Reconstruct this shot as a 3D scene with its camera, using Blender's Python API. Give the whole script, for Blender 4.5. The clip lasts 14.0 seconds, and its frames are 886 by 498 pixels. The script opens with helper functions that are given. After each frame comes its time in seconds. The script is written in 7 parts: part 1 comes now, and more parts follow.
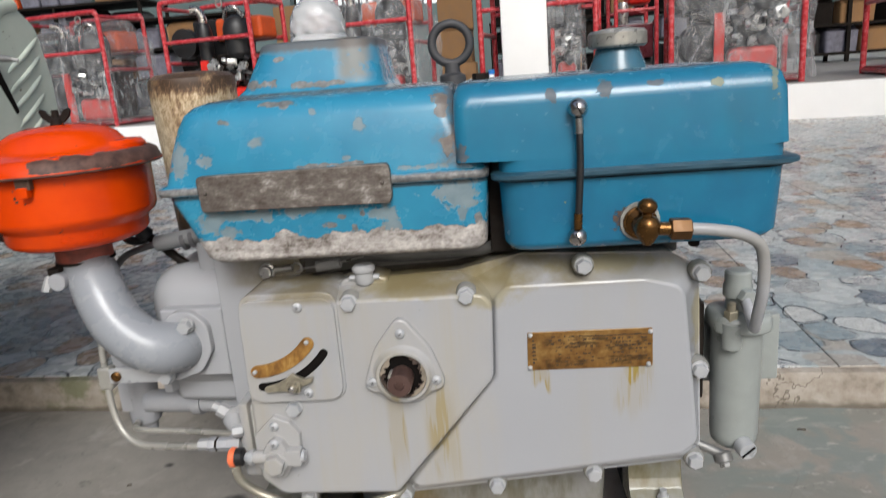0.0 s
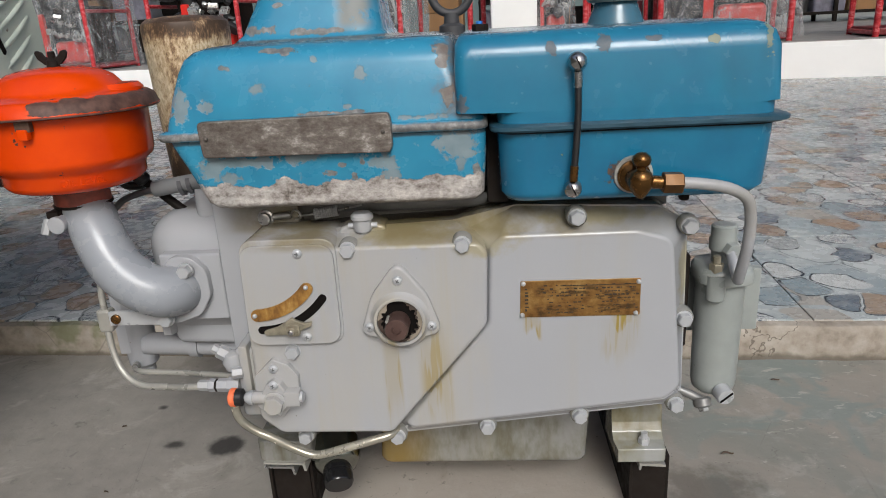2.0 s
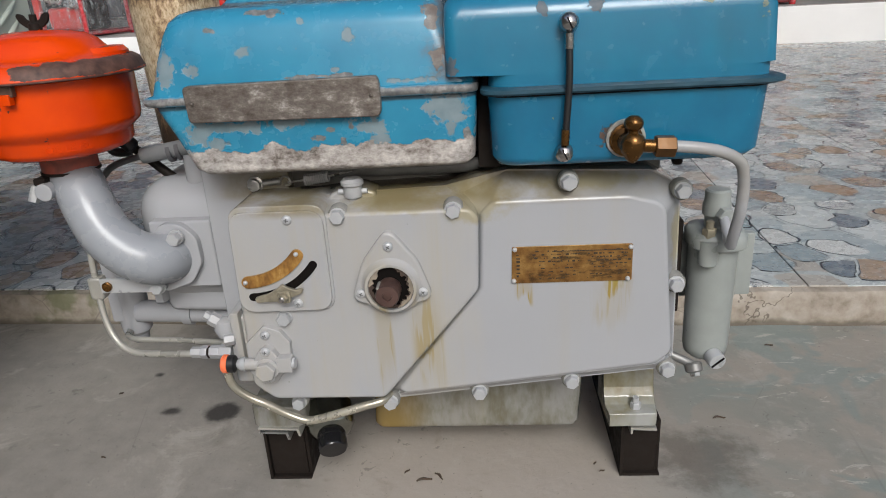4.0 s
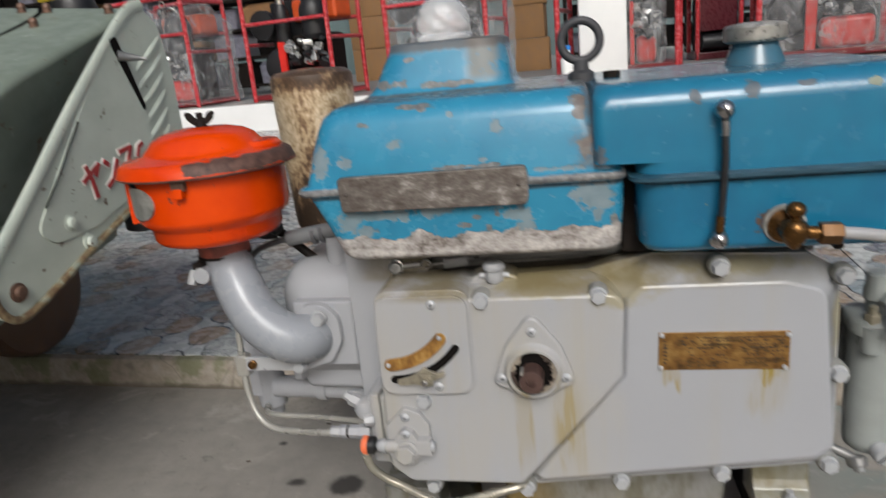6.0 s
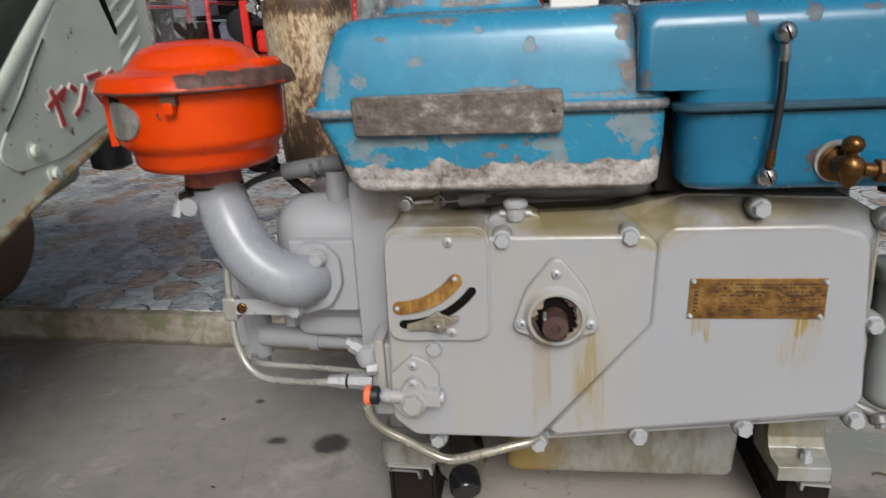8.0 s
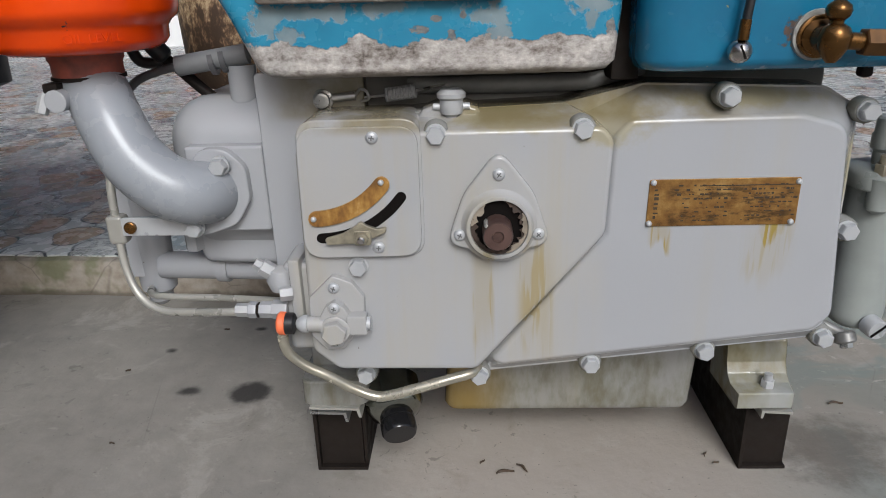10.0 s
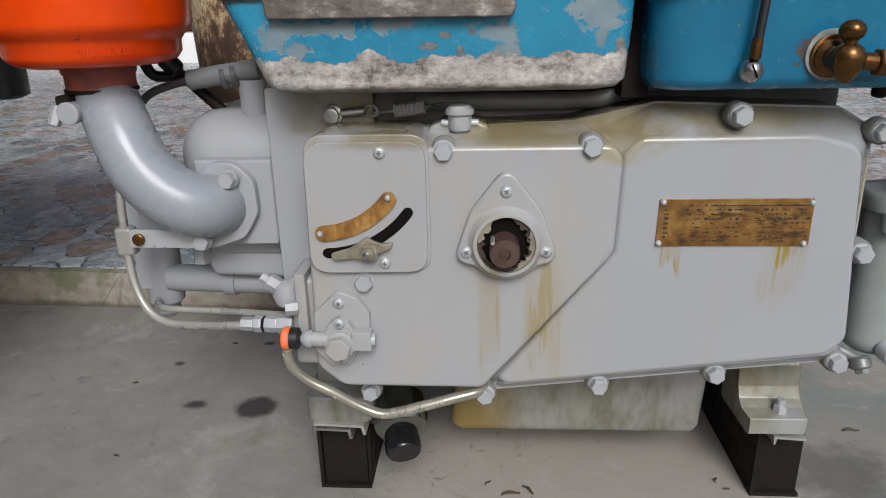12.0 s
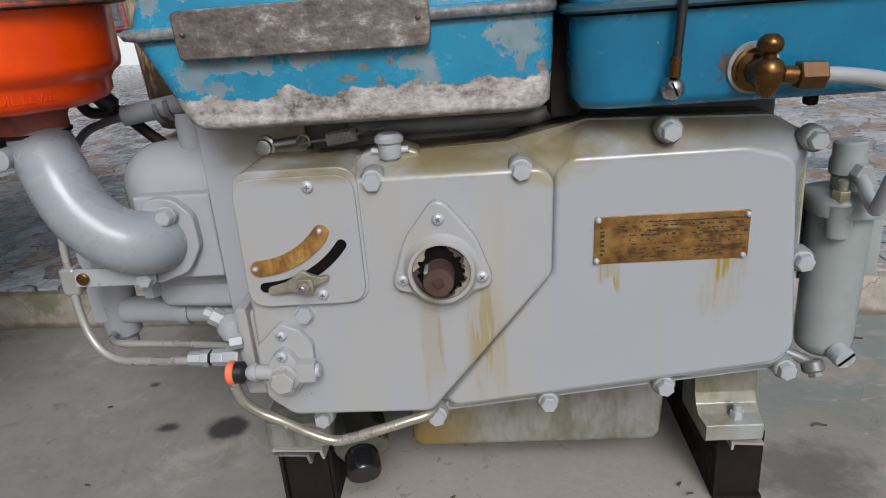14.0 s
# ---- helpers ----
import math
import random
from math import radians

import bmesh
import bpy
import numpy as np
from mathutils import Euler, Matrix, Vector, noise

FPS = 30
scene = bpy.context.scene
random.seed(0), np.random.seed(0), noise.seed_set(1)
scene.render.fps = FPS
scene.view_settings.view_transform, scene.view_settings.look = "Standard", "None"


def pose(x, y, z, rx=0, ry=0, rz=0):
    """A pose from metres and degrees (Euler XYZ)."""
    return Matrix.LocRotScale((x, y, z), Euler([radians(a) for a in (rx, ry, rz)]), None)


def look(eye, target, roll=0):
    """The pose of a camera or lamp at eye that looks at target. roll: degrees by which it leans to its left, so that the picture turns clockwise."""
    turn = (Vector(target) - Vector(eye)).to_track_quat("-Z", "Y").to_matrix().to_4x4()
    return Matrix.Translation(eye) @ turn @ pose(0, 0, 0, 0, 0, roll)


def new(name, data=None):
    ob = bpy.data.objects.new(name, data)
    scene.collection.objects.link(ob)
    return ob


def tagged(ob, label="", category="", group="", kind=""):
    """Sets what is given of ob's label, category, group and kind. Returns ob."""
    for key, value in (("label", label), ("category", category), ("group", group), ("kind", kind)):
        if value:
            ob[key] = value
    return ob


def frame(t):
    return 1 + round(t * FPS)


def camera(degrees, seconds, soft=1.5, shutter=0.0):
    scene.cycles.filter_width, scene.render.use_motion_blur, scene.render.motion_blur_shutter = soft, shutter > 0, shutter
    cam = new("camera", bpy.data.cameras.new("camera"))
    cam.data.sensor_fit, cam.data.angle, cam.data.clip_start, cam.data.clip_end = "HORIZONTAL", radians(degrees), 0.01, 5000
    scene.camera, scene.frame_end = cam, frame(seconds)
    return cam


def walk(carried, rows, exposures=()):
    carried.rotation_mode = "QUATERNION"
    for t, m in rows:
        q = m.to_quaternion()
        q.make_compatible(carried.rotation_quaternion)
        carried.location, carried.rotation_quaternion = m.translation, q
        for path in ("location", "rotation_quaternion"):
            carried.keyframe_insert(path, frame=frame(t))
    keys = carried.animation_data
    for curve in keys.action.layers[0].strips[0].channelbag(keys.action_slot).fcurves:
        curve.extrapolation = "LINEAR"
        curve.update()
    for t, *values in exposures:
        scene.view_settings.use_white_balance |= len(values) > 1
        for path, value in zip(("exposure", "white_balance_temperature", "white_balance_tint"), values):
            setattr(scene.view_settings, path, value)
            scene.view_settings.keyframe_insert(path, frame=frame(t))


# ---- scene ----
cam = camera(65.89, 14.0, 0.9, 0.5)
PATH = [
    (0, (-0.0192, -0.6781, 0.6200), (-0.2056, 1.2498, 0.1218), -4.51),
    (0.5, (-0.0297, -0.7005, 0.6315), (-0.2193, 1.1904, 0.0081), -3.92),
    (1, (-0.0277, -0.7091, 0.6256), (-0.1334, 1.1885, 0.0028), -3.35),
    (1.5, (-0.0346, -0.7070, 0.6298), (-0.1626, 1.1927, 0.0176), -3.28),
    (2, (-0.0340, -0.6976, 0.6209), (-0.1733, 1.1956, -0.0089), -3.19),
    (2.5, (-0.0287, -0.6971, 0.6204), (-0.1737, 1.1932, -0.0164), -3.62),
    (2.7, (-0.0308, -0.6987, 0.6167), (-0.1626, 1.1903, -0.0269), -3.34),
    (4.8, (-0.0221, -0.6909, 0.6158), (-0.1914, 1.1599, -0.1231), -3.49),
    (5, (-0.0305, -0.6959, 0.6182), (-0.2454, 1.1531, -0.1133), -4.08),
    (5.5, (-0.0533, -0.6978, 0.6385), (-0.3764, 1.1653, -0.0129), -5.44),
    (6, (-0.0865, -0.6910, 0.6524), (-0.4629, 1.1949, 0.1032), -5.66),
    (6.5, (-0.1379, -0.6781, 0.6543), (-0.6480, 1.2093, 0.2330), -5.62),
    (7, (-0.1617, -0.6716, 0.6226), (-0.6140, 1.2131, 0.1293), -5.23),
    (7.5, (-0.1776, -0.6566, 0.6186), (-0.5006, 1.2363, 0.0597), -4.66),
    (8, (-0.1608, -0.6550, 0.5989), (-0.4105, 1.2287, -0.0249), -2.89),
    (8.5, (-0.1659, -0.5973, 0.5236), (-0.2855, 1.3034, -0.0869), -1.10),
    (9, (-0.1617, -0.5859, 0.5161), (-0.2704, 1.2892, -0.1711), -2.15),
    (11.5, (-0.1570, -0.5703, 0.5023), (-0.1975, 1.2927, -0.2242), -0.72),
    (12, (-0.1528, -0.5755, 0.5082), (-0.2743, 1.3057, -0.1600), -1.33),
    (12.5, (-0.1523, -0.5713, 0.5090), (-0.2494, 1.3101, -0.1626), -1.40),
    (13, (-0.1512, -0.5695, 0.5096), (-0.2526, 1.3029, -0.1860), -1.16),
    (13.5, (-0.1270, -0.5505, 0.5310), (-0.2057, 1.3243, -0.1611), -4.16),
    (14, (-0.0906, -0.5556, 0.5403), (-0.2348, 1.3070, -0.1738), -4.49),
]
EXPOSURES = [(0.0, 0.18, 6480, 10), (0.6, 0.08, 6500, 10), (2.7, 0.06, 6500, 10), (4.8, 0.08, 6440, 10), (5.5, 0.09, 6500, 10), (6.4, -0.06, 6560, 10), (7.5, -0.01, 6560, 10), (8.2, 0.06, 6400, 10),
             (9.2, 0.06, 6260, 10), (11.3, 0.03, 6220, 10), (13.0, 0.0, 6200, 10), (14.0, 0.0, 6140, 10)]
walk(cam, [(t, look(eye, target, roll)) for t, eye, target, roll in PATH], EXPOSURES)

# ---- light ----
world = bpy.data.worlds.new("sky")
scene.world = world
world.use_nodes = True
wn = world.node_tree
sky = wn.nodes.new("ShaderNodeTexSky")
sky.sky_type, sky.sun_disc = "NISHITA", False
sky.sun_elevation, sky.sun_rotation = radians(39), radians(168)
sky.air_density, sky.dust_density = 1.0, 4.0
wn.links.new(sky.outputs[0], wn.nodes["Background"].inputs[0])
wn.nodes["Background"].inputs[1].default_value = 0.138
sun_data = bpy.data.lights.new("sun", "SUN")
sun_data.energy, sun_data.angle, sun_data.color = 2.1, radians(24), (0.93, 0.985, 1.02)
sun = new("sun", sun_data)
sun.matrix_world = look((1.75, -8.2, 7.1), (0, 0, 0.3))


# ---- materials ----
class Mat:
    """A node material with short-hand for its nodes."""

    def __init__(self, name, rough=0.5, metal=0.0):
        self.m = bpy.data.materials.new(name)
        self.m.use_nodes = True
        self.nt = self.m.node_tree
        self.b = self.nt.nodes["Principled BSDF"]
        self.b.inputs["Roughness"].default_value = rough
        self.b.inputs["Metallic"].default_value = metal
        self.geo = self.nt.nodes.new("ShaderNodeTexCoord")
        self.pos = self.geo.outputs["Object"]

    def put(self, sock, v):
        if isinstance(v, bpy.types.NodeSocket):
            self.nt.links.new(v, sock)
        elif isinstance(v, (tuple, list)) and len(v) == 3 and sock.type == "RGBA":
            sock.default_value = (*v, 1)
        else:
            sock.default_value = v

    def node(self, kind, **ins):
        n = self.nt.nodes.new(kind)
        return n

    def vec(self, scale=(1, 1, 1), src=None, rot=(0, 0, 0), loc=(0, 0, 0)):
        n = self.node("ShaderNodeMapping")
        self.put(n.inputs["Vector"], src or self.pos)
        n.inputs["Scale"].default_value = scale
        n.inputs["Rotation"].default_value = [radians(a) for a in rot]
        n.inputs["Location"].default_value = loc
        return n.outputs[0]

    def noise(self, scale, detail=4, rough=0.55, vec=None, distort=0.0):
        n = self.node("ShaderNodeTexNoise")
        self.put(n.inputs["Vector"], vec or self.pos)
        n.inputs["Scale"].default_value, n.inputs["Detail"].default_value = scale, detail
        n.inputs["Roughness"].default_value, n.inputs["Distortion"].default_value = rough, distort
        return n.outputs["Fac"]

    def voronoi(self, scale, vec=None, feature="F1", out="Distance", random=1.0, flat=False):
        n = self.node("ShaderNodeTexVoronoi")
        n.voronoi_dimensions = "2D" if flat else "3D"
        n.feature = feature
        self.put(n.inputs["Vector"], vec or self.pos)
        n.inputs["Scale"].default_value, n.inputs["Randomness"].default_value = scale, random
        return n.outputs[out]

    def span(self, v, a, b, c=0.0, d=1.0, smooth=True):
        n = self.node("ShaderNodeMapRange")
        n.interpolation_type = "SMOOTHSTEP" if smooth else "LINEAR"
        self.put(n.inputs["Value"], v)
        for k, x in zip(("From Min", "From Max", "To Min", "To Max"), (a, b, c, d)):
            n.inputs[k].default_value = x
        return n.outputs[0]

    def op(self, kind, a, b=0.0):
        n = self.node("ShaderNodeMath")
        n.operation = kind
        self.put(n.inputs[0], a), self.put(n.inputs[1], b)
        return n.outputs[0]

    def mul(self, *v):
        out = v[0]
        for x in v[1:]:
            out = self.op("MULTIPLY", out, x)
        return out

    def most(self, *v):
        out = v[0]
        for x in v[1:]:
            out = self.op("MAXIMUM", out, x)
        return out

    def axis(self, k, src=None):
        n = self.node("ShaderNodeSeparateXYZ")
        self.put(n.inputs[0], src or self.pos)
        return n.outputs[k]

    def band(self, v, a, b, soft):
        return self.mul(self.span(v, a - soft, a + soft), self.span(v, b - soft, b + soft, 1.0, 0.0))

    def blob(self, x, z, rx, rz, src=None):
        """1 inside an ellipse on the x-z face, falling to 0 at its rim."""
        ax = self.op("DIVIDE", self.op("SUBTRACT", self.axis(0, src), x), rx)
        az = self.op("DIVIDE", self.op("SUBTRACT", self.axis(2, src), z), rz)
        d = self.op("SQRT", self.op("ADD", self.mul(ax, ax), self.mul(az, az)))
        return self.span(d, 0.0, 1.3, 1.0, 0.0, False)

    def mix(self, f, a, b):
        n = self.node("ShaderNodeMix")
        n.data_type = "RGBA"
        self.put(n.inputs[0], f), self.put(n.inputs[6], a), self.put(n.inputs[7], b)
        return n.outputs[2]

    def ramp(self, f, stops, hard=False):
        n = self.node("ShaderNodeValToRGB")
        r = n.color_ramp
        r.interpolation = "CONSTANT" if hard else "LINEAR"
        while len(r.elements) < len(stops):
            r.elements.new(0.5)
        for e, (p, c) in zip(r.elements, stops):
            e.position, e.color = p, (*c, 1)
        self.put(n.inputs[0], f)
        return n.outputs[0]

    def done(self, color=None, rough=None, metal=None, bump=None, depth=0.001):
        if color is not None:
            self.put(self.b.inputs["Base Color"], color)
        if rough is not None:
            self.put(self.b.inputs["Roughness"], rough)
        if metal is not None:
            self.put(self.b.inputs["Metallic"], metal)
        if bump is not None:
            n = self.node("ShaderNodeBump")
            n.inputs["Strength"].default_value, n.inputs["Distance"].default_value = 0.6, depth
            self.put(n.inputs["Height"], bump)
            self.nt.links.new(n.outputs[0], self.b.inputs["Normal"])
        return self.m


def plain(name, color, rough=0.5, metal=0.0, vary=0.25, scale=60, bump=0.0004):
    """A surface of one colour, with fine grain and slow soiling."""
    k = Mat(name, rough, metal)
    n1, n2 = k.noise(scale, 5), k.noise(scale / 7, 3)
    f = k.op("ADD", k.mul(n1, 0.5), k.mul(n2, 0.5))
    dark = tuple(c * (1 - vary) for c in color)
    light = tuple(min(1, c * (1 + vary * 0.6)) for c in color)
    return k.done(k.ramp(f, [(0.3, dark), (0.7, light)]), k.span(n1, 0.3, 0.7, rough * 0.8, min(1, rough * 1.25)), None, n1, bump)


GREY = (0.306, 0.313, 0.328)


def grey_paint():
    k = Mat("grey_engine_paint")
    x, z = k.axis(0), k.axis(2)
    n = k.noise(6, 3)
    col = k.ramp(n, [(0.3, tuple(c * 0.975 for c in GREY)), (0.7, tuple(c * 1.025 for c in GREY))])
    # brown film of old oil in broad upright bands
    film = k.span(k.noise(30, 4, 0.6, k.vec((1, 1, 0.045))), 0.48, 0.78)
    col = k.mix(k.mul(k.span(k.noise(14, 4, 0.6, k.vec((1, 1, 0.5), loc=(5, 0, 1))), 0.30, 0.62), 0.45, k.span(x, -0.34, -0.30), k.span(x, -0.045, -0.030, 1.0, 0.0)), col, (0.338, 0.322, 0.288))
    col = k.mix(k.mul(film, 0.42, k.span(x, -0.36, -0.32), k.span(x, -0.02, 0.03, 1.0, 0.3)), col, (0.33, 0.285, 0.18))
    corner = k.span(k.op("ADD", k.most(k.blob(-0.035, 0.402, 0.055, 0.030), k.blob(-0.125, 0.405, 0.075, 0.016), k.blob(0.085, 0.415, 0.09, 0.012), k.blob(0.178, 0.33, 0.012, 0.09)), k.mul(k.op("SUBTRACT", k.noise(30, 5, 0.65), 0.5), 1.3)), 0.35, 0.75)
    col = k.mix(k.mul(corner, 0.62), col, (0.265, 0.225, 0.105))
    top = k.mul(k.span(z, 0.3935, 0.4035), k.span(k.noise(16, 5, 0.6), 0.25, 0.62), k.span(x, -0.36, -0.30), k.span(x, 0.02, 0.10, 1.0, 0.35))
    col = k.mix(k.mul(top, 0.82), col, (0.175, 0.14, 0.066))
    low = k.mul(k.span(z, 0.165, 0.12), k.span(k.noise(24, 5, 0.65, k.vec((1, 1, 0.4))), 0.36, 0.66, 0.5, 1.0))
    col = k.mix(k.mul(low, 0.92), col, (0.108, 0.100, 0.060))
    left = k.mul(k.span(z, 0.15, 0.10), k.span(x, -0.10, -0.17), k.span(x, -0.24, -0.19))
    col = k.mix(k.mul(left, 0.75), col, (0.21, 0.135, 0.028))
    # runs of yellow oil under the brass plate and the shaft hole
    drip = k.span(k.noise(150, 2, 0.5, k.vec((1, 1, 0.07))), 0.47, 0.60)
    edge = k.noise(55, 2, 0.5, k.vec((1, 1, 0.02)))
    zz = k.op("ADD", z, k.mul(k.op("SUBTRACT", edge, 0.5), 0.09))
    plate = k.mul(k.most(k.band(x, 0.001, 0.018, 0.004), k.band(x, 0.096, 0.118, 0.004)), k.band(zz, 0.285, 0.312, 0.004))
    plate2 = k.mul(k.band(x, 0.088, 0.125, 0.01), k.band(zz, 0.250, 0.30, 0.012), 0.45)
    shaft = k.mul(k.most(k.band(x, -0.158, -0.140, 0.004), k.mul(k.band(x, -0.115, -0.085, 0.006), 0.8)), k.band(zz, 0.19, 0.30, 0.03), 0.8)
    runs = k.mul(k.most(plate, plate2, shaft), k.span(drip, 0, 1, 0.35, 1.0))
    col = k.mix(k.mul(runs, 0.95), col, (0.25, 0.18, 0.032))
    # small chips to dark metal
    chip = k.span(k.noise(140, 2), 0.79, 0.81)
    col = k.mix(chip, col, (0.09, 0.07, 0.05))
    # crevice shade beneath tank and hopper, darkened in the colour itself
    back = k.mul(k.span(k.axis(1), 0.034, 0.06), k.span(z, 0.394, 0.408), k.span(x, -0.25, -0.235))
    col = k.mix(k.mul(back, 0.85), col, (0.05, 0.042, 0.03))
    return k.done(col, k.span(k.noise(22, 4), 0.3, 0.7, 0.17, 0.25), 0.0, k.noise(210, 3, 0.5), 0.00012)


def elbow_paint():
    """The bluish darker paint of the intake casting."""
    k = Mat("blue_grey_casting_paint")
    col = k.ramp(k.noise(18, 4), [(0.3, (0.235, 0.25, 0.272)), (0.7, (0.26, 0.275, 0.298))])
    dust = k.span(k.noise(45, 5, 0.7), 0.56, 0.74)
    k.b.inputs["Specular IOR Level"].default_value = 0.4
    return k.done(k.mix(k.mul(dust, 0.2), col, (0.28, 0.265, 0.235)), k.span(k.noise(35, 4), 0.3, 0.7, 0.23, 0.33), 0.0, k.noise(90, 5, 0.6), 0.0005)


def blue_paint(name, tank=False):
    k = Mat(name)
    x, z = k.axis(0), k.axis(2)
    n = k.noise(20, 4)
    blue = k.ramp(n, [(0.3, (0.008, 0.106, 0.202) if tank else (0.020, 0.176, 0.295)), (0.7, (0.010, 0.142, 0.245) if tank else (0.028, 0.222, 0.350))])
    primer = k.ramp(k.noise(70, 4), [(0.3, (0.140, 0.178, 0.188)), (0.7, (0.205, 0.240, 0.245))])
    bare = k.ramp(k.op("ADD", k.mul(k.noise(150, 6, 0.75, k.vec((0.75, 1, 1.1))), 0.6), k.mul(k.noise(36, 5, 0.65, k.vec((0.6, 1, 1.2))), 0.4)), [(0.36, (0.07, 0.055, 0.045)), (0.43, (0.20, 0.175, 0.155)), (0.50, (0.33, 0.305, 0.285)), (0.57, (0.44, 0.41, 0.38)), (0.65, (0.62, 0.595, 0.565))])
    rag = k.noise(48, 7, 0.70)
    fine = k.noise(120, 4)
    wob = k.op("ADD", k.mul(k.op("SUBTRACT", rag, 0.5), 2.5), k.mul(k.op("SUBTRACT", fine, 0.5), 0.7))

    def patch(*spots, soft=0.02):
        return k.span(k.op("ADD", k.most(*[k.blob(*s) for s in spots]), wob), 0.54 - soft, 0.54 + soft)

    if tank:
        rust = k.ramp(k.noise(120, 4), [(0.3, (0.040, 0.020, 0.013)), (0.7, (0.12, 0.066, 0.042))])
        m = patch((0.030, 0.593, 0.007, 0.012), (0.080, 0.594, 0.010, 0.011), (0.126, 0.596, 0.012, 0.004),
                  (-0.060, 0.545, 0.012, 0.012), (0.095, 0.470, 0.018, 0.018))
        col = k.mix(m, blue, rust)
        m2 = patch((0.178, 0.594, 0.013, 0.008), (0.232, 0.59, 0.007, 0.018))
        col = k.mix(m2, col, (0.24, 0.21, 0.08))
        top = k.span(k.op("ADD", z, k.mul(k.op("SUBTRACT", rag, 0.5), 0.006)), 0.606, 0.609)
        col = k.mix(k.mul(top, k.span(rag, 0.3, 0.7, 0.6, 0.95)), col, (0.060, 0.070, 0.072))
        faded = k.span(z, 0.50, 0.54)
        col = k.mix(k.mul(faded, 0.30), col, (0.022, 0.175, 0.27))
        masks = k.most(m, m2)
    else:
        edge = k.op("ADD", z, k.mul(k.op("SUBTRACT", k.noise(30, 5, 0.6), 0.5), 0.05))
        strip = k.span(edge, 0.470, 0.4725, 1.0, 0.0)
        low = k.mul(k.span(z, 0.515, 0.505, 0.0, 1.0), k.span(k.noise(24, 5, 0.58, k.vec((1, 1, 0.8), loc=(3, 1, 2))), 0.58, 0.64))
        m = k.most(low, patch((-0.064, 0.503, 0.030, 0.026), (-0.062, 0.480, 0.010, 0.022), (-0.143, 0.488, 0.024, 0.018), (-0.137, 0.476, 0.018, 0.008), (-0.275, 0.493, 0.055, 0.009), (-0.318, 0.487, 0.020, 0.016), (-0.300, 0.478, 0.018, 0.010), (-0.225, 0.497, 0.03, 0.006), (-0.159, 0.578, 0.009, 0.011), (-0.205, 0.592, 0.006, 0.005), (-0.265, 0.567, 0.011, 0.007), (-0.315, 0.552, 0.013, 0.012),
                              (-0.175, 0.545, 0.006, 0.004), (-0.345, 0.56, 0.012, 0.03), (-0.10, 0.532, 0.05, 0.005), soft=0.09))
        col = k.mix(k.mul(m, 0.85), blue, primer)
        ridge = k.band(k.op("ADD", z, k.mul(k.op("SUBTRACT", rag, 0.5), 0.006)), 0.5185, 0.5265, 0.001)
        b = k.most(strip, ridge, patch((-0.075, 0.588, 0.011, 0.018), (-0.070, 0.55, 0.010, 0.02), (-0.298, 0.588, 0.012, 0.004), (-0.24, 0.602, 0.03, 0.004),
                                       (-0.36, 0.545, 0.008, 0.012), (-0.195, 0.4785, 0.010, 0.005), (-0.172, 0.474, 0.008, 0.007), (-0.184, 0.487, 0.006, 0.004), (-0.162, 0.489, 0.004, 0.004), (-0.190, 0.540, 0.06, 0.003), (-0.235, 0.600, 0.008, 0.003), (-0.045, 0.47, 0.006, 0.03),
                                       (-0.285, 0.622, 0.032, 0.008), (-0.22, 0.618, 0.04, 0.006), (-0.262, 0.648, 0.010, 0.004)))
        worn = k.ramp(k.noise(150, 5, 0.65), [(0.34, (0.085, 0.07, 0.06)), (0.5, (0.155, 0.135, 0.118)), (0.66, (0.26, 0.24, 0.22))])
        join_dirt = k.mul(k.span(k.op("ADD", x, k.mul(k.op("SUBTRACT", rag, 0.5), 0.05)), -0.084, -0.066), k.span(z, 0.528, 0.535))
        col = k.mix(k.mul(b, 0.9), col, worn)
        # shade line below the ridge, coloured into the paint
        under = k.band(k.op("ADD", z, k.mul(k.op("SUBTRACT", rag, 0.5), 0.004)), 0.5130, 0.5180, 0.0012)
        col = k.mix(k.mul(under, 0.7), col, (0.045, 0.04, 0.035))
        col = k.mix(k.mul(join_dirt, 0.75), col, (0.11, 0.075, 0.055))
        neck = k.mul(k.band(x, -0.196, -0.160, 0.008), k.span(z, 0.612, 0.628), k.span(rag, 0.36, 0.50))
        col = k.mix(k.mul(neck, 0.8), col, (0.20, 0.17, 0.13))
        lip = k.span(k.op("ADD", z, k.mul(k.op("SUBTRACT", rag, 0.5), 0.014)), 0.652, 0.659)
        col = k.mix(k.mul(lip, 0.85), col, (0.09, 0.075, 0.065))
        col = k.mix(strip, col, bare)
        foot = k.mul(strip, k.span(k.op("ADD", z, k.mul(k.op("SUBTRACT", rag, 0.5), 0.012)), 0.4475, 0.4445))
        col = k.mix(k.mul(foot, 0.6), col, (0.11, 0.085, 0.065))
        top = k.mul(k.span(k.op("ADD", z, k.mul(k.op("SUBTRACT", rag, 0.5), 0.006)), 0.606, 0.609), k.span(z, 0.613, 0.611))
        col = k.mix(k.mul(top, k.span(rag, 0.3, 0.7, 0.6, 0.95)), col, (0.085, 0.082, 0.075))
        masks = k.most(m, b, neck, lip)
    grime = k.span(k.noise(12, 3, 0.6, k.vec((1, 1, 0.4))), 0.55, 0.75)
    col = k.mix(k.mul(grime, 0.3), col, (0.02, 0.065, 0.095))
    rough = k.op("ADD", k.span(k.noise(50, 3), 0.3, 0.7, 0.20, 0.28) if tank else k.span(k.noise(50, 3), 0.3, 0.7, 0.20, 0.30), k.mul(masks, 0.3))
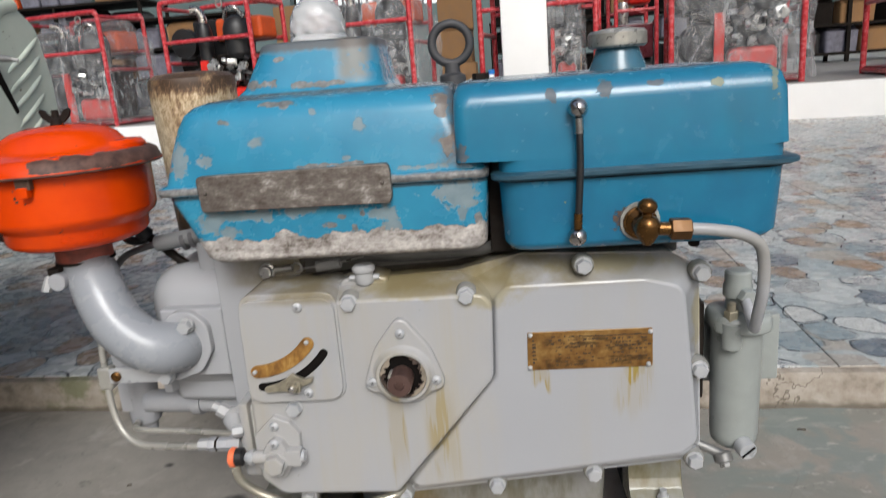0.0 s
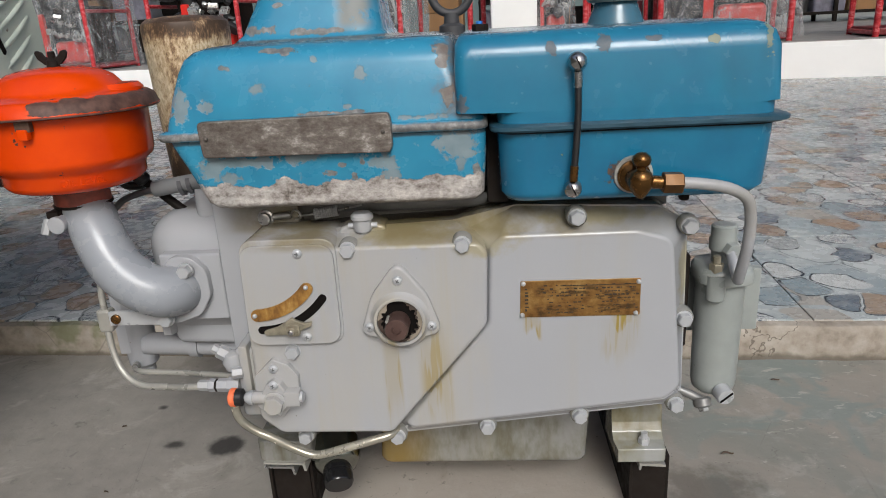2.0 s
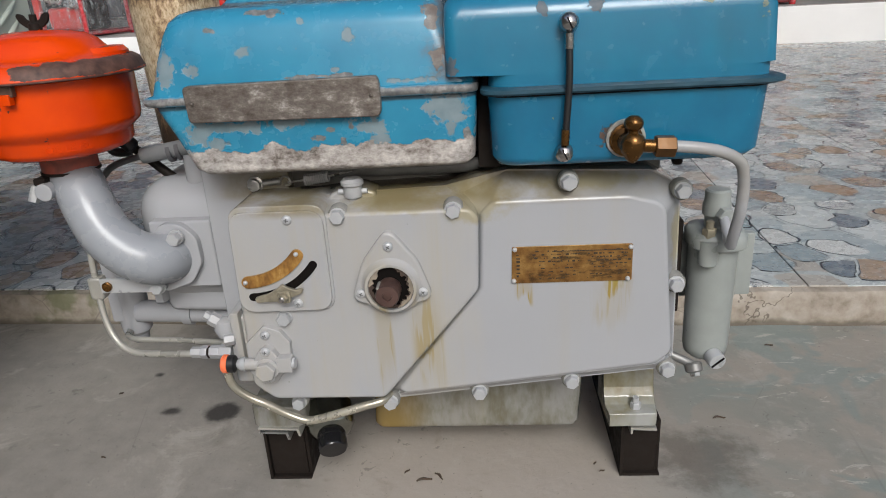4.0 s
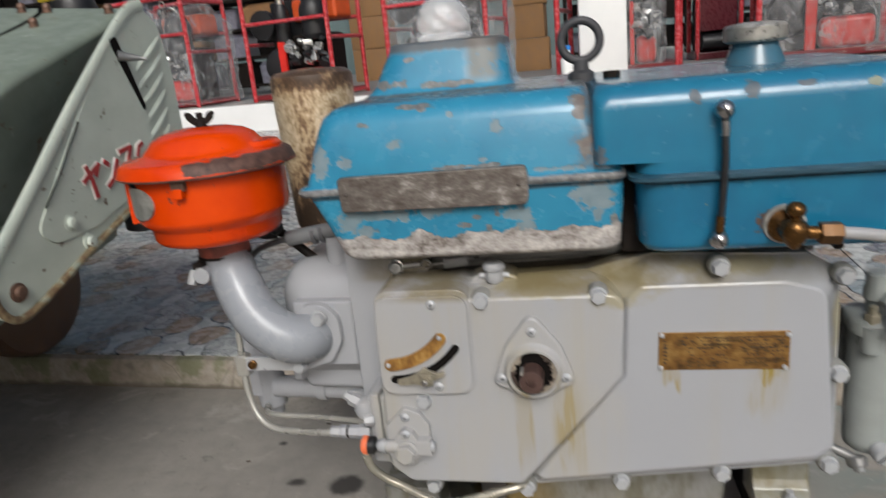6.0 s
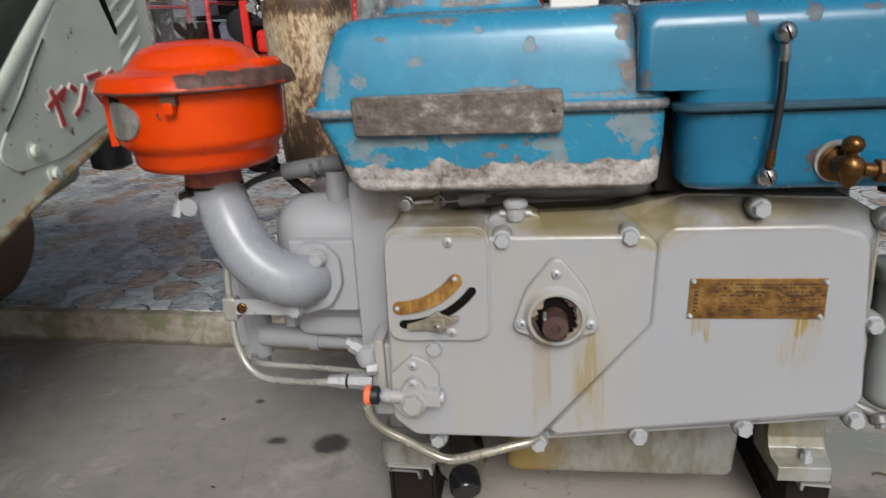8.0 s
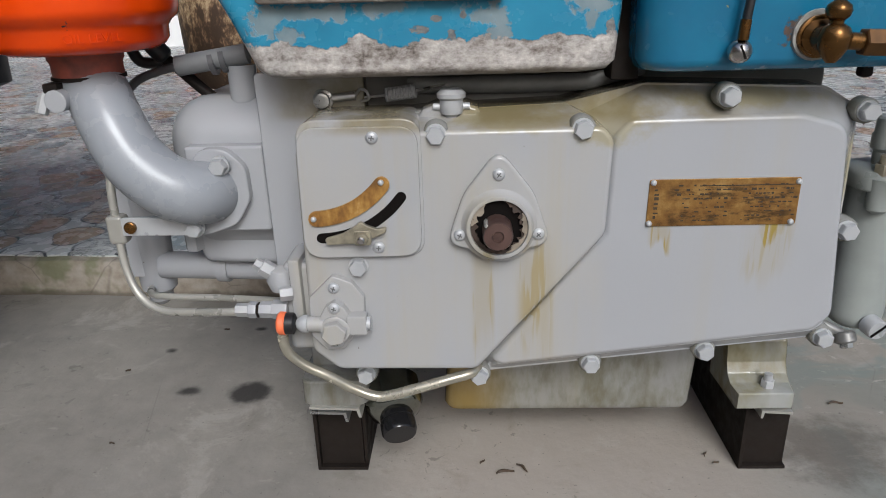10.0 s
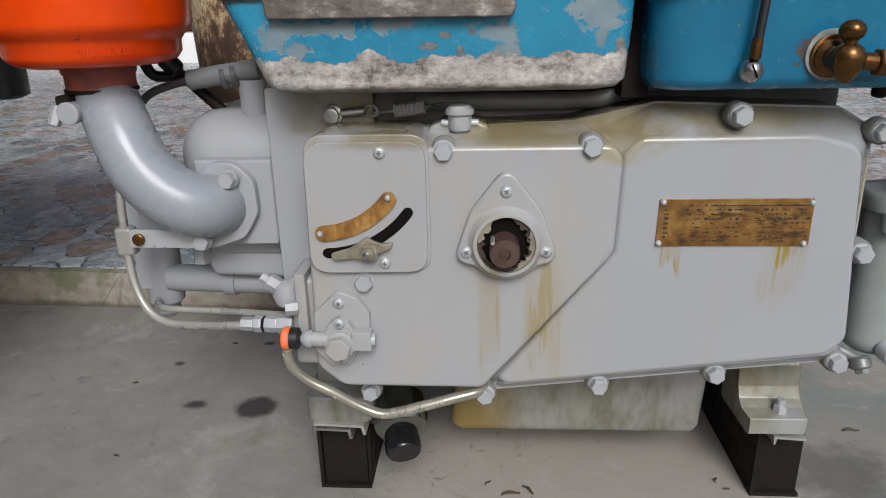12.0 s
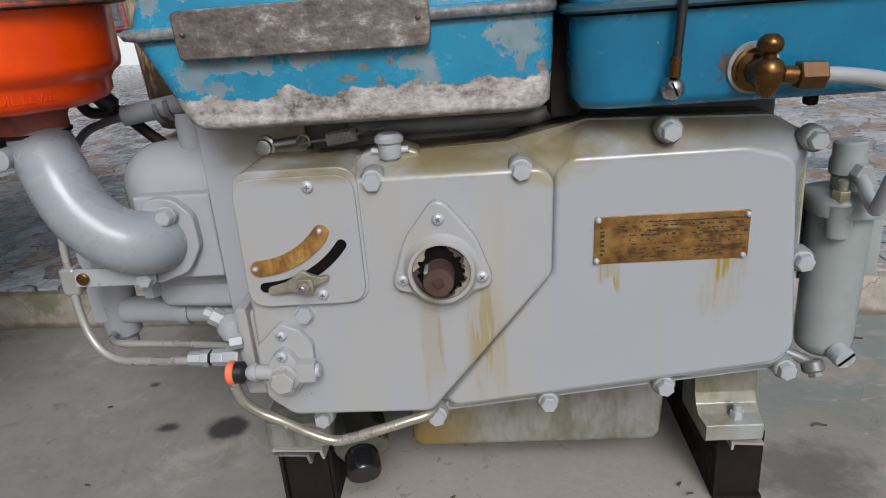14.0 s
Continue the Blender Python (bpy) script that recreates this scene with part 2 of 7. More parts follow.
    return k.done(col, rough, 0.0, k.op("SUBTRACT", k.mul(k.noise(90, 4), 0.35), masks), 0.0006)


def orange_paint():
    k = Mat("orange_enamel")
    z = k.axis(2)
    k.b.inputs["Specular IOR Level"].default_value = 0.35
    col = k.ramp(k.noise(14, 4), [(0.3, (0.52, 0.032, 0.0002)), (0.7, (0.66, 0.056, 0.0004))])
    rag = k.op("ADD", k.mul(k.noise(46, 7, 0.70), 0.75), k.mul(k.noise(130, 4, 0.6, k.vec((0.6, 0.6, 1.6))), 0.25))
    rim = k.op("ADD", k.band(z, 0.5515, 0.5625, 0.006), k.mul(k.op("SUBTRACT", rag, 0.5), 4.4))
    side = k.span(k.axis(0), -0.537, -0.450)
    rim = k.most(rim, k.op("ADD", k.mul(k.band(z, 0.5515, 0.5675, 0.004), k.span(k.axis(0), -0.518, -0.480)), k.mul(k.op("SUBTRACT", rag, 0.5), 2.2)))
    m = k.most(k.span(k.mul(rim, side), 0.60, 0.66), k.span(z, 0.5525, 0.5510))
    m = k.mul(m, k.span(z, 0.5475, 0.5492))
    specks = k.span(k.noise(75, 3), 0.70, 0.73)
    rust = k.ramp(k.noise(90, 4), [(0.3, (0.035, 0.017, 0.013)), (0.7, (0.12, 0.062, 0.046))])
    col = k.mix(k.most(m, specks), col, rust)
    return k.done(col, k.op("ADD", k.span(k.noise(40, 3), 0.3, 0.7, 0.17, 0.26), k.mul(m, 0.4)), 0.0, k.op("SUBTRACT", k.mul(k.noise(80, 3), 0.3), m), 0.0006)


def rusty_silencer():
    k = Mat("flaking_gilt_rust")
    z = k.axis(2)
    streak = k.noise(150, 6, 0.78, k.vec((1, 1, 0.5)))
    big = k.noise(16, 4, 0.6, k.vec((1, 1, 0.6)))
    f = k.op("ADD", k.mul(streak, 0.55), k.mul(big, 0.45))
    f = k.op("ADD", f, k.span(z, 0.44, 0.58, -0.10, 0.045))
    f = k.op("ADD", f, k.span(k.op("ADD", z, k.mul(k.op("SUBTRACT", big, 0.5), 0.05)), 0.604, 0.634, 0.0, -0.15))
    col = k.ramp(f, [(0.40, (0.06, 0.036, 0.022)), (0.455, (0.20, 0.12, 0.065)), (0.50, (0.46, 0.34, 0.20)), (0.60, (0.80, 0.70, 0.53))])
    return k.done(col, 0.42, k.span(f, 0.46, 0.56, 0.1, 0.55), streak, 0.0012)


def concrete(name, base, dirt=True):
    k = Mat(name, 0.85)
    k.pos = k.node("ShaderNodeNewGeometry").outputs["Position"]
    n = k.op("ADD", k.mul(k.noise(2.2, 6, 0.6), 0.6), k.mul(k.noise(26, 5), 0.4))
    col = k.ramp(n, [(0.32, tuple(c * 0.74 for c in base)), (0.5, base), (0.68, tuple(min(1, c * 1.22) for c in base))])
    if dirt:
        wide = k.noise(3.0, 4, 0.6, k.vec(loc=(1, 3, 0)))
        col = k.mix(k.mul(k.span(k.op("ADD", k.floor_spot(0.0, 0.10, 0.36, 0.42), k.mul(k.op("SUBTRACT", wide, 0.5), 0.8)), 0.2, 0.6), 0.55), col, tuple(c * g for c, g in zip(base, (1.75, 1.66, 1.62))))
        col = k.mix(k.mul(k.span(k.op("ADD", k.floor_spot(0.55, 0.05, 0.45, 0.6), k.mul(k.op("SUBTRACT", wide, 0.5), 0.8)), 0.2, 0.6), 0.6), col, tuple(c * g for c, g in zip(base, (0.86, 0.96, 0.93))))
        pale = k.span(k.noise(7.5, 6, 0.7, k.vec(loc=(4, 2, 0)), 0.6), 0.55, 0.66)
        col = k.mix(k.mul(pale, 0.5), col, tuple(c * 1.6 for c in base))
        stain = k.span(k.noise(11, 6, 0.7, k.vec(loc=(7, 3, 0)), 0.5), 0.56, 0.70)
        col = k.mix(k.mul(stain, 0.3), col, tuple(c * g for c, g in zip(base, (0.62, 0.58, 0.50))))
        worn_side = k.span(k.axis(0), 0.12, 0.40)
        col = k.mix(k.mul(k.span(k.noise(5.5, 4, 0.6, k.vec(loc=(2, 8, 0)), 0.6), 0.42, 0.56), worn_side, 0.55), col, (0.27, 0.235, 0.20))
        green = k.mul(k.span(k.noise(6.5, 4, 0.55, k.vec(loc=(9, 5, 0)), 0.8), 0.50, 0.57), worn_side)
        col = k.mix(k.mul(green, 0.6), col, (0.155, 0.195, 0.185))
        flecks = k.mul(k.span(k.noise(24, 5, 0.7, k.vec((0.7, 1.5, 1), rot=(0, 0, -15), loc=(3, 3, 0)), 0.6), 0.615, 0.65), worn_side)
        col = k.mix(k.mul(flecks, 0.5), col, (0.40, 0.38, 0.33))
        scuff = k.span(k.noise(30, 6, 0.75, k.vec((1, 1.4, 1), rot=(0, 0, 20)), 0.4), 0.62, 0.70)
        col = k.mix(k.mul(scuff, 0.22), col, tuple(min(0.6, c * 1.9) for c in base))
        pits = k.mul(k.span(k.noise(42, 5, 0.7, k.vec(loc=(1, 8, 0)), 0.8), 0.60, 0.66), k.span(k.noise(5, 3, 0.6, k.vec(loc=(6, 1, 0))), 0.46, 0.6))
        col = k.mix(k.mul(pits, 0.5), col, tuple(c * 0.45 for c in base))
        rub = k.mul(k.span(k.noise(15, 6, 0.7, k.vec((1, 1.6, 1)), 1.0), 0.55, 0.66), k.span(k.floor_spot(0.42, 0.10, 0.34, 0.40), 0.05, 0.35))
        col = k.mix(k.mul(rub, 0.2), col, (0.33, 0.32, 0.30))
        # ragged dark patch beside the right skid
        dark_by_skid = k.span(k.op("ADD", k.floor_spot(0.245, 0.09, 0.09, 0.085), k.mul(k.op("SUBTRACT", k.noise(22, 6, 0.7), 0.5), 1.5)), 0.2, 0.75)
        col = k.mix(k.mul(dark_by_skid, 0.62), col, (0.075, 0.062, 0.05))
        spot = k.most(*[k.floor_spot(*s) for s in ((-0.464, 0.213, 0.031, 0.029),)] + [k.mul(k.floor_spot(*s), 0.62) for s in ((-0.550, 0.218, 0.022, 0.016), (-0.50, 0.40, 0.013, 0.009), (-0.62, 0.33, 0.012, 0.01))])
        spot = k.span(k.op("ADD", spot, k.mul(k.op("SUBTRACT", k.noise(60, 4), 0.5), 0.5)), 0.12, 0.52)
        col = k.mix(k.mul(spot, 0.92), col, (0.024, 0.021, 0.019))
        hair = k.mul(k.span(k.voronoi(3.1, feature="DISTANCE_TO_EDGE", vec=k.vec(loc=(2, 7, 0))), 0.004, 0.0), k.span(k.noise(3, 2), 0.5, 0.6))
        col = k.mix(k.mul(hair, 0.2), col, (0.08, 0.07, 0.06))
    specks = k.span(k.noise(170, 2), 0.70, 0.74)
    col = k.mix(k.mul(specks, 0.6), col, tuple(c * 0.4 for c in base))
    return k.done(col, k.span(n, 0.3, 0.7, 0.75, 0.95), 0.0, k.noise(60, 6, 0.65), 0.002)


def floor_spot(self, x, y, rx, ry):
    ax = self.op("DIVIDE", self.op("SUBTRACT", self.axis(0), x), rx)
    ay = self.op("DIVIDE", self.op("SUBTRACT", self.axis(1), y), ry)
    d = self.op("SQRT", self.op("ADD", self.mul(ax, ax), self.mul(ay, ay)))
    return self.span(d, 0.0, 1.3, 1.0, 0.0, False)


Mat.floor_spot = floor_spot


def kerb_concrete():
    k = Mat("kerb_cement", 0.9)
    k.pos = k.node("ShaderNodeNewGeometry").outputs["Position"]
    f = k.op("ADD", k.mul(k.noise(7, 6, 0.65), 0.6), k.mul(k.noise(45, 5), 0.4))
    col = k.ramp(f, [(0.32, (0.12, 0.095, 0.07)), (0.46, (0.25, 0.215, 0.175)), (0.58, (0.33, 0.295, 0.25)), (0.7, (0.42, 0.38, 0.33))])
    crack = k.mul(k.span(k.voronoi(6.0, feature="DISTANCE_TO_EDGE", vec=k.vec((1, 1, 1.6))), 0.012, 0.0), k.span(k.noise(5, 2), 0.48, 0.55))
    col = k.mix(k.mul(crack, 0.35), col, (0.05, 0.04, 0.03))
    flake = k.mul(k.span(k.op("ABSOLUTE", k.op("SUBTRACT", k.noise(11, 4, 0.6, k.vec(loc=(4, 0, 1))), 0.5)), 0.012, 0.003), k.span(k.noise(4, 2, 0.5, k.vec(loc=(1, 0, 0))), 0.48, 0.54), k.span(k.axis(0), 0.35, 0.42))
    col = k.mix(k.mul(flake, 0.7), col, (0.07, 0.055, 0.04))
    moss = k.mul(k.span(k.noise(9, 4, 0.6, k.vec(loc=(2, 0, 5))), 0.52, 0.62), k.span(k.axis(0), -0.2, -0.38))
    col = k.mix(k.mul(moss, 0.6), col, (0.09, 0.105, 0.03))
    wet = k.span(k.op("ADD", k.axis(2), k.mul(k.noise(20, 4), 0.03)), 0.030, 0.018)
    col = k.mix(k.mul(wet, 0.8), col, (0.09, 0.075, 0.055))
    return k.done(col, 0.9, 0.0, k.noise(70, 6, 0.7), 0.003)


def pebble_tile():
    """Glazed floor tile printed with lens-shaped pebbles on pale ground."""
    k = Mat("pebble_print_tile", 0.2)
    k.pos = k.node("ShaderNodeNewGeometry").outputs["Position"]
    warp = k.noise(9, 2)
    wv = k.node("ShaderNodeCombineXYZ")
    k.put(wv.inputs[0], k.mul(warp, 0.7)), k.put(wv.inputs[1], k.mul(warp, -0.6))

    def cells(sx, sy, turn, loc):
        add = k.node("ShaderNodeVectorMath")
        add.operation = "ADD"
        k.put(add.inputs[0], k.vec((sx, sy, 0.0), rot=(0, 0, turn), loc=loc)), k.put(add.inputs[1], wv.outputs[0])
        v = add.outputs[0]
        sep = k.node("ShaderNodeSeparateColor")
        k.put(sep.inputs[0], k.voronoi(1.0, v, "F1", "Color", random=0.72, flat=True))
        d = k.op("ADD", k.voronoi(1.0, v, "F1", "Distance", random=0.72, flat=True), k.mul(sep.outputs[2], 0.12))
        e = k.voronoi(1.0, v, "DISTANCE_TO_EDGE", random=0.72, flat=True)
        return k.op("MINIMUM", k.span(d, 0.62, 0.40, 0, 1, False), k.span(e, 0.0, 0.11, 0, 1, False)), sep

    ground = k.ramp(k.op("ADD", k.mul(k.noise(9, 4), 0.5), k.mul(k.noise(70, 4), 0.5)), [(0.35, (0.26, 0.295, 0.295)), (0.5, (0.36, 0.39, 0.385)), (0.65, (0.45, 0.475, 0.46))])
    vein = k.noise(60, 5, 0.7, k.vec((1, 2.2, 1), rot=(0, 0, 30)), 1.6)
    speck = k.noise(260, 3, 0.6)
    # faint stones under the clear ones
    b0, s0 = cells(7.4, 6.2, 14, (3, 1, 0))
    shade = k.ramp(s0.outputs[0], [(0.0, (0.44, 0.465, 0.455)), (0.35, (0.28, 0.325, 0.335)), (0.6, (0.50, 0.515, 0.50)), (0.8, (0.32, 0.285, 0.24))], True)
    col = k.mix(k.mul(k.span(b0, 0.4, 0.5), 0.8), ground, shade)
    line0 = k.mul(k.band(b0, 0.26, 0.42, 0.07), k.span(k.noise(8, 3), 0.47, 0.55))
    col = k.mix(k.mul(line0, 0.8), col, (0.06, 0.075, 0.085))
    # clear almond-shaped pebbles with dark drawn rims
    b1, s1 = cells(11.0, 9.0, -16, (0, 0, 0))
    stone = k.ramp(s1.outputs[0], [(0.0, (0.29, 0.205, 0.135)), (0.22, (0.50, 0.515, 0.50)), (0.40, (0.22, 0.275, 0.295)), (0.52, (0.32, 0.245, 0.175)), (0.64, (0.46, 0.475, 0.46)), (0.80, (0.13, 0.165, 0.195)), (0.90, (0.40, 0.42, 0.41))], True)
    stone = k.mix(k.mul(k.span(speck, 0.52, 0.60), 0.5), stone, (0.16, 0.13, 0.10))
    stone = k.mix(k.mul(k.span(vein, 0.50, 0.58), k.span(s1.outputs[1], 0.62, 0.66), 0.85), stone, (0.04, 0.055, 0.075))
    stone = k.mix(k.span(k.noise(45, 4), 0.45, 0.75, 0.0, 0.35), stone, (0.42, 0.43, 0.41))
    some = k.span(s1.outputs[1], 0.22, 0.26)
    col = k.mix(k.mul(k.span(b1, 0.42, 0.48), some), col, stone)
    line1 = k.mul(k.band(b1, 0.20, 0.44, 0.07), k.span(k.noise(9, 3), 0.38, 0.46), some)
    col = k.mix(line1, col, (0.02, 0.027, 0.034))
    col = k.mix(k.mul(k.span(k.noise(3, 4), 0.4, 0.7), 0.15), col, (0.40, 0.39, 0.36))
    return k.done(col, k.span(k.noise(30, 4), 0.3, 0.7, 0.20, 0.34), 0.0, k.noise(40, 3), 0.0004)


def green_paint(name="sage_green_sheet_paint", dark=(0.125, 0.152, 0.124), light=(0.175, 0.210, 0.172)):
    k = Mat(name)
    col = k.ramp(k.noise(9, 4), [(0.3, dark), (0.7, light)])
    dust = k.span(k.noise(14, 5, 0.6, k.vec((1, 0.4, 1))), 0.5, 0.75)
    col = k.mix(k.mul(dust, 0.3), col, (0.30, 0.33, 0.28))
    scratch = k.span(k.noise(26, 6, 0.7, k.vec((0.5, 2.2, 1), rot=(0, 0, 35)), 0.8), 0.655, 0.68)
    col = k.mix(k.mul(scratch, 0.6), col, (0.42, 0.45, 0.40))
    rust = k.most(k.span(k.noise(30, 5, 0.65), 0.665, 0.69), k.mul(k.span(k.noise(60, 4, 0.6, k.vec((3, 0.6, 1), rot=(0, 0, 35))), 0.66, 0.70), 0.8))
    col = k.mix(rust, col, (0.11, 0.065, 0.035))
    return k.done(col, k.span(k.noise(40, 3), 0.3, 0.7, 0.38, 0.55), 0.0, k.noise(70, 4), 0.0006)


def rusty_edge():
    k = Mat("rust_stained_green_edge", 0.6)
    f = k.noise(45, 5, 0.65)
    col = k.ramp(f, [(0.40, (0.10, 0.06, 0.03)), (0.52, (0.20, 0.15, 0.08)), (0.60, (0.24, 0.26, 0.20))])
    return k.done(col, 0.6, 0.0, f, 0.001)


def brass_plate():
    k = Mat("tarnished_brass_plate", 0.35, 0.6)
    f = k.op("ADD", k.mul(k.noise(75, 5, 0.65), 0.6), k.mul(k.noise(16, 3, 0.5, k.vec((0.5, 1, 1.6))), 0.4))
    col = k.ramp(f, [(0.36, (0.06, 0.030, 0.012)), (0.46, (0.20, 0.098, 0.026)), (0.56, (0.29, 0.155, 0.045)), (0.68, (0.42, 0.26, 0.09))])
    x, z = k.axis(0), k.axis(2)
    smudge = k.mul(k.band(x, 0.014, 0.120, 0.006), k.band(z, 0.310, 0.342, 0.003), k.span(k.noise(52, 6, 0.72, k.vec((0.45, 1, 1.5), loc=(3, 0, 2))), 0.47, 0.60))
    col = k.mix(k.mul(smudge, 0.8), col, (0.034, 0.022, 0.012))
    return k.done(col, k.span(f, 0.3, 0.7, 0.5, 0.32), None, k.noise(150, 4), 0.0004)


def worn_strip():
    """Lacquered brass worn pale in spots and brown at its ends."""
    k = Mat("yellow_brass_strip", 0.3, 0.4)
    f = k.op("ADD", k.mul(k.noise(26, 4, 0.6, k.vec((1.6, 1, 0.6))), 0.85), k.mul(k.noise(190, 3), 0.15))
    col = k.ramp(f, [(0.36, (0.10, 0.050, 0.016)), (0.46, (0.27, 0.130, 0.032)), (0.54, (0.42, 0.23, 0.06)), (0.62, (0.62, 0.46, 0.22))])
    return k.done(col, k.span(f, 0.4, 0.6, 0.5, 0.28), None, f, 0.0004)


def oily_grey():
    """Grey paint under a wet film of yellowed oil."""
    k = Mat("oil_soaked_grey_paint", 0.15)
    f = k.noise(22, 4, 0.55, k.vec((1, 1, 0.5)))
    col = k.ramp(f, [(0.34, (0.12, 0.100, 0.045)), (0.45, (0.19, 0.178, 0.125)), (0.55, (0.235, 0.235, 0.205)), (0.68, (0.27, 0.275, 0.26))])
    return k.done(col, k.span(k.noise(60, 4), 0.3, 0.7, 0.08, 0.22), 0.0, k.noise(70, 5, 0.6), 0.0012)


def cast_plate():
    k = Mat("bare_cast_metal", 0.5, 0.45)
    f = k.op("ADD", k.mul(k.noise(110, 6, 0.72, k.vec((0.6, 1, 1))), 0.68), k.mul(k.noise(34, 4, 0.6, k.vec((0.6, 1, 1))), 0.32))
    col = k.ramp(f, [(0.36, (0.060, 0.047, 0.038)), (0.46, (0.115, 0.096, 0.082)), (0.54, (0.165, 0.144, 0.126)), (0.60, (0.28, 0.255, 0.23)), (0.67, (0.50, 0.48, 0.45))])
    return k.done(col, 0.5, None, f, 0.0018)


def red_frame_paint():
    k = Mat("red_tube_in_film", 0.3)
    f = k.noise(26, 3, 0.6, k.vec((1, 1, 1.6), rot=(30, 20, 0)), 0.8)
    col = k.ramp(f, [(0.35, (0.33, 0.010, 0.016)), (0.52, (0.46, 0.028, 0.036)), (0.62, (0.58, 0.16, 0.17)), (0.70, (0.42, 0.02, 0.03))])
    return k.done(col, 0.28, 0.0, f, 0.001)


def film_wrap():
    """Creased clear plastic sheet."""
    k = Mat("clear_plastic_film", 0.25)
    crease = k.noise(11, 4, 0.6, k.vec((1, 1, 0.45), rot=(0, 25, 0)), 1.2)
    k.done(k.ramp(crease, [(0.42, (0.34, 0.34, 0.35)), (0.72, (0.60, 0.61, 0.62))]), 0.12, 0.0, crease, 0.05)
    t = k.node("ShaderNodeBsdfTransparent")
    mx = k.node("ShaderNodeMixShader")
    k.put(mx.inputs[0], k.span(crease, 0.36, 0.70, 0.16, 0.44))
    k.nt.links.new(t.outputs[0], mx.inputs[1])
    k.nt.links.new(k.b.outputs[0], mx.inputs[2])
    k.nt.links.new(mx.outputs[0], k.nt.nodes["Material Output"].inputs[0])
    return k.m


def clear_bottle():
    k = Mat("milky_clear_plastic", 0.15)
    k.b.inputs["Transmission Weight"].default_value = 0.7
    k.b.inputs["IOR"].default_value = 1.3
    return k.done(k.ramp(k.noise(40, 4, 0.6, k.vec((0.5, 0.5, 2))), [(0.3, (0.80, 0.82, 0.84)), (0.7, (0.93, 0.94, 0.95))]), 0.10, 0.0, k.noise(60, 3, 0.5, k.vec((0.4, 0.4, 2))), 0.003)


M_GREY = grey_paint()
M_ELBOW = elbow_paint()
M_SEAM = plain("dirty_blue_seam", (0.018, 0.062, 0.092), 0.4, 0, 0.5, 50)
M_LEVER = plain("worn_yellowed_steel", (0.30, 0.27, 0.20), 0.4, 0.4, 0.6, 110)
M_COVER = blue_paint("chipped_blue_paint")
M_TANK = blue_paint("blue_tank_paint", True)
M_ORANGE = orange_paint()
M_EXH = rusty_silencer()
M_APRON = concrete("apron_concrete", (0.218, 0.202, 0.180))
M_KERB = kerb_concrete()
M_TILE = pebble_tile()
M_GREEN = green_paint()
# brighter copy of the sage paint; side light on the panel is in its colour
M_LITGREEN = green_paint("lit_side_green_paint", (0.41, 0.46, 0.395), (0.49, 0.54, 0.47))
M_BRASSPLATE = brass_plate()
M_CAST = cast_plate()
M_RED = red_frame_paint()
M_FILM = film_wrap()
M_BOTTLE = clear_bottle()
M_OILY = oily_grey()
M_STRAINER = plain("dark_oily_plating", (0.36, 0.37, 0.33), 0.13, 1.0, 0.6, 28)
M_SCREW = plain("silver_painted_bolt", (0.40, 0.41, 0.42), 0.34, 0.2, 0.15)
M_CAP = plain("worn_bright_cap", (0.36, 0.345, 0.31), 0.32, 0.6, 0.7, 110)
M_NUT = plain("dull_zinc_nut", (0.33, 0.335, 0.34), 0.5, 0.1, 0.2)
M_STEEL = plain("dull_steel", (0.42, 0.42, 0.41), 0.3, 0.85)
M_BRIGHT = plain("bright_oily_plating", (0.52, 0.53, 0.52), 0.18, 0.75, 0.3, 18)
M_GLOSS = plain("glossy_black_plastic", (0.009, 0.009, 0.010), 0.16)
M_CHROME = plain("worn_chrome", (0.50, 0.48, 0.46), 0.26, 1.0, 0.35)
M_BRASS = plain("old_brass", (0.15, 0.072, 0.020), 0.24, 0.8, 0.5)
M_DULLBRASS = plain("dull_brown_brass", (0.11, 0.052, 0.016), 0.42, 0.6, 0.6, 90)
M_GOLD = worn_strip()
M_BRASSPIPE = plain("oily_steel_pipe", (0.36, 0.35, 0.315), 0.32, 0.3, 0.25, 25)
M_OILPIPE = plain("oily_bright_pipe", (0.40, 0.375, 0.305), 0.24, 0.5, 0.5, 32)
M_BLACK = plain("black_rubber", (0.010, 0.010, 0.011), 0.45)
M_SKID = plain("black_steel_channel", (0.012, 0.0085, 0.0065), 0.75, 0.0, 0.4)
M_SKID.node_tree.nodes["Principled BSDF"].inputs["Specular IOR Level"].default_value = 0.2
M_HOLE = plain("dark_hollow", (0.006, 0.005, 0.0045), 0.9)
M_HOLE.node_tree.nodes["Principled BSDF"].inputs["Specular IOR Level"].default_value = 0.08
M_SHAFT = plain("rusty_brown_shaft", (0.105, 0.062, 0.052), 0.45, 0.5, 0.4, 90)
M_RUSTNUT = plain("rusty_nut", (0.15, 0.085, 0.058), 0.5, 0.4, 0.6, 160)
M_ROPE = plain("red_brown_clamp", (0.30, 0.075, 0.05), 0.6, 0.0, 0.6, 90)
M_WHITE = plain("white_wall_paint", (0.86, 0.86, 0.85), 0.6, 0, 0.05, 6)
M_WALL = plain("blue_grey_wall_paint", (0.135, 0.19, 0.195), 0.7, 0, 0.15, 3)
M_CEIL = plain("grey_roof_sheet", (0.30, 0.31, 0.31), 0.6, 0.2, 0.2, 4)
M_HALLFLOOR = plain("hall_floor_cement", (0.30, 0.29, 0.27), 0.5, 0, 0.25, 5)
M_CARD = plain("brown_cardboard", (0.34, 0.19, 0.085), 0.8, 0, 0.2, 12)
M_REDPAINT = plain("red_letter_paint", (0.34, 0.02, 0.02), 0.4)
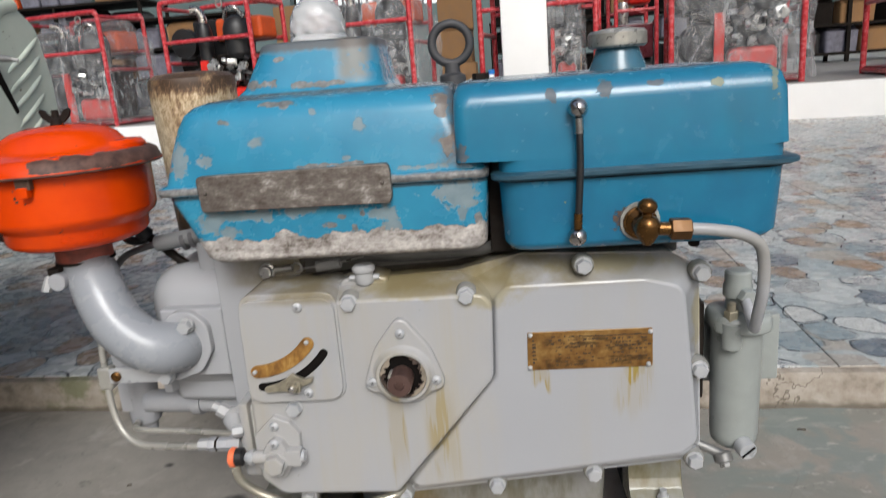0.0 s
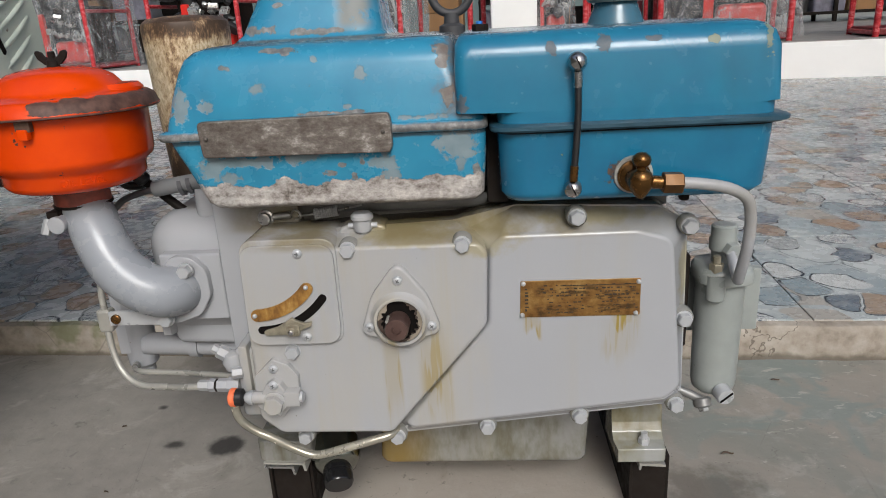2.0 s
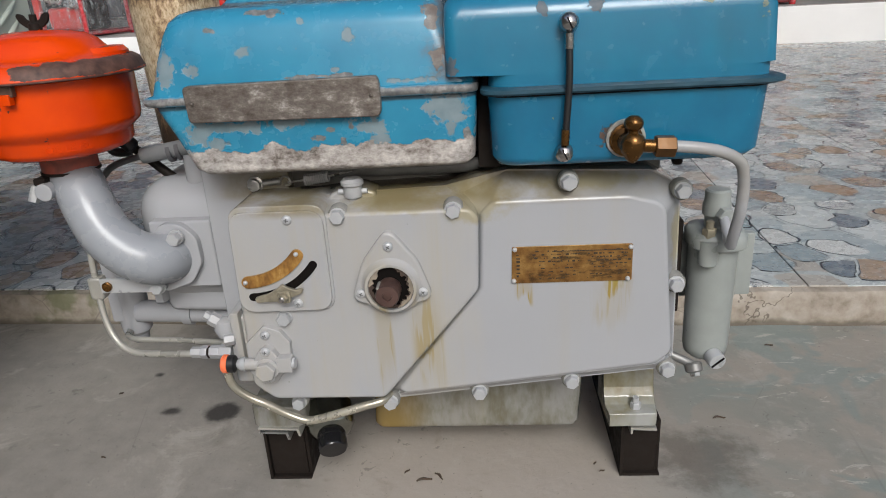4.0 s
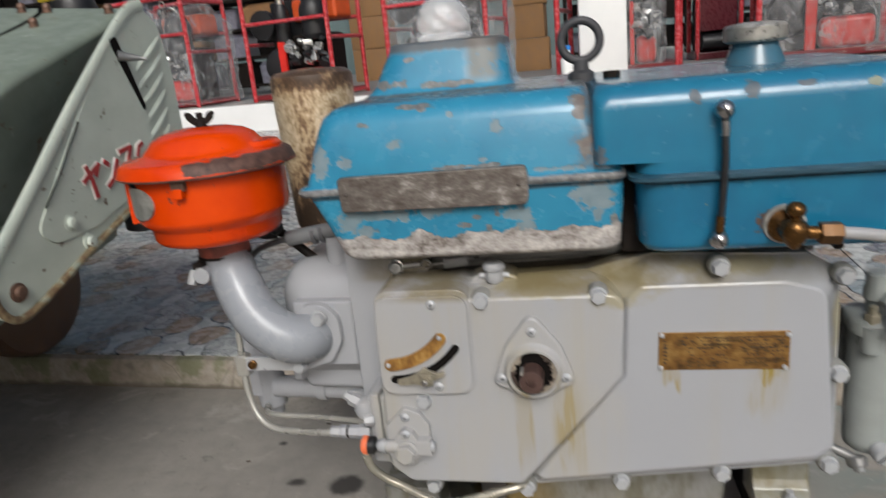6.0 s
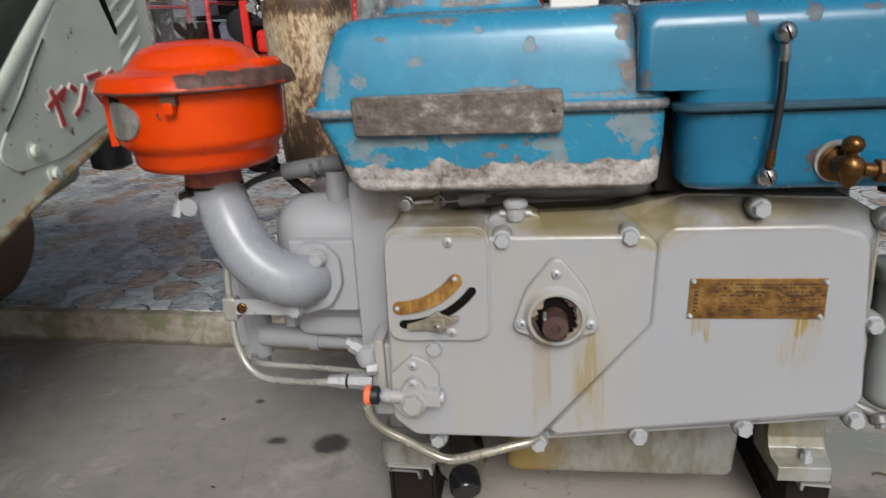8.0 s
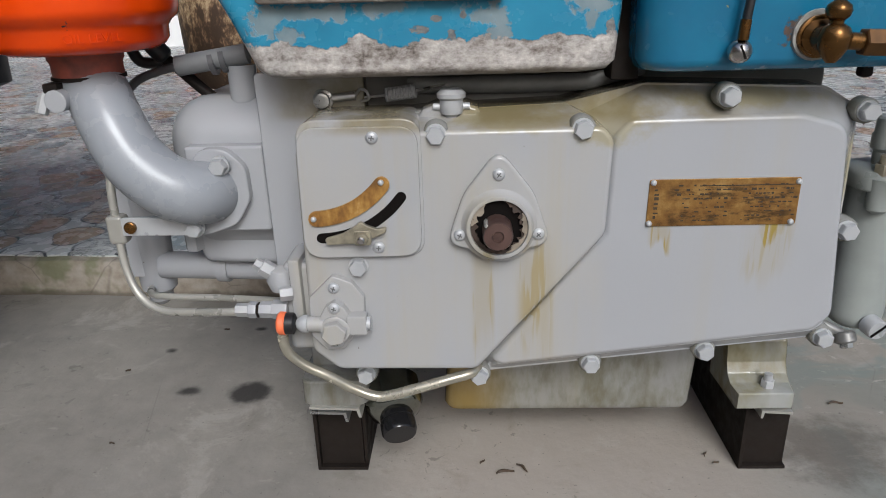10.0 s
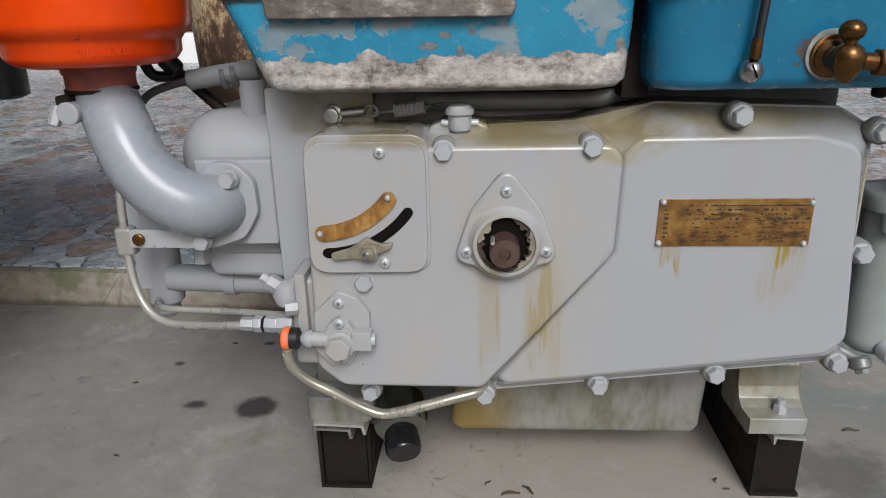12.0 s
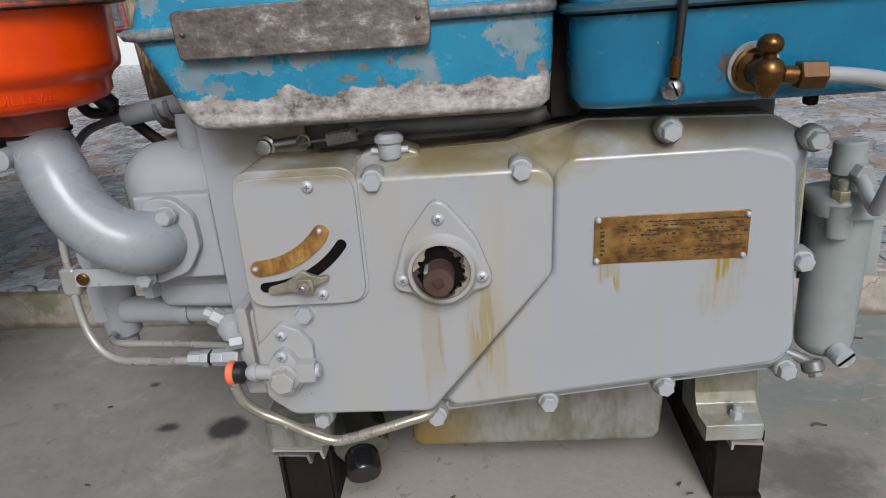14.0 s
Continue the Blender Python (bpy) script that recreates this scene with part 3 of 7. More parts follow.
M_LETTERRIM = plain("pale_letter_rim", (0.62, 0.60, 0.56), 0.5)
M_BLUECAP = plain("blue_bottle_cap", (0.02, 0.20, 0.62), 0.35)
M_KNOB = plain("orange_knob", (0.75, 0.16, 0.06), 0.4)
M_BROWNWHEEL = plain("rusty_wheel", (0.13, 0.075, 0.045), 0.7, 0.1, 0.5, 40)
M_REDPLASTIC = plain("bright_red_plastic", (0.60, 0.02, 0.012), 0.35)
M_YELLOW = plain("yellow_plastic", (0.45, 0.34, 0.012), 0.5)
M_GREENBOX = plain("green_plastic", (0.02, 0.24, 0.13), 0.5)
M_SILVERJUNK = plain("bright_cast_alloy", (0.60, 0.60, 0.58), 0.3, 0.8, 0.5, 30)
M_DECAL = plain("silver_oval_sticker", (0.37, 0.365, 0.335), 0.35, 0.3, 0.8, 70)
M_CABLE = plain("dark_grey_cable", (0.07, 0.07, 0.075), 0.45)
M_EDGE = rusty_edge()
M_EYE = plain("dull_dark_forging", (0.045, 0.045, 0.048), 0.6, 0.2, 0.4, 90)
M_MAROON = plain("dark_maroon_enamel", (0.085, 0.010, 0.016), 0.3)
M_ORANGEBOX = plain("orange_plastic", (0.70, 0.10, 0.02), 0.5)
M_LILAC = plain("lilac_grey_wrap", (0.20, 0.20, 0.25), 0.4, 0, 0.5, 20)


# ---- shape helpers ----
def rounded(pts, r, n=4):
    """The outline with its corners rounded; r is one radius or one a corner."""
    out, c = [], len(pts)
    for i in range(c):
        a, p, b = (Vector(pts[(i + j) % c]) for j in (-1, 0, 1))
        rad = r[i] if isinstance(r, (list, tuple)) else r
        u, v = (a - p), (b - p)
        cut = min(rad / max(0.15, math.tan(max(0.2, u.angle(v)) / 2)), u.length * 0.49, v.length * 0.49)
        if rad <= 0:
            out.append(tuple(p))
            continue
        s, e = p + u.normalized() * cut, p + v.normalized() * cut
        for k in range(n + 1):
            f = k / n
            out.append(tuple(s * (1 - f) ** 2 + p * 2 * f * (1 - f) + e * f * f))
    return out


def ring_skin(bm, rings, cap0=True, cap1=True, closed=False):
    vs = [[bm.verts.new(p) for p in ring] for ring in rings]
    n = len(rings[0])
    pairs = list(zip(vs, vs[1:])) + ([(vs[-1], vs[0])] if closed else [])
    for a, b in pairs:
        for i in range(n):
            bm.faces.new((a[i], a[(i + 1) % n], b[(i + 1) % n], b[i]))
    if not closed:
        if cap0:
            bm.faces.new(vs[0][::-1])
        if cap1:
            bm.faces.new(vs[-1])
    return bm


def slab(pts, y0, y1, r=0.0, bev=0.0, bm=None, n=4):
    """An outline on the x-z face, from its front y0 back to y1, with an eased front edge."""
    bm = bm or bmesh.new()
    o = rounded(pts, r, n) if r else [tuple(p) for p in pts]
    cx, cz = sum(p[0] for p in o) / len(o), sum(p[1] for p in o) / len(o)
    rings = []
    if bev:
        q = inset(pts, bev)
        rr = [max(0.0015, a - bev) if a > 0 else 0 for a in (r if isinstance(r, (list, tuple)) else [r] * len(pts))]
        inner = rounded(q, rr, n) if r else q
        for f in (0.0, 0.35, 0.7, 1.0):
            s, c = math.sin(f * math.pi / 2), 1 - math.cos(f * math.pi / 2)
            rings.append([(q[0] + (p[0] - q[0]) * s, y0 + bev * c, q[1] + (p[1] - q[1]) * s) for p, q in zip(o, inner)])
    else:
        rings.append([(x, y0, z) for x, z in o])
    rings.append([(x, y1, z) for x, z in o])
    ring_skin(bm, rings)
    return bm


def inset(o, d):
    """The outline with every edge drawn in by d."""
    n, out = len(o), []
    area = sum(o[i][0] * o[(i + 1) % n][1] - o[(i + 1) % n][0] * o[i][1] for i in range(n))
    sgn = 1 if area > 0 else -1
    for i in range(n):
        a, p, b = (Vector(o[(i + j) % n]) for j in (-1, 0, 1))
        u, v = (p - a).normalized(), (b - p).normalized()
        nu, nv = Vector((-u.y, u.x)) * sgn, Vector((-v.y, v.x)) * sgn
        mid = (nu + nv).normalized()
        out.append(tuple(p + mid * d / max(0.35, mid.dot(nu))))
    return out


def loft(levels, n=5, cap0=True, cap1=True):
    """Rounded boxes stacked in z: (z, x0, x1, y0, y1, r) each."""
    rings = []
    for z, x0, x1, y0, y1, r in levels:
        o = rounded([(x0, y0), (x1, y0), (x1, y1), (x0, y1)], r, n)
        rings.append([(x, y, z) for x, y in o])
    return ring_skin(bmesh.new(), rings, cap0, cap1)


def lathe(profile, m=None, n=32, bm=None, cap0=True, cap1=True):
    """A turned shape: (radius, height) pairs about z, moved by m."""
    bm = bm or bmesh.new()
    m = m or Matrix()
    rings = [[tuple(m @ Vector((max(r, 1e-4) * math.cos(2 * math.pi * i / n), max(r, 1e-4) * math.sin(2 * math.pi * i / n), h))) for i in range(n)] for r, h in profile]
    return ring_skin(bm, rings, cap0, cap1)


def smooth_line(pts, steps=6):
    """A curve through the points."""
    P = [Vector(p) for p in pts]
    P = [2 * P[0] - P[1], *P, 2 * P[-1] - P[-2]]
    out = []
    for a, b, c, d in zip(P, P[1:], P[2:], P[3:]):
        for k in range(steps):
            t = k / steps
            out.append(0.5 * (2 * b + (c - a) * t + (2 * a - 5 * b + 4 * c - d) * t * t + (3 * b - a - 3 * c + d) * t ** 3))
    return out + [P[-2]]


def tube(pts, r, n=12, steps=6, bm=None, curve=True, radii=None):
    """A round tube along the points."""
    bm = bm or bmesh.new()
    line = smooth_line(pts, steps) if curve else [Vector(p) for p in pts]
    rings, side = [], None
    for i, p in enumerate(line):
        t = (line[min(i + 1, len(line) - 1)] - line[max(i - 1, 0)]).normalized()
        if side is None:
            side = t.orthogonal().normalized()
        side = (side - t * side.dot(t)).normalized()
        up = t.cross(side)
        rr = radii[0] + (radii[1] - radii[0]) * i / (len(line) - 1) if radii else r
        rings.append([tuple(p + rr * (side * math.cos(2 * math.pi * k / n) + up * math.sin(2 * math.pi * k / n))) for k in range(n)])
    return ring_skin(bm, rings)


def block(x0, x1, y0, y1, z0, z1, bev=0.002, bm=None, m=None, seg=2):
    b = bmesh.new()
    bmesh.ops.create_cube(b, size=1)
    for v in b.verts:
        v.co = ((x0 + x1) / 2 + v.co.x * (x1 - x0), (y0 + y1) / 2 + v.co.y * (y1 - y0), (z0 + z1) / 2 + v.co.z * (z1 - z0))
    if bev:
        bmesh.ops.bevel(b, geom=b.edges[:], offset=bev, segments=seg, affect="EDGES", profile=0.5)
    if m:
        bmesh.ops.transform(b, matrix=m, verts=b.verts)
    return join(bm, b) if bm else b


def join(bm, other):
    me = bpy.data.meshes.new("tmp")
    other.to_mesh(me)
    other.free()
    bm.from_mesh(me)
    bpy.data.meshes.remove(me)
    return bm


def to_mesh(name, bm, material, angle=40):
    bmesh.ops.recalc_face_normals(bm, faces=bm.faces)
    for f in bm.faces:
        f.smooth = True
    for e in bm.edges:
        e.smooth = len(e.link_faces) != 2 or e.calc_face_angle(0) < radians(angle)
    me = bpy.data.meshes.new(name)
    bm.to_mesh(me)
    bm.free()
    me.materials.append(material)
    return me


def part(name, bm, material, parent, label="", angle=40):
    """One mesh under a thing or a part; its points are given in the place's own metres."""
    ob = new(name, to_mesh(name, bm, material, angle))
    ob.parent = parent
    root = parent
    while root.parent:
        root = root.parent
    if parent is root and root.type == "EMPTY":
        ob.matrix_parent_inverse = root.matrix_basis.inverted()
    w = ob.modifiers.new("even_normals", "WEIGHTED_NORMAL")
    w.keep_sharp, w.weight = True, 70
    if label:
        ob["label"] = label
    return ob


def shared_part(name, mesh, m, parent):
    ob = new(name, mesh)
    ob.parent = parent
    root = parent
    while root.parent:
        root = root.parent
    if parent is root and root.type == "EMPTY":
        ob.matrix_parent_inverse = root.matrix_basis.inverted()
    ob.matrix_basis = m
    return ob


def thing(name, at, label, category, group=""):
    ob = new(name)
    ob.empty_display_size = 0.05
    ob.matrix_basis = Matrix.Translation(at)
    return tagged(ob, label, category, group)


def solid(name, bm, material, label="", category="", kind="", angle=40):
    return tagged(new(name, to_mesh(name, bm, material, angle)), label, category, "", kind)


def about_y(x, y, z):
    """A frame whose z axis points to the front (-y)."""
    return Matrix.Translation((x, y, z)) @ Matrix.Rotation(radians(90), 4, "X")


def side_slab(pts, x0, x1, r=0.0, bev=0.0, n=5):
    """An outline on the y-z face, its front at x0 (towards +x), back to x1."""
    bm = slab(pts, -x0, -x1, r, bev, n=n)
    for v in bm.verts:
        v.co = Vector((-v.co.y, v.co.x, v.co.z))
    return bm


def hex_mesh(name, across, head, washer, material, flat=0.0):
    """A hexagon bolt head with its washer, along +z."""
    R = across / 2 / math.cos(math.pi / 6)
    bm = lathe([(washer, 0), (washer, 0.0018), (washer * 0.96, 0.0024)], n=20)
    hexa = [(R * math.cos(math.pi / 3 * i + flat), R * math.sin(math.pi / 3 * i + flat)) for i in range(6)]
    rings = [[(x * s, y * s, h) for x, y in hexa] for s, h in ((1, 0.002), (1, 0.002 + head * 0.82), (0.88, 0.002 + head))]
    ring_skin(bm, rings)
    return to_mesh(name, bm, material, 25)


def screw_mesh(name, r, material):
    """A round screw head with a cross recess."""
    bm = lathe([(r, 0), (r, 0.001), (r * 0.8, 0.0026), (r * 0.45, 0.0032)], n=18)
    return to_mesh(name, bm, material, 50)


def hex_prism(across, h0, h1, m, bm=None):
    R = across / 2 / math.cos(math.pi / 6)
    hexa = [(R * math.cos(math.pi / 3 * i), R * math.sin(math.pi / 3 * i)) for i in range(6)]
    bm = bm or bmesh.new()
    ring_skin(bm, [[tuple(m @ Vector((x * s, y * s, h))) for x, y in hexa] for s, h in ((0.9, h0), (1, h0 + 0.001), (1, h1 - 0.001), (0.9, h1))])
    return bm


def pointing(p, d):
    """A frame at p whose z axis points along d."""
    return Matrix.Translation(p) @ Vector(d).to_track_quat("Z", "Y").to_matrix().to_4x4()


def letters(body, size, m, depth=0.0006):
    """Raised letters as a mesh, bent or placed by m (a function of a point)."""
    cu = bpy.data.curves.new("lettering", "FONT")
    cu.body, cu.size, cu.extrude, cu.align_x = body, size, depth, "CENTER"
    ob = bpy.data.objects.new("lettering", cu)
    scene.collection.objects.link(ob)
    me = bpy.data.meshes.new_from_object(ob.evaluated_get(bpy.context.evaluated_depsgraph_get()))
    bpy.data.objects.remove(ob)
    bm = bmesh.new()
    bm.from_mesh(me)
    for v in bm.verts:
        v.co = m(v.co)
    return bm


# ---- ground, kerb, hall ----
def kerb_y(x):
    return 0.489 - 0.0587 * x


def plinth_y(x):
    return 5.25 - 0.2 * x


TILE_Z, DECK_Z = 0.07, 0.34
g = bmesh.new()
S = 300
N = 24
rows = [[g.verts.new((x, y, 0)) for x in np.linspace(-S, S, N)] for y in np.linspace(-S, S, N)]
for a, b in zip(rows, rows[1:]):
    for i in range(N - 1):
        g.faces.new((a[i], a[i + 1], b[i + 1], b[i]))
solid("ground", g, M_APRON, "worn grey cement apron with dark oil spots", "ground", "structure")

k = bmesh.new()
xs = np.linspace(-12, 12, 401)
prof = [(0.0, -0.01), (0.0, 0.055), (0.006, 0.065), (0.016, 0.0675), (0.06, 0.0675), (0.06, -0.01)]
rings = []
for x in xs:
    w = noise.noise((x * 9, 0, 3)) * 0.006 + noise.noise((x * 31, 2, 0)) * 0.003
    rings.append([(x, kerb_y(x) + d - w * (1 if d < 0.05 else 0), z + (noise.noise((x * 14, d * 40, z * 60)) * 0.003 if z > 0.02 and d < 0.05 else 0)) for d, z in prof])
ring_skin(k, rings)
solid("kerb", k, M_KERB, "rough plastered cement kerb below the tiled floor", "kerb", "structure")

TURN_K = math.atan(-0.0587)
T = 0.5
bed = bmesh.new()
o = [(-12, kerb_y(-12) + 0.05), (12, kerb_y(12) + 0.05), (12, plinth_y(12) + 0.1), (-12, plinth_y(-12) + 0.1)]
ring_skin(bed, [[(x, y, z) for x, y in o] for z in (-0.02, TILE_Z - 0.004)])
floor = solid("floor", bed, plain("tile_grout", (0.12, 0.13, 0.13), 0.8), "pebble-printed glazed tile floor of the shop front", "floor", "structure")

deck = bmesh.new()
o = [(-12, plinth_y(-12)), (12, plinth_y(12)), (12, 17), (-12, 17)]
o2 = [(x, y + (0.004 if y < 15 else 0)) for x, y in o]
ring_skin(deck, [[(x, y, z) for x, y in o] for z in (0.0, DECK_Z - 0.04)] + [[(x, y, z) for x, y in o2] for z in (DECK_Z - 0.04, DECK_Z - 0.005)])
solid("plinth", deck, M_WHITE, "white painted low step of the show hall", "step", "structure")
deck_top = bmesh.new()
ring_skin(deck_top, [[(x, y + (0.02 if y < 15 else 0), z) for x, y in o] for z in (DECK_Z - 0.005, DECK_Z)])
solid("floor_hall", deck_top, M_HALLFLOOR, "grey cement floor of the show hall", "floor", "structure")


def wall(name, x0, x1, y0, y1, z0, z1, mat=M_WALL, label="blue-grey painted hall wall"):
    return solid(name, block(x0, x1, y0, y1, z0, z1, 0), mat, label, "wall", "structure")


wall("wall_north_a", -12, -5.0, 17, 17.2, 0, 6)
wall("wall_north_b", -5.0, 12, 17, 17.2, 0, 2.3)
wall("wall_north_c", -5.0, 12, 17, 17.2, 4.2, 6)
wall("wall_west", -12.2, -12, 0.3, 17.2, 0, 6)
wall("wall_east", 12, 12.2, 0.3, 17.2, 0, 6)
# added out of view to dim the bright horizon on the camera side
solid("unseen_wall_street", block(-14, 14, -12.4, -12.0, 0, 1.8, 0), plain("street_wall_plaster", (0.20, 0.195, 0.18), 0.9, 0, 0.25, 2), "plain unseen wall added to hold back the low sky across the forecourt", "wall", "structure")
# added out of view; keeps left-hand sky off the floor and tiles
solid("sky_block_wall", block(-2.85, -2.65, -12.0, 1.45, 0, 2.8, 0), plain("weathered_plaster", (0.16, 0.155, 0.14), 0.9, 0, 0.2, 3), "plain unseen wall added to block sky light from the left", "wall", "structure")
# overhead sheet, never in view, added to darken the tiles
solid("canopy", block(-12, 12, 0.6, 1.6, 3.0, 3.08, 0), plain("shading_sheet", (0.22, 0.22, 0.21), 0.7, 0, 0.2, 3), "unseen grey sheet added overhead to shade the tiled walk", "canopy", "structure")
# roof out of view; its open strips are added to brighten the hall
roof = bmesh.new()
for y0, y1 in ((2.2, 4.9), (8.4, 10.4), (13.4, 17.2)):
    block(-12.2, 12.2, y0, y1, 6, 6.15, 0, roof)
for x in range(-12, 13, 3):
    block(x - 0.06, x + 0.06, 4.9, 13.4, 6.0, 6.14, 0, roof)
solid("ceiling", roof, M_CEIL, "unseen grey metal sheet roof with gaps added to light the hall", "ceiling", "structure")
for i, x in enumerate((-10.5, -7.2, -5.45)):
    wall("pilaster_%d" % (i + 1), x, x + 0.45, 16.8, 17.0, 0, 6)
wnd = thing("window_1", (5, 17.1, 2.3), "barred clerestory opening in the far wall", "window")
wnd["kind"] = "structure"
bar = to_mesh("bar", block(-0.025, 0.025, -0.02, 0.02, 0, 1.9, 0.004), M_SKID)
for i in range(84):
    shared_part("bar", bar, Matrix.Translation((-4.95 + i * 0.2, 17.1, 2.3)), wnd)
part("rail", block(-5.0, 12, 17.08, 17.12, 2.75, 2.82, 0.004), M_SKID, wnd)

# emissive panel added in place of the daylight outside the bars
glow = bpy.data.materials.new("glowing_distance_panel")
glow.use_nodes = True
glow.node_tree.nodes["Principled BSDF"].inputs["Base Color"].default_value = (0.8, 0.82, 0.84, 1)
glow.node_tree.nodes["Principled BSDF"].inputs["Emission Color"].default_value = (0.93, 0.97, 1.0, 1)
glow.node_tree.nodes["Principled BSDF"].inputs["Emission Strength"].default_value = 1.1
solid("backdrop", block(-9, 16, 20.0, 20.1, 0, 7, 0), glow, "glowing panel that stands for the bright distance beyond the barred opening", "backdrop", "structure")

post = block(0.03, 0.41, 5.28, 5.66, TILE_Z, 6.0, 0.012)
solid("pillar", post, M_WHITE, "square white painted hall pillar", "pillar", "structure")


# ---- the diesel engine ----
engine = thing("diesel_engine", (-0.08, 0.15, 0.0), "old grey diesel engine with chipped blue tank and orange air cleaner", "engine")

# crankcase and front cover
case_o = [(-0.315, 0.395), (-0.20, 0.408), (-0.075, 0.412), (-0.005, 0.4275), (0.15, 0.421), (0.181, 0.402), (0.1855, 0.190), (0.165, 0.179), (-0.15, 0.144), (-0.30, 0.155)]
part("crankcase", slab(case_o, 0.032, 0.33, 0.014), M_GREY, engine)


def drafted(front, back, y0, y1, radii, ease=0.006):
    """A cast cover: a flat front with an eased edge, its sides drafted out to a wider outline at the back."""
    small = [max(0.002, r_ - ease) for r_ in radii]
    half = [tuple((a + b) / 2 for a, b in zip(p, q)) for p, q in zip(front, back)]
    rings_ = []
    for outline, y in ((rounded(inset(front, ease), small), y0), (rounded(inset(front, ease * 0.62), small), y0 + ease * 0.07), (rounded(inset(front, ease * 0.29), radii), y0 + ease * 0.29),
                       (rounded(inset(front, ease * 0.07), radii), y0 + ease * 0.62), (rounded(front, radii), y0 + ease), (rounded(half, radii), (y0 + ease + y1) / 2), (rounded(back, radii), y1)):
        rings_.append([(x_, y, z_) for x_, z_ in outline])
    return ring_skin(bmesh.new(), rings_)


right_front = [(-0.022, 0.403), (0.120, 0.404), (0.160, 0.393), (0.1755, 0.214), (0.159, 0.1985), (-0.131, 0.1645), (-0.1425, 0.1710), (-0.0400, 0.3000), (-0.0365, 0.388)]
right_back = [(-0.006, 0.4275), (0.150, 0.421), (0.181, 0.402), (0.1855, 0.192), (0.166, 0.1795), (-0.15, 0.1445), (-0.170, 0.160), (-0.060, 0.300), (-0.062, 0.402)]
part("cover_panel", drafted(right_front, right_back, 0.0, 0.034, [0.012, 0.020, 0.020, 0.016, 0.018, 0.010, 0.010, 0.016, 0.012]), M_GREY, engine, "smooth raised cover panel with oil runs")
part("cover_chamfer", drafted([(0.1735, 0.2085), (0.159, 0.1975), (-0.138, 0.1635), (-0.130, 0.175), (0.150, 0.212)], [(0.1815, 0.2015), (0.164, 0.1870), (-0.147, 0.1535), (-0.130, 0.175), (0.150, 0.212)], 0.0025, 0.0145, [0.008, 0.010, 0.006, 0.004, 0.004], 0.002), M_GREY, engine)
part("cover_flange", slab([(0.1815, 0.200), (0.164, 0.1852), (-0.149, 0.1510), (-0.140, 0.166), (0.150, 0.205)], 0.0145, 0.033, 0.006, 0.001), M_GREY, engine)
left_front = [(-0.308, 0.392), (-0.190, 0.3985), (-0.046, 0.3985), (-0.0375, 0.386), (-0.0405, 0.303), (-0.155, 0.168), (-0.287, 0.169), (-0.311, 0.190)]
left_back = [(-0.314, 0.396), (-0.198, 0.408), (-0.074, 0.412), (-0.0400, 0.396), (-0.0405, 0.300), (-0.158, 0.1500), (-0.298, 0.156), (-0.315, 0.186)]
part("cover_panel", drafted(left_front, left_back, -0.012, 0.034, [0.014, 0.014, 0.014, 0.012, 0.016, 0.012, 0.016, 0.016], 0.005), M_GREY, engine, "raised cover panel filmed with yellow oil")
# governor box and its lid
gov = [(-0.3045, 0.404), (-0.2020, 0.404), (-0.2020, 0.2885), (-0.3065, 0.2875)]
box_o = [(-0.3055, 0.4095), (-0.1995, 0.4095), (-0.1995, 0.2865), (-0.3075, 0.2855)]
part("governor_box", slab(box_o, -0.0140, 0.06, 0.018, 0.0015, n=6), M_GREY, engine)
lid = part("governor_lid", slab(gov, -0.0185, -0.0135, 0.018, 0.0012, n=6), M_GREY, engine, "flat cover plate with speed scale")


def arc_strip(cx, cz, R, a0, a1, half, y0, y1, n=18):
    pts = []
    for k_ in range(n + 1):
        a = radians(a0 + (a1 - a0) * k_ / n)
        pts.append((cx + (R + half) * math.cos(a), cz + (R + half) * math.sin(a)))
    for k_ in range(7):
        a = radians(a1) + math.pi * k_ / 6
        pts.append((cx + R * math.cos(radians(a1)) + half * math.cos(a), cz + R * math.sin(radians(a1)) + half * math.sin(a)))
    for k_ in range(n, -1, -1):
        a = radians(a0 + (a1 - a0) * k_ / n)
        pts.append((cx + (R - half) * math.cos(a), cz + (R - half) * math.sin(a)))
    for k_ in range(7):
        a = radians(a0) + math.pi + math.pi * k_ / 6
        pts.append((cx + R * math.cos(radians(a0)) + half * math.cos(a), cz + R * math.sin(radians(a0)) + half * math.sin(a)))
    clean = [p for i, p in enumerate(pts) if (Vector(p) - Vector(pts[i - 1])).length > 1e-6]
    return slab(clean, y0, y1)


part("slot", arc_strip(-0.2915, 0.3985, 0.0918, -89, -37, 0.0046, -0.0191, -0.0183), M_HOLE, lid)
part("scale_strip", arc_strip(-0.2955, 0.4028, 0.0778, -88, -38, 0.0070, -0.0208, -0.0183), M_GOLD, lid, "yellow brass speed scale strip")
screw = screw_mesh("screw", 0.0052, M_SCREW)
rivet = screw_mesh("rivet", 0.0026, M_SCREW)
dull_rivet = screw_mesh("badge_rivet", 0.0022, M_CAST)
cross = slab([(-0.0023, -0.0005), (-0.0005, -0.0005), (-0.0005, -0.0023), (0.0005, -0.0023), (0.0005, -0.0005), (0.0023, -0.0005), (0.0023, 0.0005), (0.0005, 0.0005), (0.0005, 0.0023), (-0.0005, 0.0023), (-0.0005, 0.0005), (-0.0023, 0.0005)], -0.0002, 0.0002)
cross_mesh = to_mesh("recess", cross, plain("screw_recess", (0.10, 0.10, 0.10), 0.5))


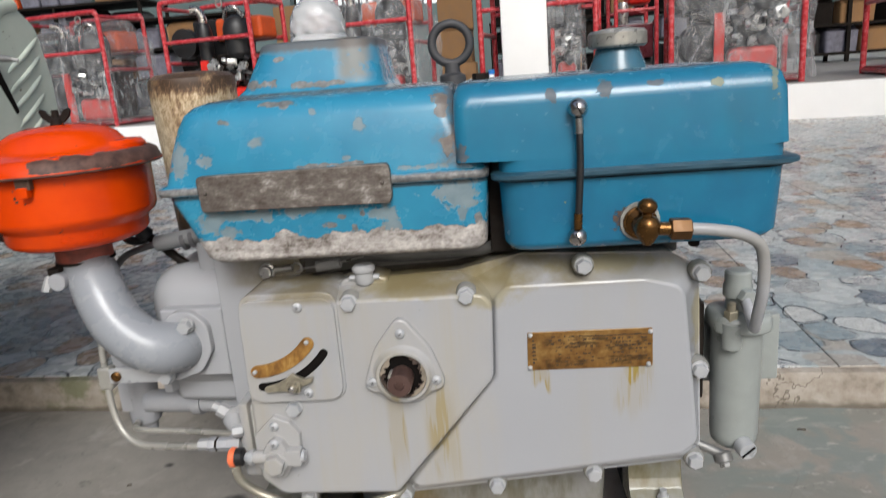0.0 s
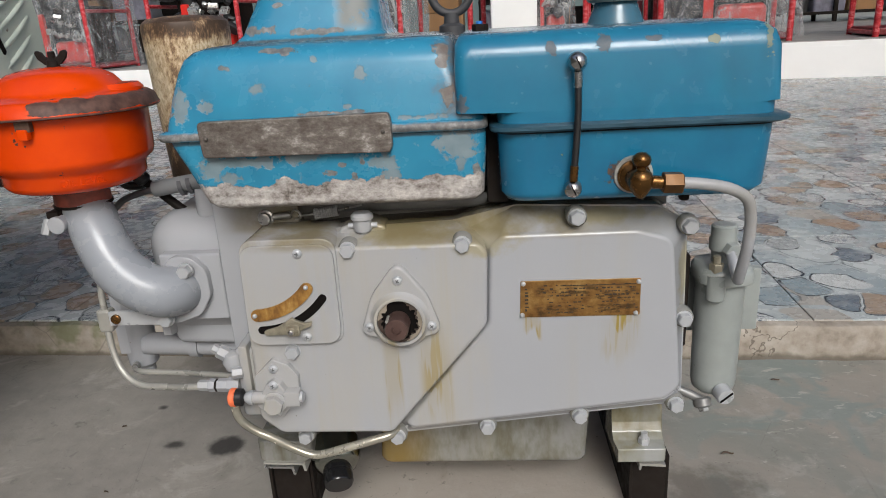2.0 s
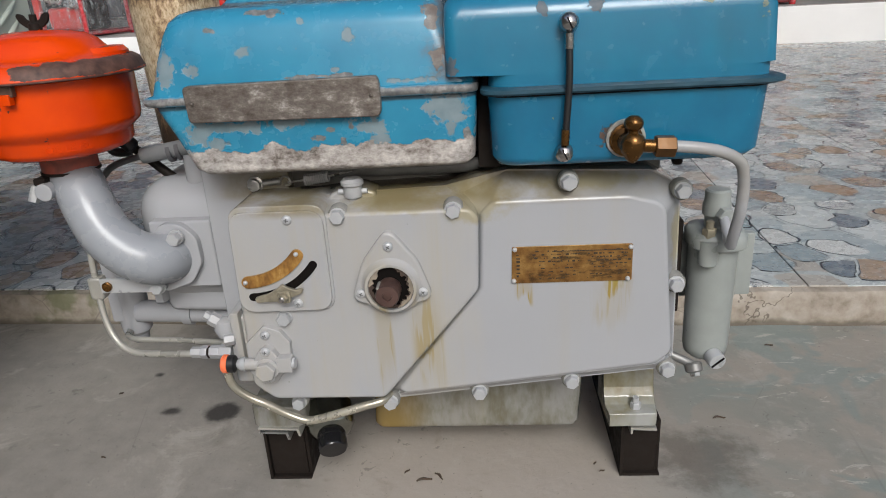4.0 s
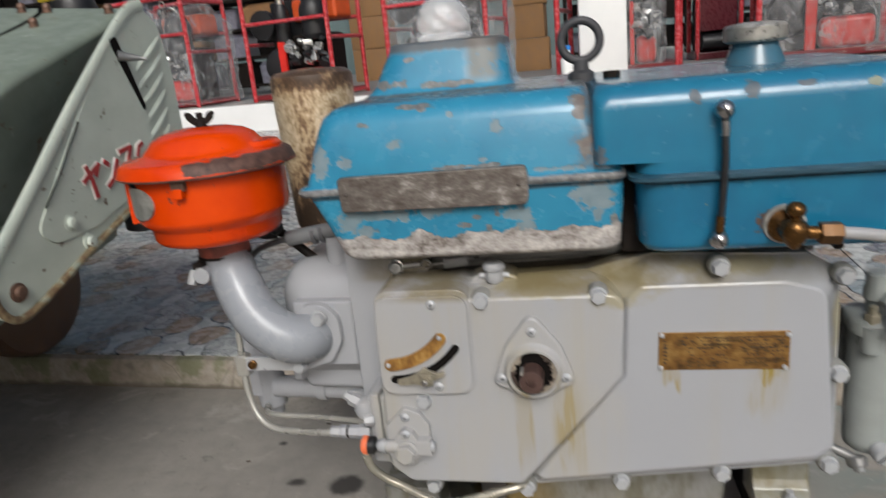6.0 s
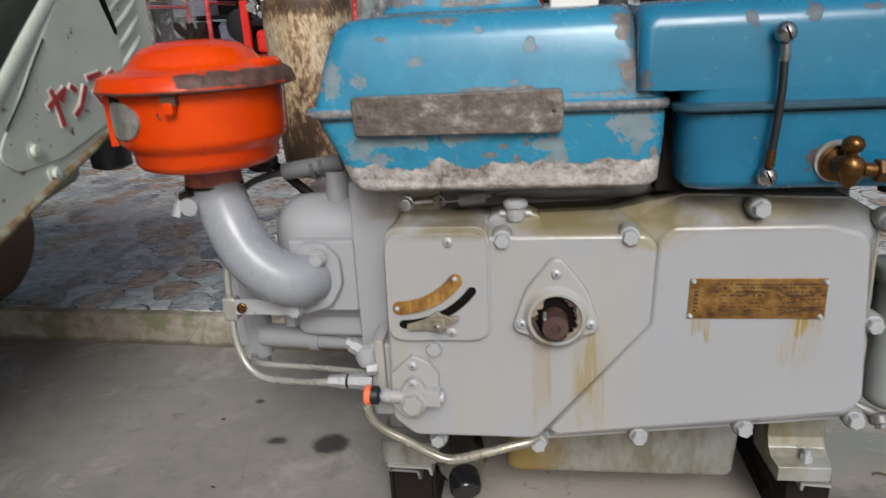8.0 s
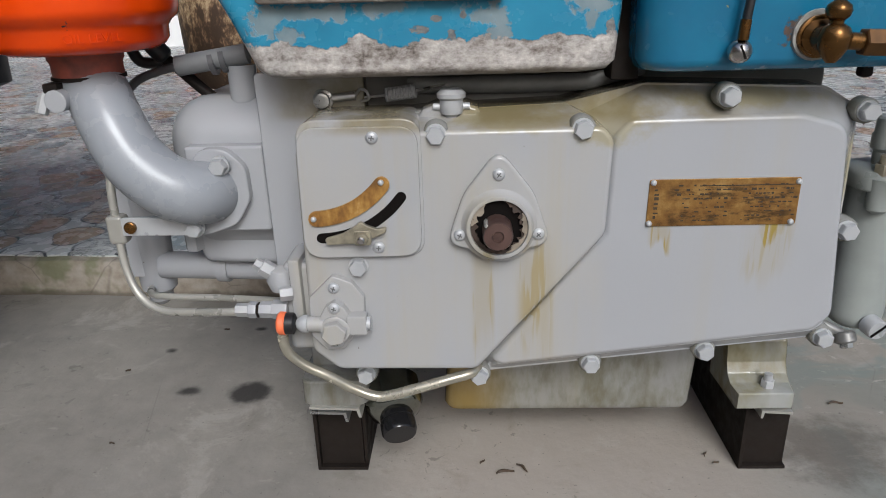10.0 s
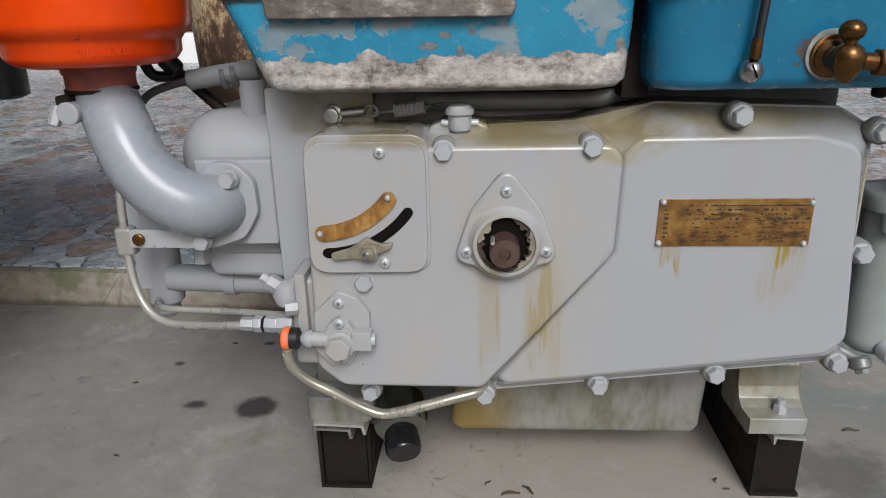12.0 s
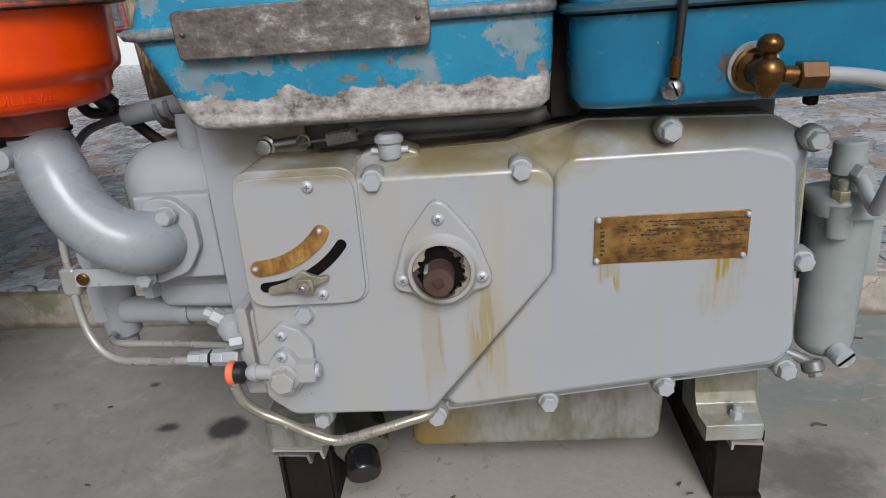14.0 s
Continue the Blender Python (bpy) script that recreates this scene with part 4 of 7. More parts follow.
def add_screw(x, y, z, parent, mesh=screw, recess=True):
    s = shared_part("screw", mesh, about_y(x, y, z) @ Matrix.Rotation(x * 40, 4, "Z"), parent)
    if recess:
        c = new("recess", cross_mesh)
        c.parent = s
        c.matrix_basis = Matrix.Translation((0, 0, 0.0033)) @ Matrix.Rotation(radians(-90), 4, "X")
    return s


add_screw(-0.240, -0.0185, 0.395, lid)
add_screw(-0.240, -0.0185, 0.2975, lid)
for x, z in ((-0.2950, 0.3252), (-0.2345, 0.3570)):
    shared_part("rivet", rivet, about_y(x, -0.0208, z), lid)
lever = slab([(-0.2865, 0.308), (-0.2700, 0.3125), (-0.2600, 0.3185), (-0.2540, 0.3235), (-0.2490, 0.3200), (-0.2400, 0.3165), (-0.2310, 0.3180), (-0.2330, 0.3130), (-0.2440, 0.3080), (-0.2480, 0.3035), (-0.2560, 0.3030), (-0.2680, 0.3035), (-0.2840, 0.3025)], -0.0255, -0.0215, 0.0025, 0.0008)
lever_o = part("speed_lever", lever, M_LEVER, engine, "worn steel speed lever with clamp bolt")
part("lever_shank", slab([(-0.2600, 0.3165), (-0.2450, 0.3165), (-0.2450, 0.3030), (-0.2600, 0.3030)], -0.0290, -0.0250, 0.003, 0.0008), M_LEVER, lever_o)
part("lever_bolt", hex_prism(0.0105, 0.0, 0.0055, about_y(-0.2525, -0.0285, 0.3105)), M_LEVER, lever_o)
part("lever_stud", lathe([(0.0032, 0), (0.0032, 0.0090), (0.0022, 0.0100)], about_y(-0.2525, -0.0285, 0.3105), 12), M_CHROME, lever_o)

# crank opening with three-cornered flange
tri = [(-0.1345, 0.3835), (-0.1040, 0.3440), (-0.0890, 0.2990), (-0.1345, 0.2890), (-0.1800, 0.2990), (-0.1650, 0.3440)]
flg_o = part("crank_flange", slab(tri, -0.0210, -0.0110, [0.012, 0.05, 0.012, 0.05, 0.012, 0.05], 0.0026, n=8), M_GREY, engine)
part("crank_ring", lathe([(0.0335, 0.0), (0.0305, 0.0020), (0.0290, 0.0065), (0.0280, 0.0083), (0.0262, 0.0088), (0.0248, 0.0082), (0.0242, 0.001)], about_y(-0.1345, -0.0205, 0.3165), 48, cap1=False), M_GREY, engine)
part("crank_hole", lathe([(0.0245, 0.0), (0.0245, 0.0012)], about_y(-0.1345, -0.0215, 0.3165), 40), M_HOLE, engine)
part("crank_shaft", lathe([(0.0128, 0), (0.0128, 0.021), (0.0118, 0.0235), (0.0050, 0.0238), (0.0042, 0.0215)], about_y(-0.1362, -0.0222, 0.3148), 32), M_SHAFT, engine, "rusty brown crankshaft stub")
part("shaft_key", block(-0.002, 0.002, -0.008, 0.008, -0.0015, 0.0015, 0.0004, None, Matrix.Translation((-0.1455, -0.036, 0.3235)) @ Matrix.Rotation(radians(45), 4, "Y")), M_BRASSPIPE, engine)
M_SEAL = plain("torn_leather_seal", (0.060, 0.040, 0.030), 0.8, 0, 0.6, 200)
M_RAG = plain("pale_torn_gasket", (0.26, 0.22, 0.17), 0.85, 0, 0.5, 160)
random.seed(4)
for mat_s, y_s, a_from, a_to, deep in ((M_SEAL, -0.0258, -200, 80, 0.0068), (M_RAG, -0.0272, -75, 35, 0.0048), (M_RAG, -0.0268, 120, 175, 0.0058)):
    seal = bmesh.new()
    steps_s = int((a_to - a_from) / 6)
    ring_s = []
    for i in range(steps_s + 1):
        a = radians(a_from + 6 * i)
        r_in = 0.0242 - deep * (0.35 + 0.65 * random.random()) * min(1.0, 0.3 + min(i, steps_s - i) / 3)
        ring_s.append([(-0.1345 + r_ * math.cos(a), y_ + random.uniform(-0.0007, 0.0007), 0.3165 + r_ * math.sin(a)) for r_, y_ in ((0.0243, y_s), (r_in, y_s - 0.0008), (r_in, y_s + 0.0008), (0.0243, y_s + 0.0012))])
    part("torn_seal", ring_skin(seal, ring_s), mat_s, engine)
for x, z in ((-0.1345, 0.3620), (-0.1685, 0.3085), (-0.1005, 0.3085)):
    add_screw(x, -0.0210, z, flg_o)

# cover bolts
bolt = hex_mesh("bolt", 0.0142, 0.0080, 0.0092, M_SCREW)
boss = to_mesh("boss", lathe([(0.0112, -0.012), (0.0110, 0.0), (0.0100, 0.0012)], n=24), M_GREY)
BOLTS = [(-0.187, -0.008, 0.3945), (-0.064, -0.008, 0.3965), (0.0575, 0.004, 0.4185), (0.1775, 0.013, 0.402), (0.176, 0.008, 0.297), (0.1725, 0.008, 0.1895),
         (0.0635, 0.008, 0.1765), (-0.0445, 0.008, 0.1635), (-0.1525, 0.008, 0.1515), (-0.2645, 0.008, 0.1535), (-0.2605, -0.010, 0.2770)]
for i, (x, y, z) in enumerate(BOLTS):
    m = about_y(x, y, z)
    if i not in (10,):
        shared_part("boss", boss, m, engine)
    shared_part("bolt", bolt, m @ Matrix.Rotation(radians(17 * i), 4, "Z"), engine)

# brass nameplate with unreadable lines
plate = part("nameplate", slab([(-0.003, 0.349), (0.126, 0.349), (0.126, 0.3065), (-0.004, 0.3065)], -0.0015, 0.0005, 0.002, 0.0004), M_BRASSPLATE, engine, "tarnished brass nameplate with worn dark print")
random.seed(9)
M_PRINT = plain("worn_dark_print", (0.048, 0.029, 0.015), 0.6, 0, 0.6, 90)
for row in range(9):
    z = 0.3435 - row * 0.0040
    x = 0.019 if row in (0, 1, 2) else 0.026
    while x < 0.121:
        w = random.uniform(0.0010, 0.0042)
        if 0.068 < x < 0.078 and row > 0:
            x = 0.078
        dense = 0.72 if row in (1, 2, 3) else 0.36
        if random.random() < dense:
            hh = random.uniform(0.0008, 0.0021 if row < 4 else 0.0014)
            part("print_bar", block(x, x + w, -0.00175, -0.0012, z - hh / 2, z + hh / 2, 0), M_PRINT, plate)
        x += w + random.uniform(0.0002, 0.0018)
part("print_bar", block(0.040, 0.121, -0.00175, -0.0012, 0.3425, 0.3434, 0), M_PRINT, plate)
for row in range(7):
    w = random.uniform(0.002, 0.006)
    part("print_bar", block(0.0015, 0.0015 + w, -0.00175, -0.0012, 0.3390 - row * 0.0042, 0.3390 - row * 0.0042 + random.uniform(0.001, 0.003), 0), M_PRINT, plate)
for x, z in ((0.0, 0.3465), (0.1235, 0.3455), (0.1215, 0.309), (-0.0015, 0.3095)):
    shared_part("rivet", rivet, about_y(x, -0.0015, z), plate)

# cylinder block and head
part("cylinder_block", slab([(-0.3560, 0.441), (-0.255, 0.441), (-0.255, 0.20), (-0.3560, 0.20)], 0.0560, 0.31, 0.004, 0.0015), M_GREY, engine)
part("block_top", block(-0.30, 0.17, 0.075, 0.30, 0.40, 0.4385, 0.006), plain("oily_grey_casting", (0.17, 0.165, 0.155), 0.5, 0, 0.5, 25), engine)
part("top_pipe", tube([(-0.215, 0.066, 0.4265), (-0.14, 0.066, 0.4250), (-0.06, 0.066, 0.4255), (-0.035, 0.066, 0.4300), (0.00, 0.068, 0.4380)], 0.0085, 14), plain("oily_grey_pipe", (0.20, 0.20, 0.195), 0.4, 0, 0.35, 40), engine)
head = block(-0.463, -0.300, 0.070, 0.30, 0.252, 0.416, 0.044, seg=7)
part("cylinder_head", head, M_GREY, engine, "rounded cast cylinder head")
part("port_block", block(-0.432, -0.3560, 0.0545, 0.20, 0.289, 0.3745, 0.003, seg=3), M_GREY, engine)
part("lower_rib", slab([(-0.452, 0.292), (-0.30, 0.292), (-0.30, 0.240), (-0.438, 0.246)], 0.078, 0.25, 0.010, 0.008), M_GREY, engine)
part("water_pipe", tube([(-0.50, 0.11, 0.2325), (-0.42, 0.11, 0.2300), (-0.30, 0.11, 0.2260)], 0.0150, 18, curve=False), M_GREY, engine)
part("pipe_collar", tube([(-0.436, 0.11, 0.2305), (-0.424, 0.11, 0.2300)], 0.0180, 18, curve=False), M_GREY, engine)
part("water_jacket", lathe([(0.012, 0.196), (0.0190, 0.203), (0.0200, 0.215), (0.0215, 0.320), (0.014, 0.326)], Matrix.Translation((-0.5115, 0.118, 0)), 28), M_GREY, engine)
part("drain_boss", lathe([(0.006, 0), (0.013, 0.006), (0.013, 0.016)], Matrix.Translation((-0.5115, 0.118, 0.183)), 16), M_GREY, engine)

# intake elbow
elbow = tube([(-0.411, 0.066, 0.333), (-0.412, 0.046, 0.333), (-0.424, 0.031, 0.337), (-0.444, 0.026, 0.348), (-0.468, 0.028, 0.371), (-0.485, 0.036, 0.401), (-0.4985, 0.048, 0.426), (-0.5050, 0.0535, 0.4385), (-0.5072, 0.055, 0.4445)], 0.033, 30, 8, radii=(0.0310, 0.0275))
elbow_o = part("intake_elbow", elbow, M_ELBOW, engine, "smooth grey cast intake elbow", 60)
part("elbow_flange", slab([(-0.417, 0.375), (-0.388, 0.374), (-0.371, 0.356), (-0.370, 0.325), (-0.385, 0.300), (-0.425, 0.286), (-0.440, 0.31)], 0.0440, 0.0555, 0.020, 0.0015), M_GREY, elbow_o)
for x, z in ((-0.3925, 0.3600),):
    shared_part("bolt", bolt, about_y(x, 0.0400, z) @ Matrix.Diagonal((1, 1, 1.2, 1)), engine)

# air cleaner
AX, AY = -0.5075, 0.055
AC = Matrix.Translation((AX, AY, 0))
cleaner = part("air_cleaner", lathe([(0.030, 0.4650), (0.062, 0.4655), (0.0705, 0.469), (0.0750, 0.475), (0.0755, 0.485), (0.0790, 0.490), (0.0855, 0.495), (0.0875, 0.502), (0.0885, 0.549)], AC, 56), M_ORANGE, engine, "orange oil-bath air cleaner bowl")
part("lid", lathe([(0.1000, 0.5490), (0.1022, 0.5500), (0.1022, 0.5520), (0.1005, 0.5555), (0.098, 0.5625), (0.0915, 0.5665), (0.077, 0.5690), (0.0710, 0.571), (0.066, 0.576), (0.058, 0.5855), (0.047, 0.5915), (0.03, 0.5955), (0.0, 0.597)], AC, 56), M_ORANGE, cleaner, "orange lid with rusty worn rim")
part("inlet_hump", lathe([(0.036, 0.562), (0.0355, 0.571), (0.031, 0.5755), (0.0, 0.5765)], Matrix.Translation((AX + 0.052, AY + 0.012, 0)), 28), M_ORANGE, cleaner)
part("wing_nut", lathe([(0.007, 0.595), (0.0065, 0.603), (0.0038, 0.605), (0.0038, 0.6125), (0.003, 0.613)], AC, 12), M_SKID, cleaner)
for s in (-1, 1):
    pts = [(AX + s * 0.003, 0.6060), (AX + s * 0.0075, 0.6075), (AX + s * 0.0110, 0.6125), (AX + s * 0.0165, 0.6145), (AX + s * 0.0185, 0.6115), (AX + s * 0.0160, 0.6050), (AX + s * 0.0090, 0.5990), (AX + s * 0.003, 0.5985)]
    part("wing", slab(pts if s < 0 else pts[::-1], AY - 0.0015, AY + 0.0015, 0.002, 0.0006), M_SKID, cleaner)
part("neck", lathe([(0.0305, 0.444), (0.0305, 0.456), (0.0325, 0.459), (0.0325, 0.466)], AC, 32), M_ROPE, cleaner, "red-brown stained clamp collar")
part("neck_lip", lathe([(0.0290, 0.4405), (0.0320, 0.4415), (0.0320, 0.4445)], AC, 32), M_SKID, cleaner)


def on_bowl(a, r, z):
    return (AX + r * math.cos(radians(a)), AY + r * math.sin(radians(a)), z)


def bowl_patch(a0, a1, z0, z1, r, th, oval=False, n=24):
    """A thin patch that follows the round bowl, square or oval in outline."""
    ac, zc, ra, rz = (a0 + a1) / 2, (z0 + z1) / 2, (a1 - a0) / 2, (z1 - z0) / 2
    columns = []
    for i in range(n + 1):
        u = -math.cos(math.pi * i / n)
        h_ = rz * (max(0.02, math.sqrt(max(0.0, 1 - abs(u) ** 2.4))) if oval else 1.0)
        columns.append([on_bowl(ac + ra * u, rr, z) for rr, z in ((r - 0.001, zc - h_), (r - 0.001, zc + h_), (r + th, zc + h_), (r + th, zc - h_))])
    return ring_skin(bmesh.new(), columns)


part("window", bowl_patch(205, 236, 0.5035, 0.5450, 0.0880, 0.0012), M_HOLE, cleaner)
part("sticker", bowl_patch(213, 254, 0.5050, 0.5415, 0.0890, 0.0014, True), M_DECAL, cleaner, "silver oval sticker, print worn away")
part("strap", bowl_patch(198, 206, 0.494, 0.556, 0.0895, 0.006), M_ORANGE, cleaner)
part("clip", block(AX + 0.004, AX + 0.020, AY - 0.0945, AY - 0.0870, 0.538, 0.551, 0.0015), M_RUSTNUT, cleaner)
part("clip_tab", block(AX + 0.006, AX + 0.017, AY - 0.0965, AY - 0.088, 0.530, 0.541, 0.0015), M_ORANGE, cleaner)


def bend(v):
    a = 305 + math.degrees(v.x / 0.0755)
    return Vector(on_bowl(a, 0.0755 + v.z, 0.4760 + v.y))


part("raised_letters", letters("OIL LEVEL", 0.0105, bend, 0.0008), M_ORANGE, cleaner)
clamp = part("clamp_lug", lathe([(0.010, 0), (0.010, 0.012), (0.008, 0.013)], about_y(-0.522, 0.028, 0.426), 16), M_GREY, engine)
part("clamp_bolt", hex_prism(0.0095, -0.006, 0.012, pointing((-0.535, 0.022, 0.426), (-0.25, -0.4, -1))), M_NUT, engine)
part("clamp_ear", block(-0.534, -0.520, 0.020, 0.036, 0.432, 0.441, 0.002), M_SKID, engine)

# silencer
part("silencer", lathe([(0.046, 0.40), (0.053, 0.42), (0.0605, 0.60), (0.0615, 0.632), (0.060, 0.640), (0.052, 0.646), (0.030, 0.649), (0.0, 0.650)], Matrix.Translation((-0.463, 0.318, 0)), 44), M_EXH, engine, "gilt silencer cylinder with flaking streaked rust")
part("silencer_pipe", tube([(-0.455, 0.32, 0.405), (-0.45, 0.315, 0.37), (-0.42, 0.29, 0.34)], 0.022, 18), M_BROWNWHEEL, engine)

# blue hopper cover
C = [(0.4412, -0.316, -0.056, 0.006, 0.29, 0.018), (0.4440, -0.328, -0.0440, -0.004, 0.30, 0.018), (0.4505, -0.335, -0.0385, -0.0090, 0.304, 0.018), (0.490, -0.352, -0.0355, -0.0110, 0.307, 0.018), (0.5165, -0.3655, -0.0345, -0.0115, 0.31, 0.018),
     (0.5185, -0.3735, -0.0330, -0.0165, 0.318, 0.018), (0.5225, -0.3755, -0.0325, -0.0180, 0.320, 0.018), (0.5262, -0.3735, -0.0330, -0.0165, 0.318, 0.018),
     (0.528, -0.3665, -0.0360, -0.0115, 0.31, 0.018), (0.560, -0.358, -0.0540, -0.007, 0.305, 0.020), (0.585, -0.350, -0.0600, -0.002, 0.30, 0.022), (0.597, -0.345, -0.0635, 0.004, 0.295, 0.024), (0.604, -0.338, -0.066, 0.012, 0.29, 0.026), (0.608, -0.326, -0.068, 0.024, 0.28, 0.026), (0.6095, -0.31, -0.07, 0.04, 0.27, 0.026)]
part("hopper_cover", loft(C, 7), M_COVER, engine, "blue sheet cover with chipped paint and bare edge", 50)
badge = part("badge_plate", slab([(-0.3255, 0.538), (-0.1300, 0.5395), (-0.1285, 0.530), (-0.1285, 0.507), (-0.1310, 0.5000), (-0.3235, 0.5015)], -0.0225, -0.0150, [0.006, 0.010, 0.006, 0.006, 0.007, 0.005], 0.0015), M_CAST, engine, "worn bare metal badge plate")
for x, z in ((-0.3170, 0.521), (-0.1370, 0.521)):
    shared_part("badge_rivet", dull_rivet, about_y(x, -0.0223, z), badge)
hump_l = [(0.604, -0.332, -0.132, 0.072, 0.262, 0.030), (0.6105, -0.319, -0.143, 0.086, 0.250, 0.032), (0.618, -0.312, -0.148, 0.094, 0.243, 0.034), (0.655, -0.294, -0.154, 0.105, 0.235, 0.034), (0.664, -0.291, -0.155, 0.107, 0.233, 0.034), (0.6665, -0.286, -0.160, 0.112, 0.228, 0.032), (0.665, -0.280, -0.166, 0.118, 0.222, 0.030), (0.614, -0.280, -0.166, 0.118, 0.222, 0.030)]
part("hopper_neck", loft(hump_l, 7), M_COVER, engine, "blue hopper neck with rubbed rusty edges", 50)

# fuel tank
tank = part("fuel_tank", loft([(0.4395, -0.004, 0.222, 0.0, 0.26, 0.02), (0.442, -0.016, 0.236, -0.012, 0.272, 0.026), (0.451, -0.0215, 0.2435, -0.020, 0.28, 0.028), (0.515, -0.0240, 0.2475, -0.0225, 0.283, 0.028)], 7), M_TANK, engine, "blue fuel tank with rubbed rust spots", 50)
part("seam_lip", loft([(0.5145, -0.030, 0.254, -0.029, 0.288, 0.026), (0.5165, -0.0315, 0.259, -0.031, 0.292, 0.026), (0.520, -0.0315, 0.259, -0.031, 0.292, 0.026), (0.522, -0.028, 0.252, -0.0245, 0.286, 0.026)], 7), M_SEAM, tank, "dark dirty seam lip")
# black ring proud of the tank, put in as the lip's shadow line
part("seam_shade", loft([(0.5122, -0.0250, 0.2485, -0.0235, 0.284, 0.028), (0.5146, -0.0260, 0.2500, -0.0250, 0.285, 0.028)], 7), M_HOLE, tank, "dark ring that draws the shade line under the seam lip")
upper = [(0.5215, -0.0240, 0.2475, -0.0225, 0.283, 0.028), (0.533, -0.0240, 0.2475, -0.0225, 0.283, 0.028), (0.5345, -0.064, 0.2475, -0.0225, 0.283, 0.012), (0.585, -0.064, 0.2455, -0.0195, 0.28, 0.014), (0.598, -0.0635, 0.243, -0.014, 0.276, 0.018), (0.605, -0.061, 0.236, -0.004, 0.270, 0.022), (0.6085, -0.058, 0.224, 0.008, 0.262, 0.022), (0.6095, -0.055, 0.21, 0.024, 0.25, 0.022)]
part("tank_top", loft(upper, 7), M_TANK, tank, "blue upper tank shell, top dulled by dirt", 50)
part("filler_neck", lathe([(0.0335, 0.606), (0.0315, 0.610), (0.0250, 0.626), (0.0228, 0.635), (0.0, 0.635)], Matrix.Translation((0.1145, 0.125, 0)), 36), M_TANK, tank)
cap_n = 40
cap_rings = [[(0.1145 + (r_ + (0.0012 if (i % 2) and 0.634 < z_ < 0.649 else 0)) * math.cos(2 * math.pi * i / cap_n), 0.125 + (r_ + (0.0012 if (i % 2) and 0.634 < z_ < 0.649 else 0)) * math.sin(2 * math.pi * i / cap_n), z_) for i in range(cap_n)] for r_, z_ in ((0.029, 0.6320), (0.031, 0.6345), (0.031, 0.6475), (0.029, 0.6505), (0.012, 0.6530))]
part("filler_cap", ring_skin(bmesh.new(), cap_rings), M_CAP, tank, "knurled bare metal filler cap")
for z, y in ((0.579, -0.0345), (0.4575, -0.034)):
    part("banjo_ball", lathe([(0.004, 0), (0.0085, 0.003), (0.0105, 0.0085), (0.0095, 0.013), (0.006, 0.0165), (0, 0.0175)], about_y(0.0525 if z > 0.5 else 0.0490, y + 0.0135, z) @ Matrix.Diagonal((0.88, 0.88, 1, 1)), 20), M_CHROME, tank, "polished round banjo fitting")
    part("banjo_slot", block(-0.0055, 0.0055, -0.001, 0.001, -0.0007, 0.0007, 0, m=Matrix.Translation((0.0525 if z > 0.5 else 0.049, y - 0.0035, z)) @ Matrix.Rotation(radians(65), 4, "Y")), M_HOLE, tank)
part("sight_tube", tube([(0.0530, -0.033, 0.556), (0.0530, -0.034, 0.53), (0.0515, -0.034, 0.50), (0.0500, -0.033, 0.478)], 0.0034, 12), M_BLACK, tank, "black rubber fuel level tube")
part("ferrule", tube([(0.0525, -0.033, 0.570), (0.0530, -0.033, 0.556)], 0.0042, 12, curve=False), M_CHROME, tank)
part("ferrule", tube([(0.0500, -0.033, 0.481), (0.0493, -0.033, 0.466)], 0.0042, 12, curve=False), M_BRASS, tank)
part("tank_cradle", block(-0.036, -0.012, 0.03, 0.27, 0.430, 0.5125, 0.003), M_SKID, engine)
# brass tap and fuel line
part("tap_washer", lathe([(0.0195, 0), (0.0190, 0.003), (0.016, 0.0034)], about_y(0.1095, -0.020, 0.4675), 28), M_DECAL, tank)
part("tap_flange", lathe([(0.0165, 0), (0.0160, 0.003), (0.010, 0.005)], about_y(0.1095, -0.0228, 0.4665), 28), M_BRASS, tank)
tap = part("fuel_tap", lathe([(0.0135, 0), (0.0135, 0.006), (0.0095, 0.009), (0.008, 0.02)], about_y(0.1085, -0.023, 0.466), 20), M_BRASS, tank, "old brass fuel tap")
part("tap_body", lathe([(0.004, -0.021), (0.0075, -0.017), (0.0135, -0.007), (0.0145, 0.002), (0.011, 0.009), (0.0058, 0.012), (0.0058, 0.0145), (0.0098, 0.018), (0.0110, 0.0225), (0.0098, 0.027), (0.005, 0.031), (0.0, 0.0315)], Matrix.Translation((0.1125, -0.042, 0.4665)) @ Matrix.Diagonal((0.85, 0.85, 0.85, 1)), 24), M_BRASS, tap)
part("tap_arm", tube([(0.118, -0.042, 0.4645), (0.136, -0.042, 0.463)], 0.0065, 14, curve=False), M_BRASS, tap)
part("tap_nut", hex_prism(0.0185, 0.0, 0.019, pointing((0.133, -0.042, 0.463), (1, 0, -0.04))), M_DULLBRASS, tap)
part("fuel_line", tube([(0.150, -0.042, 0.4625), (0.175, -0.0415, 0.4595), (0.198, -0.040, 0.454), (0.217, -0.034, 0.442), (0.2245, -0.028, 0.421), (0.2265, -0.022, 0.39), (0.2275, -0.010, 0.364), (0.2290, 0.000, 0.3480), (0.2310, 0.008, 0.3400), (0.2320, 0.020, 0.3440), (0.2325, 0.034, 0.355), (0.2325, 0.048, 0.362)], 0.0058, 16), M_GREY, engine, "grey painted bent fuel line")

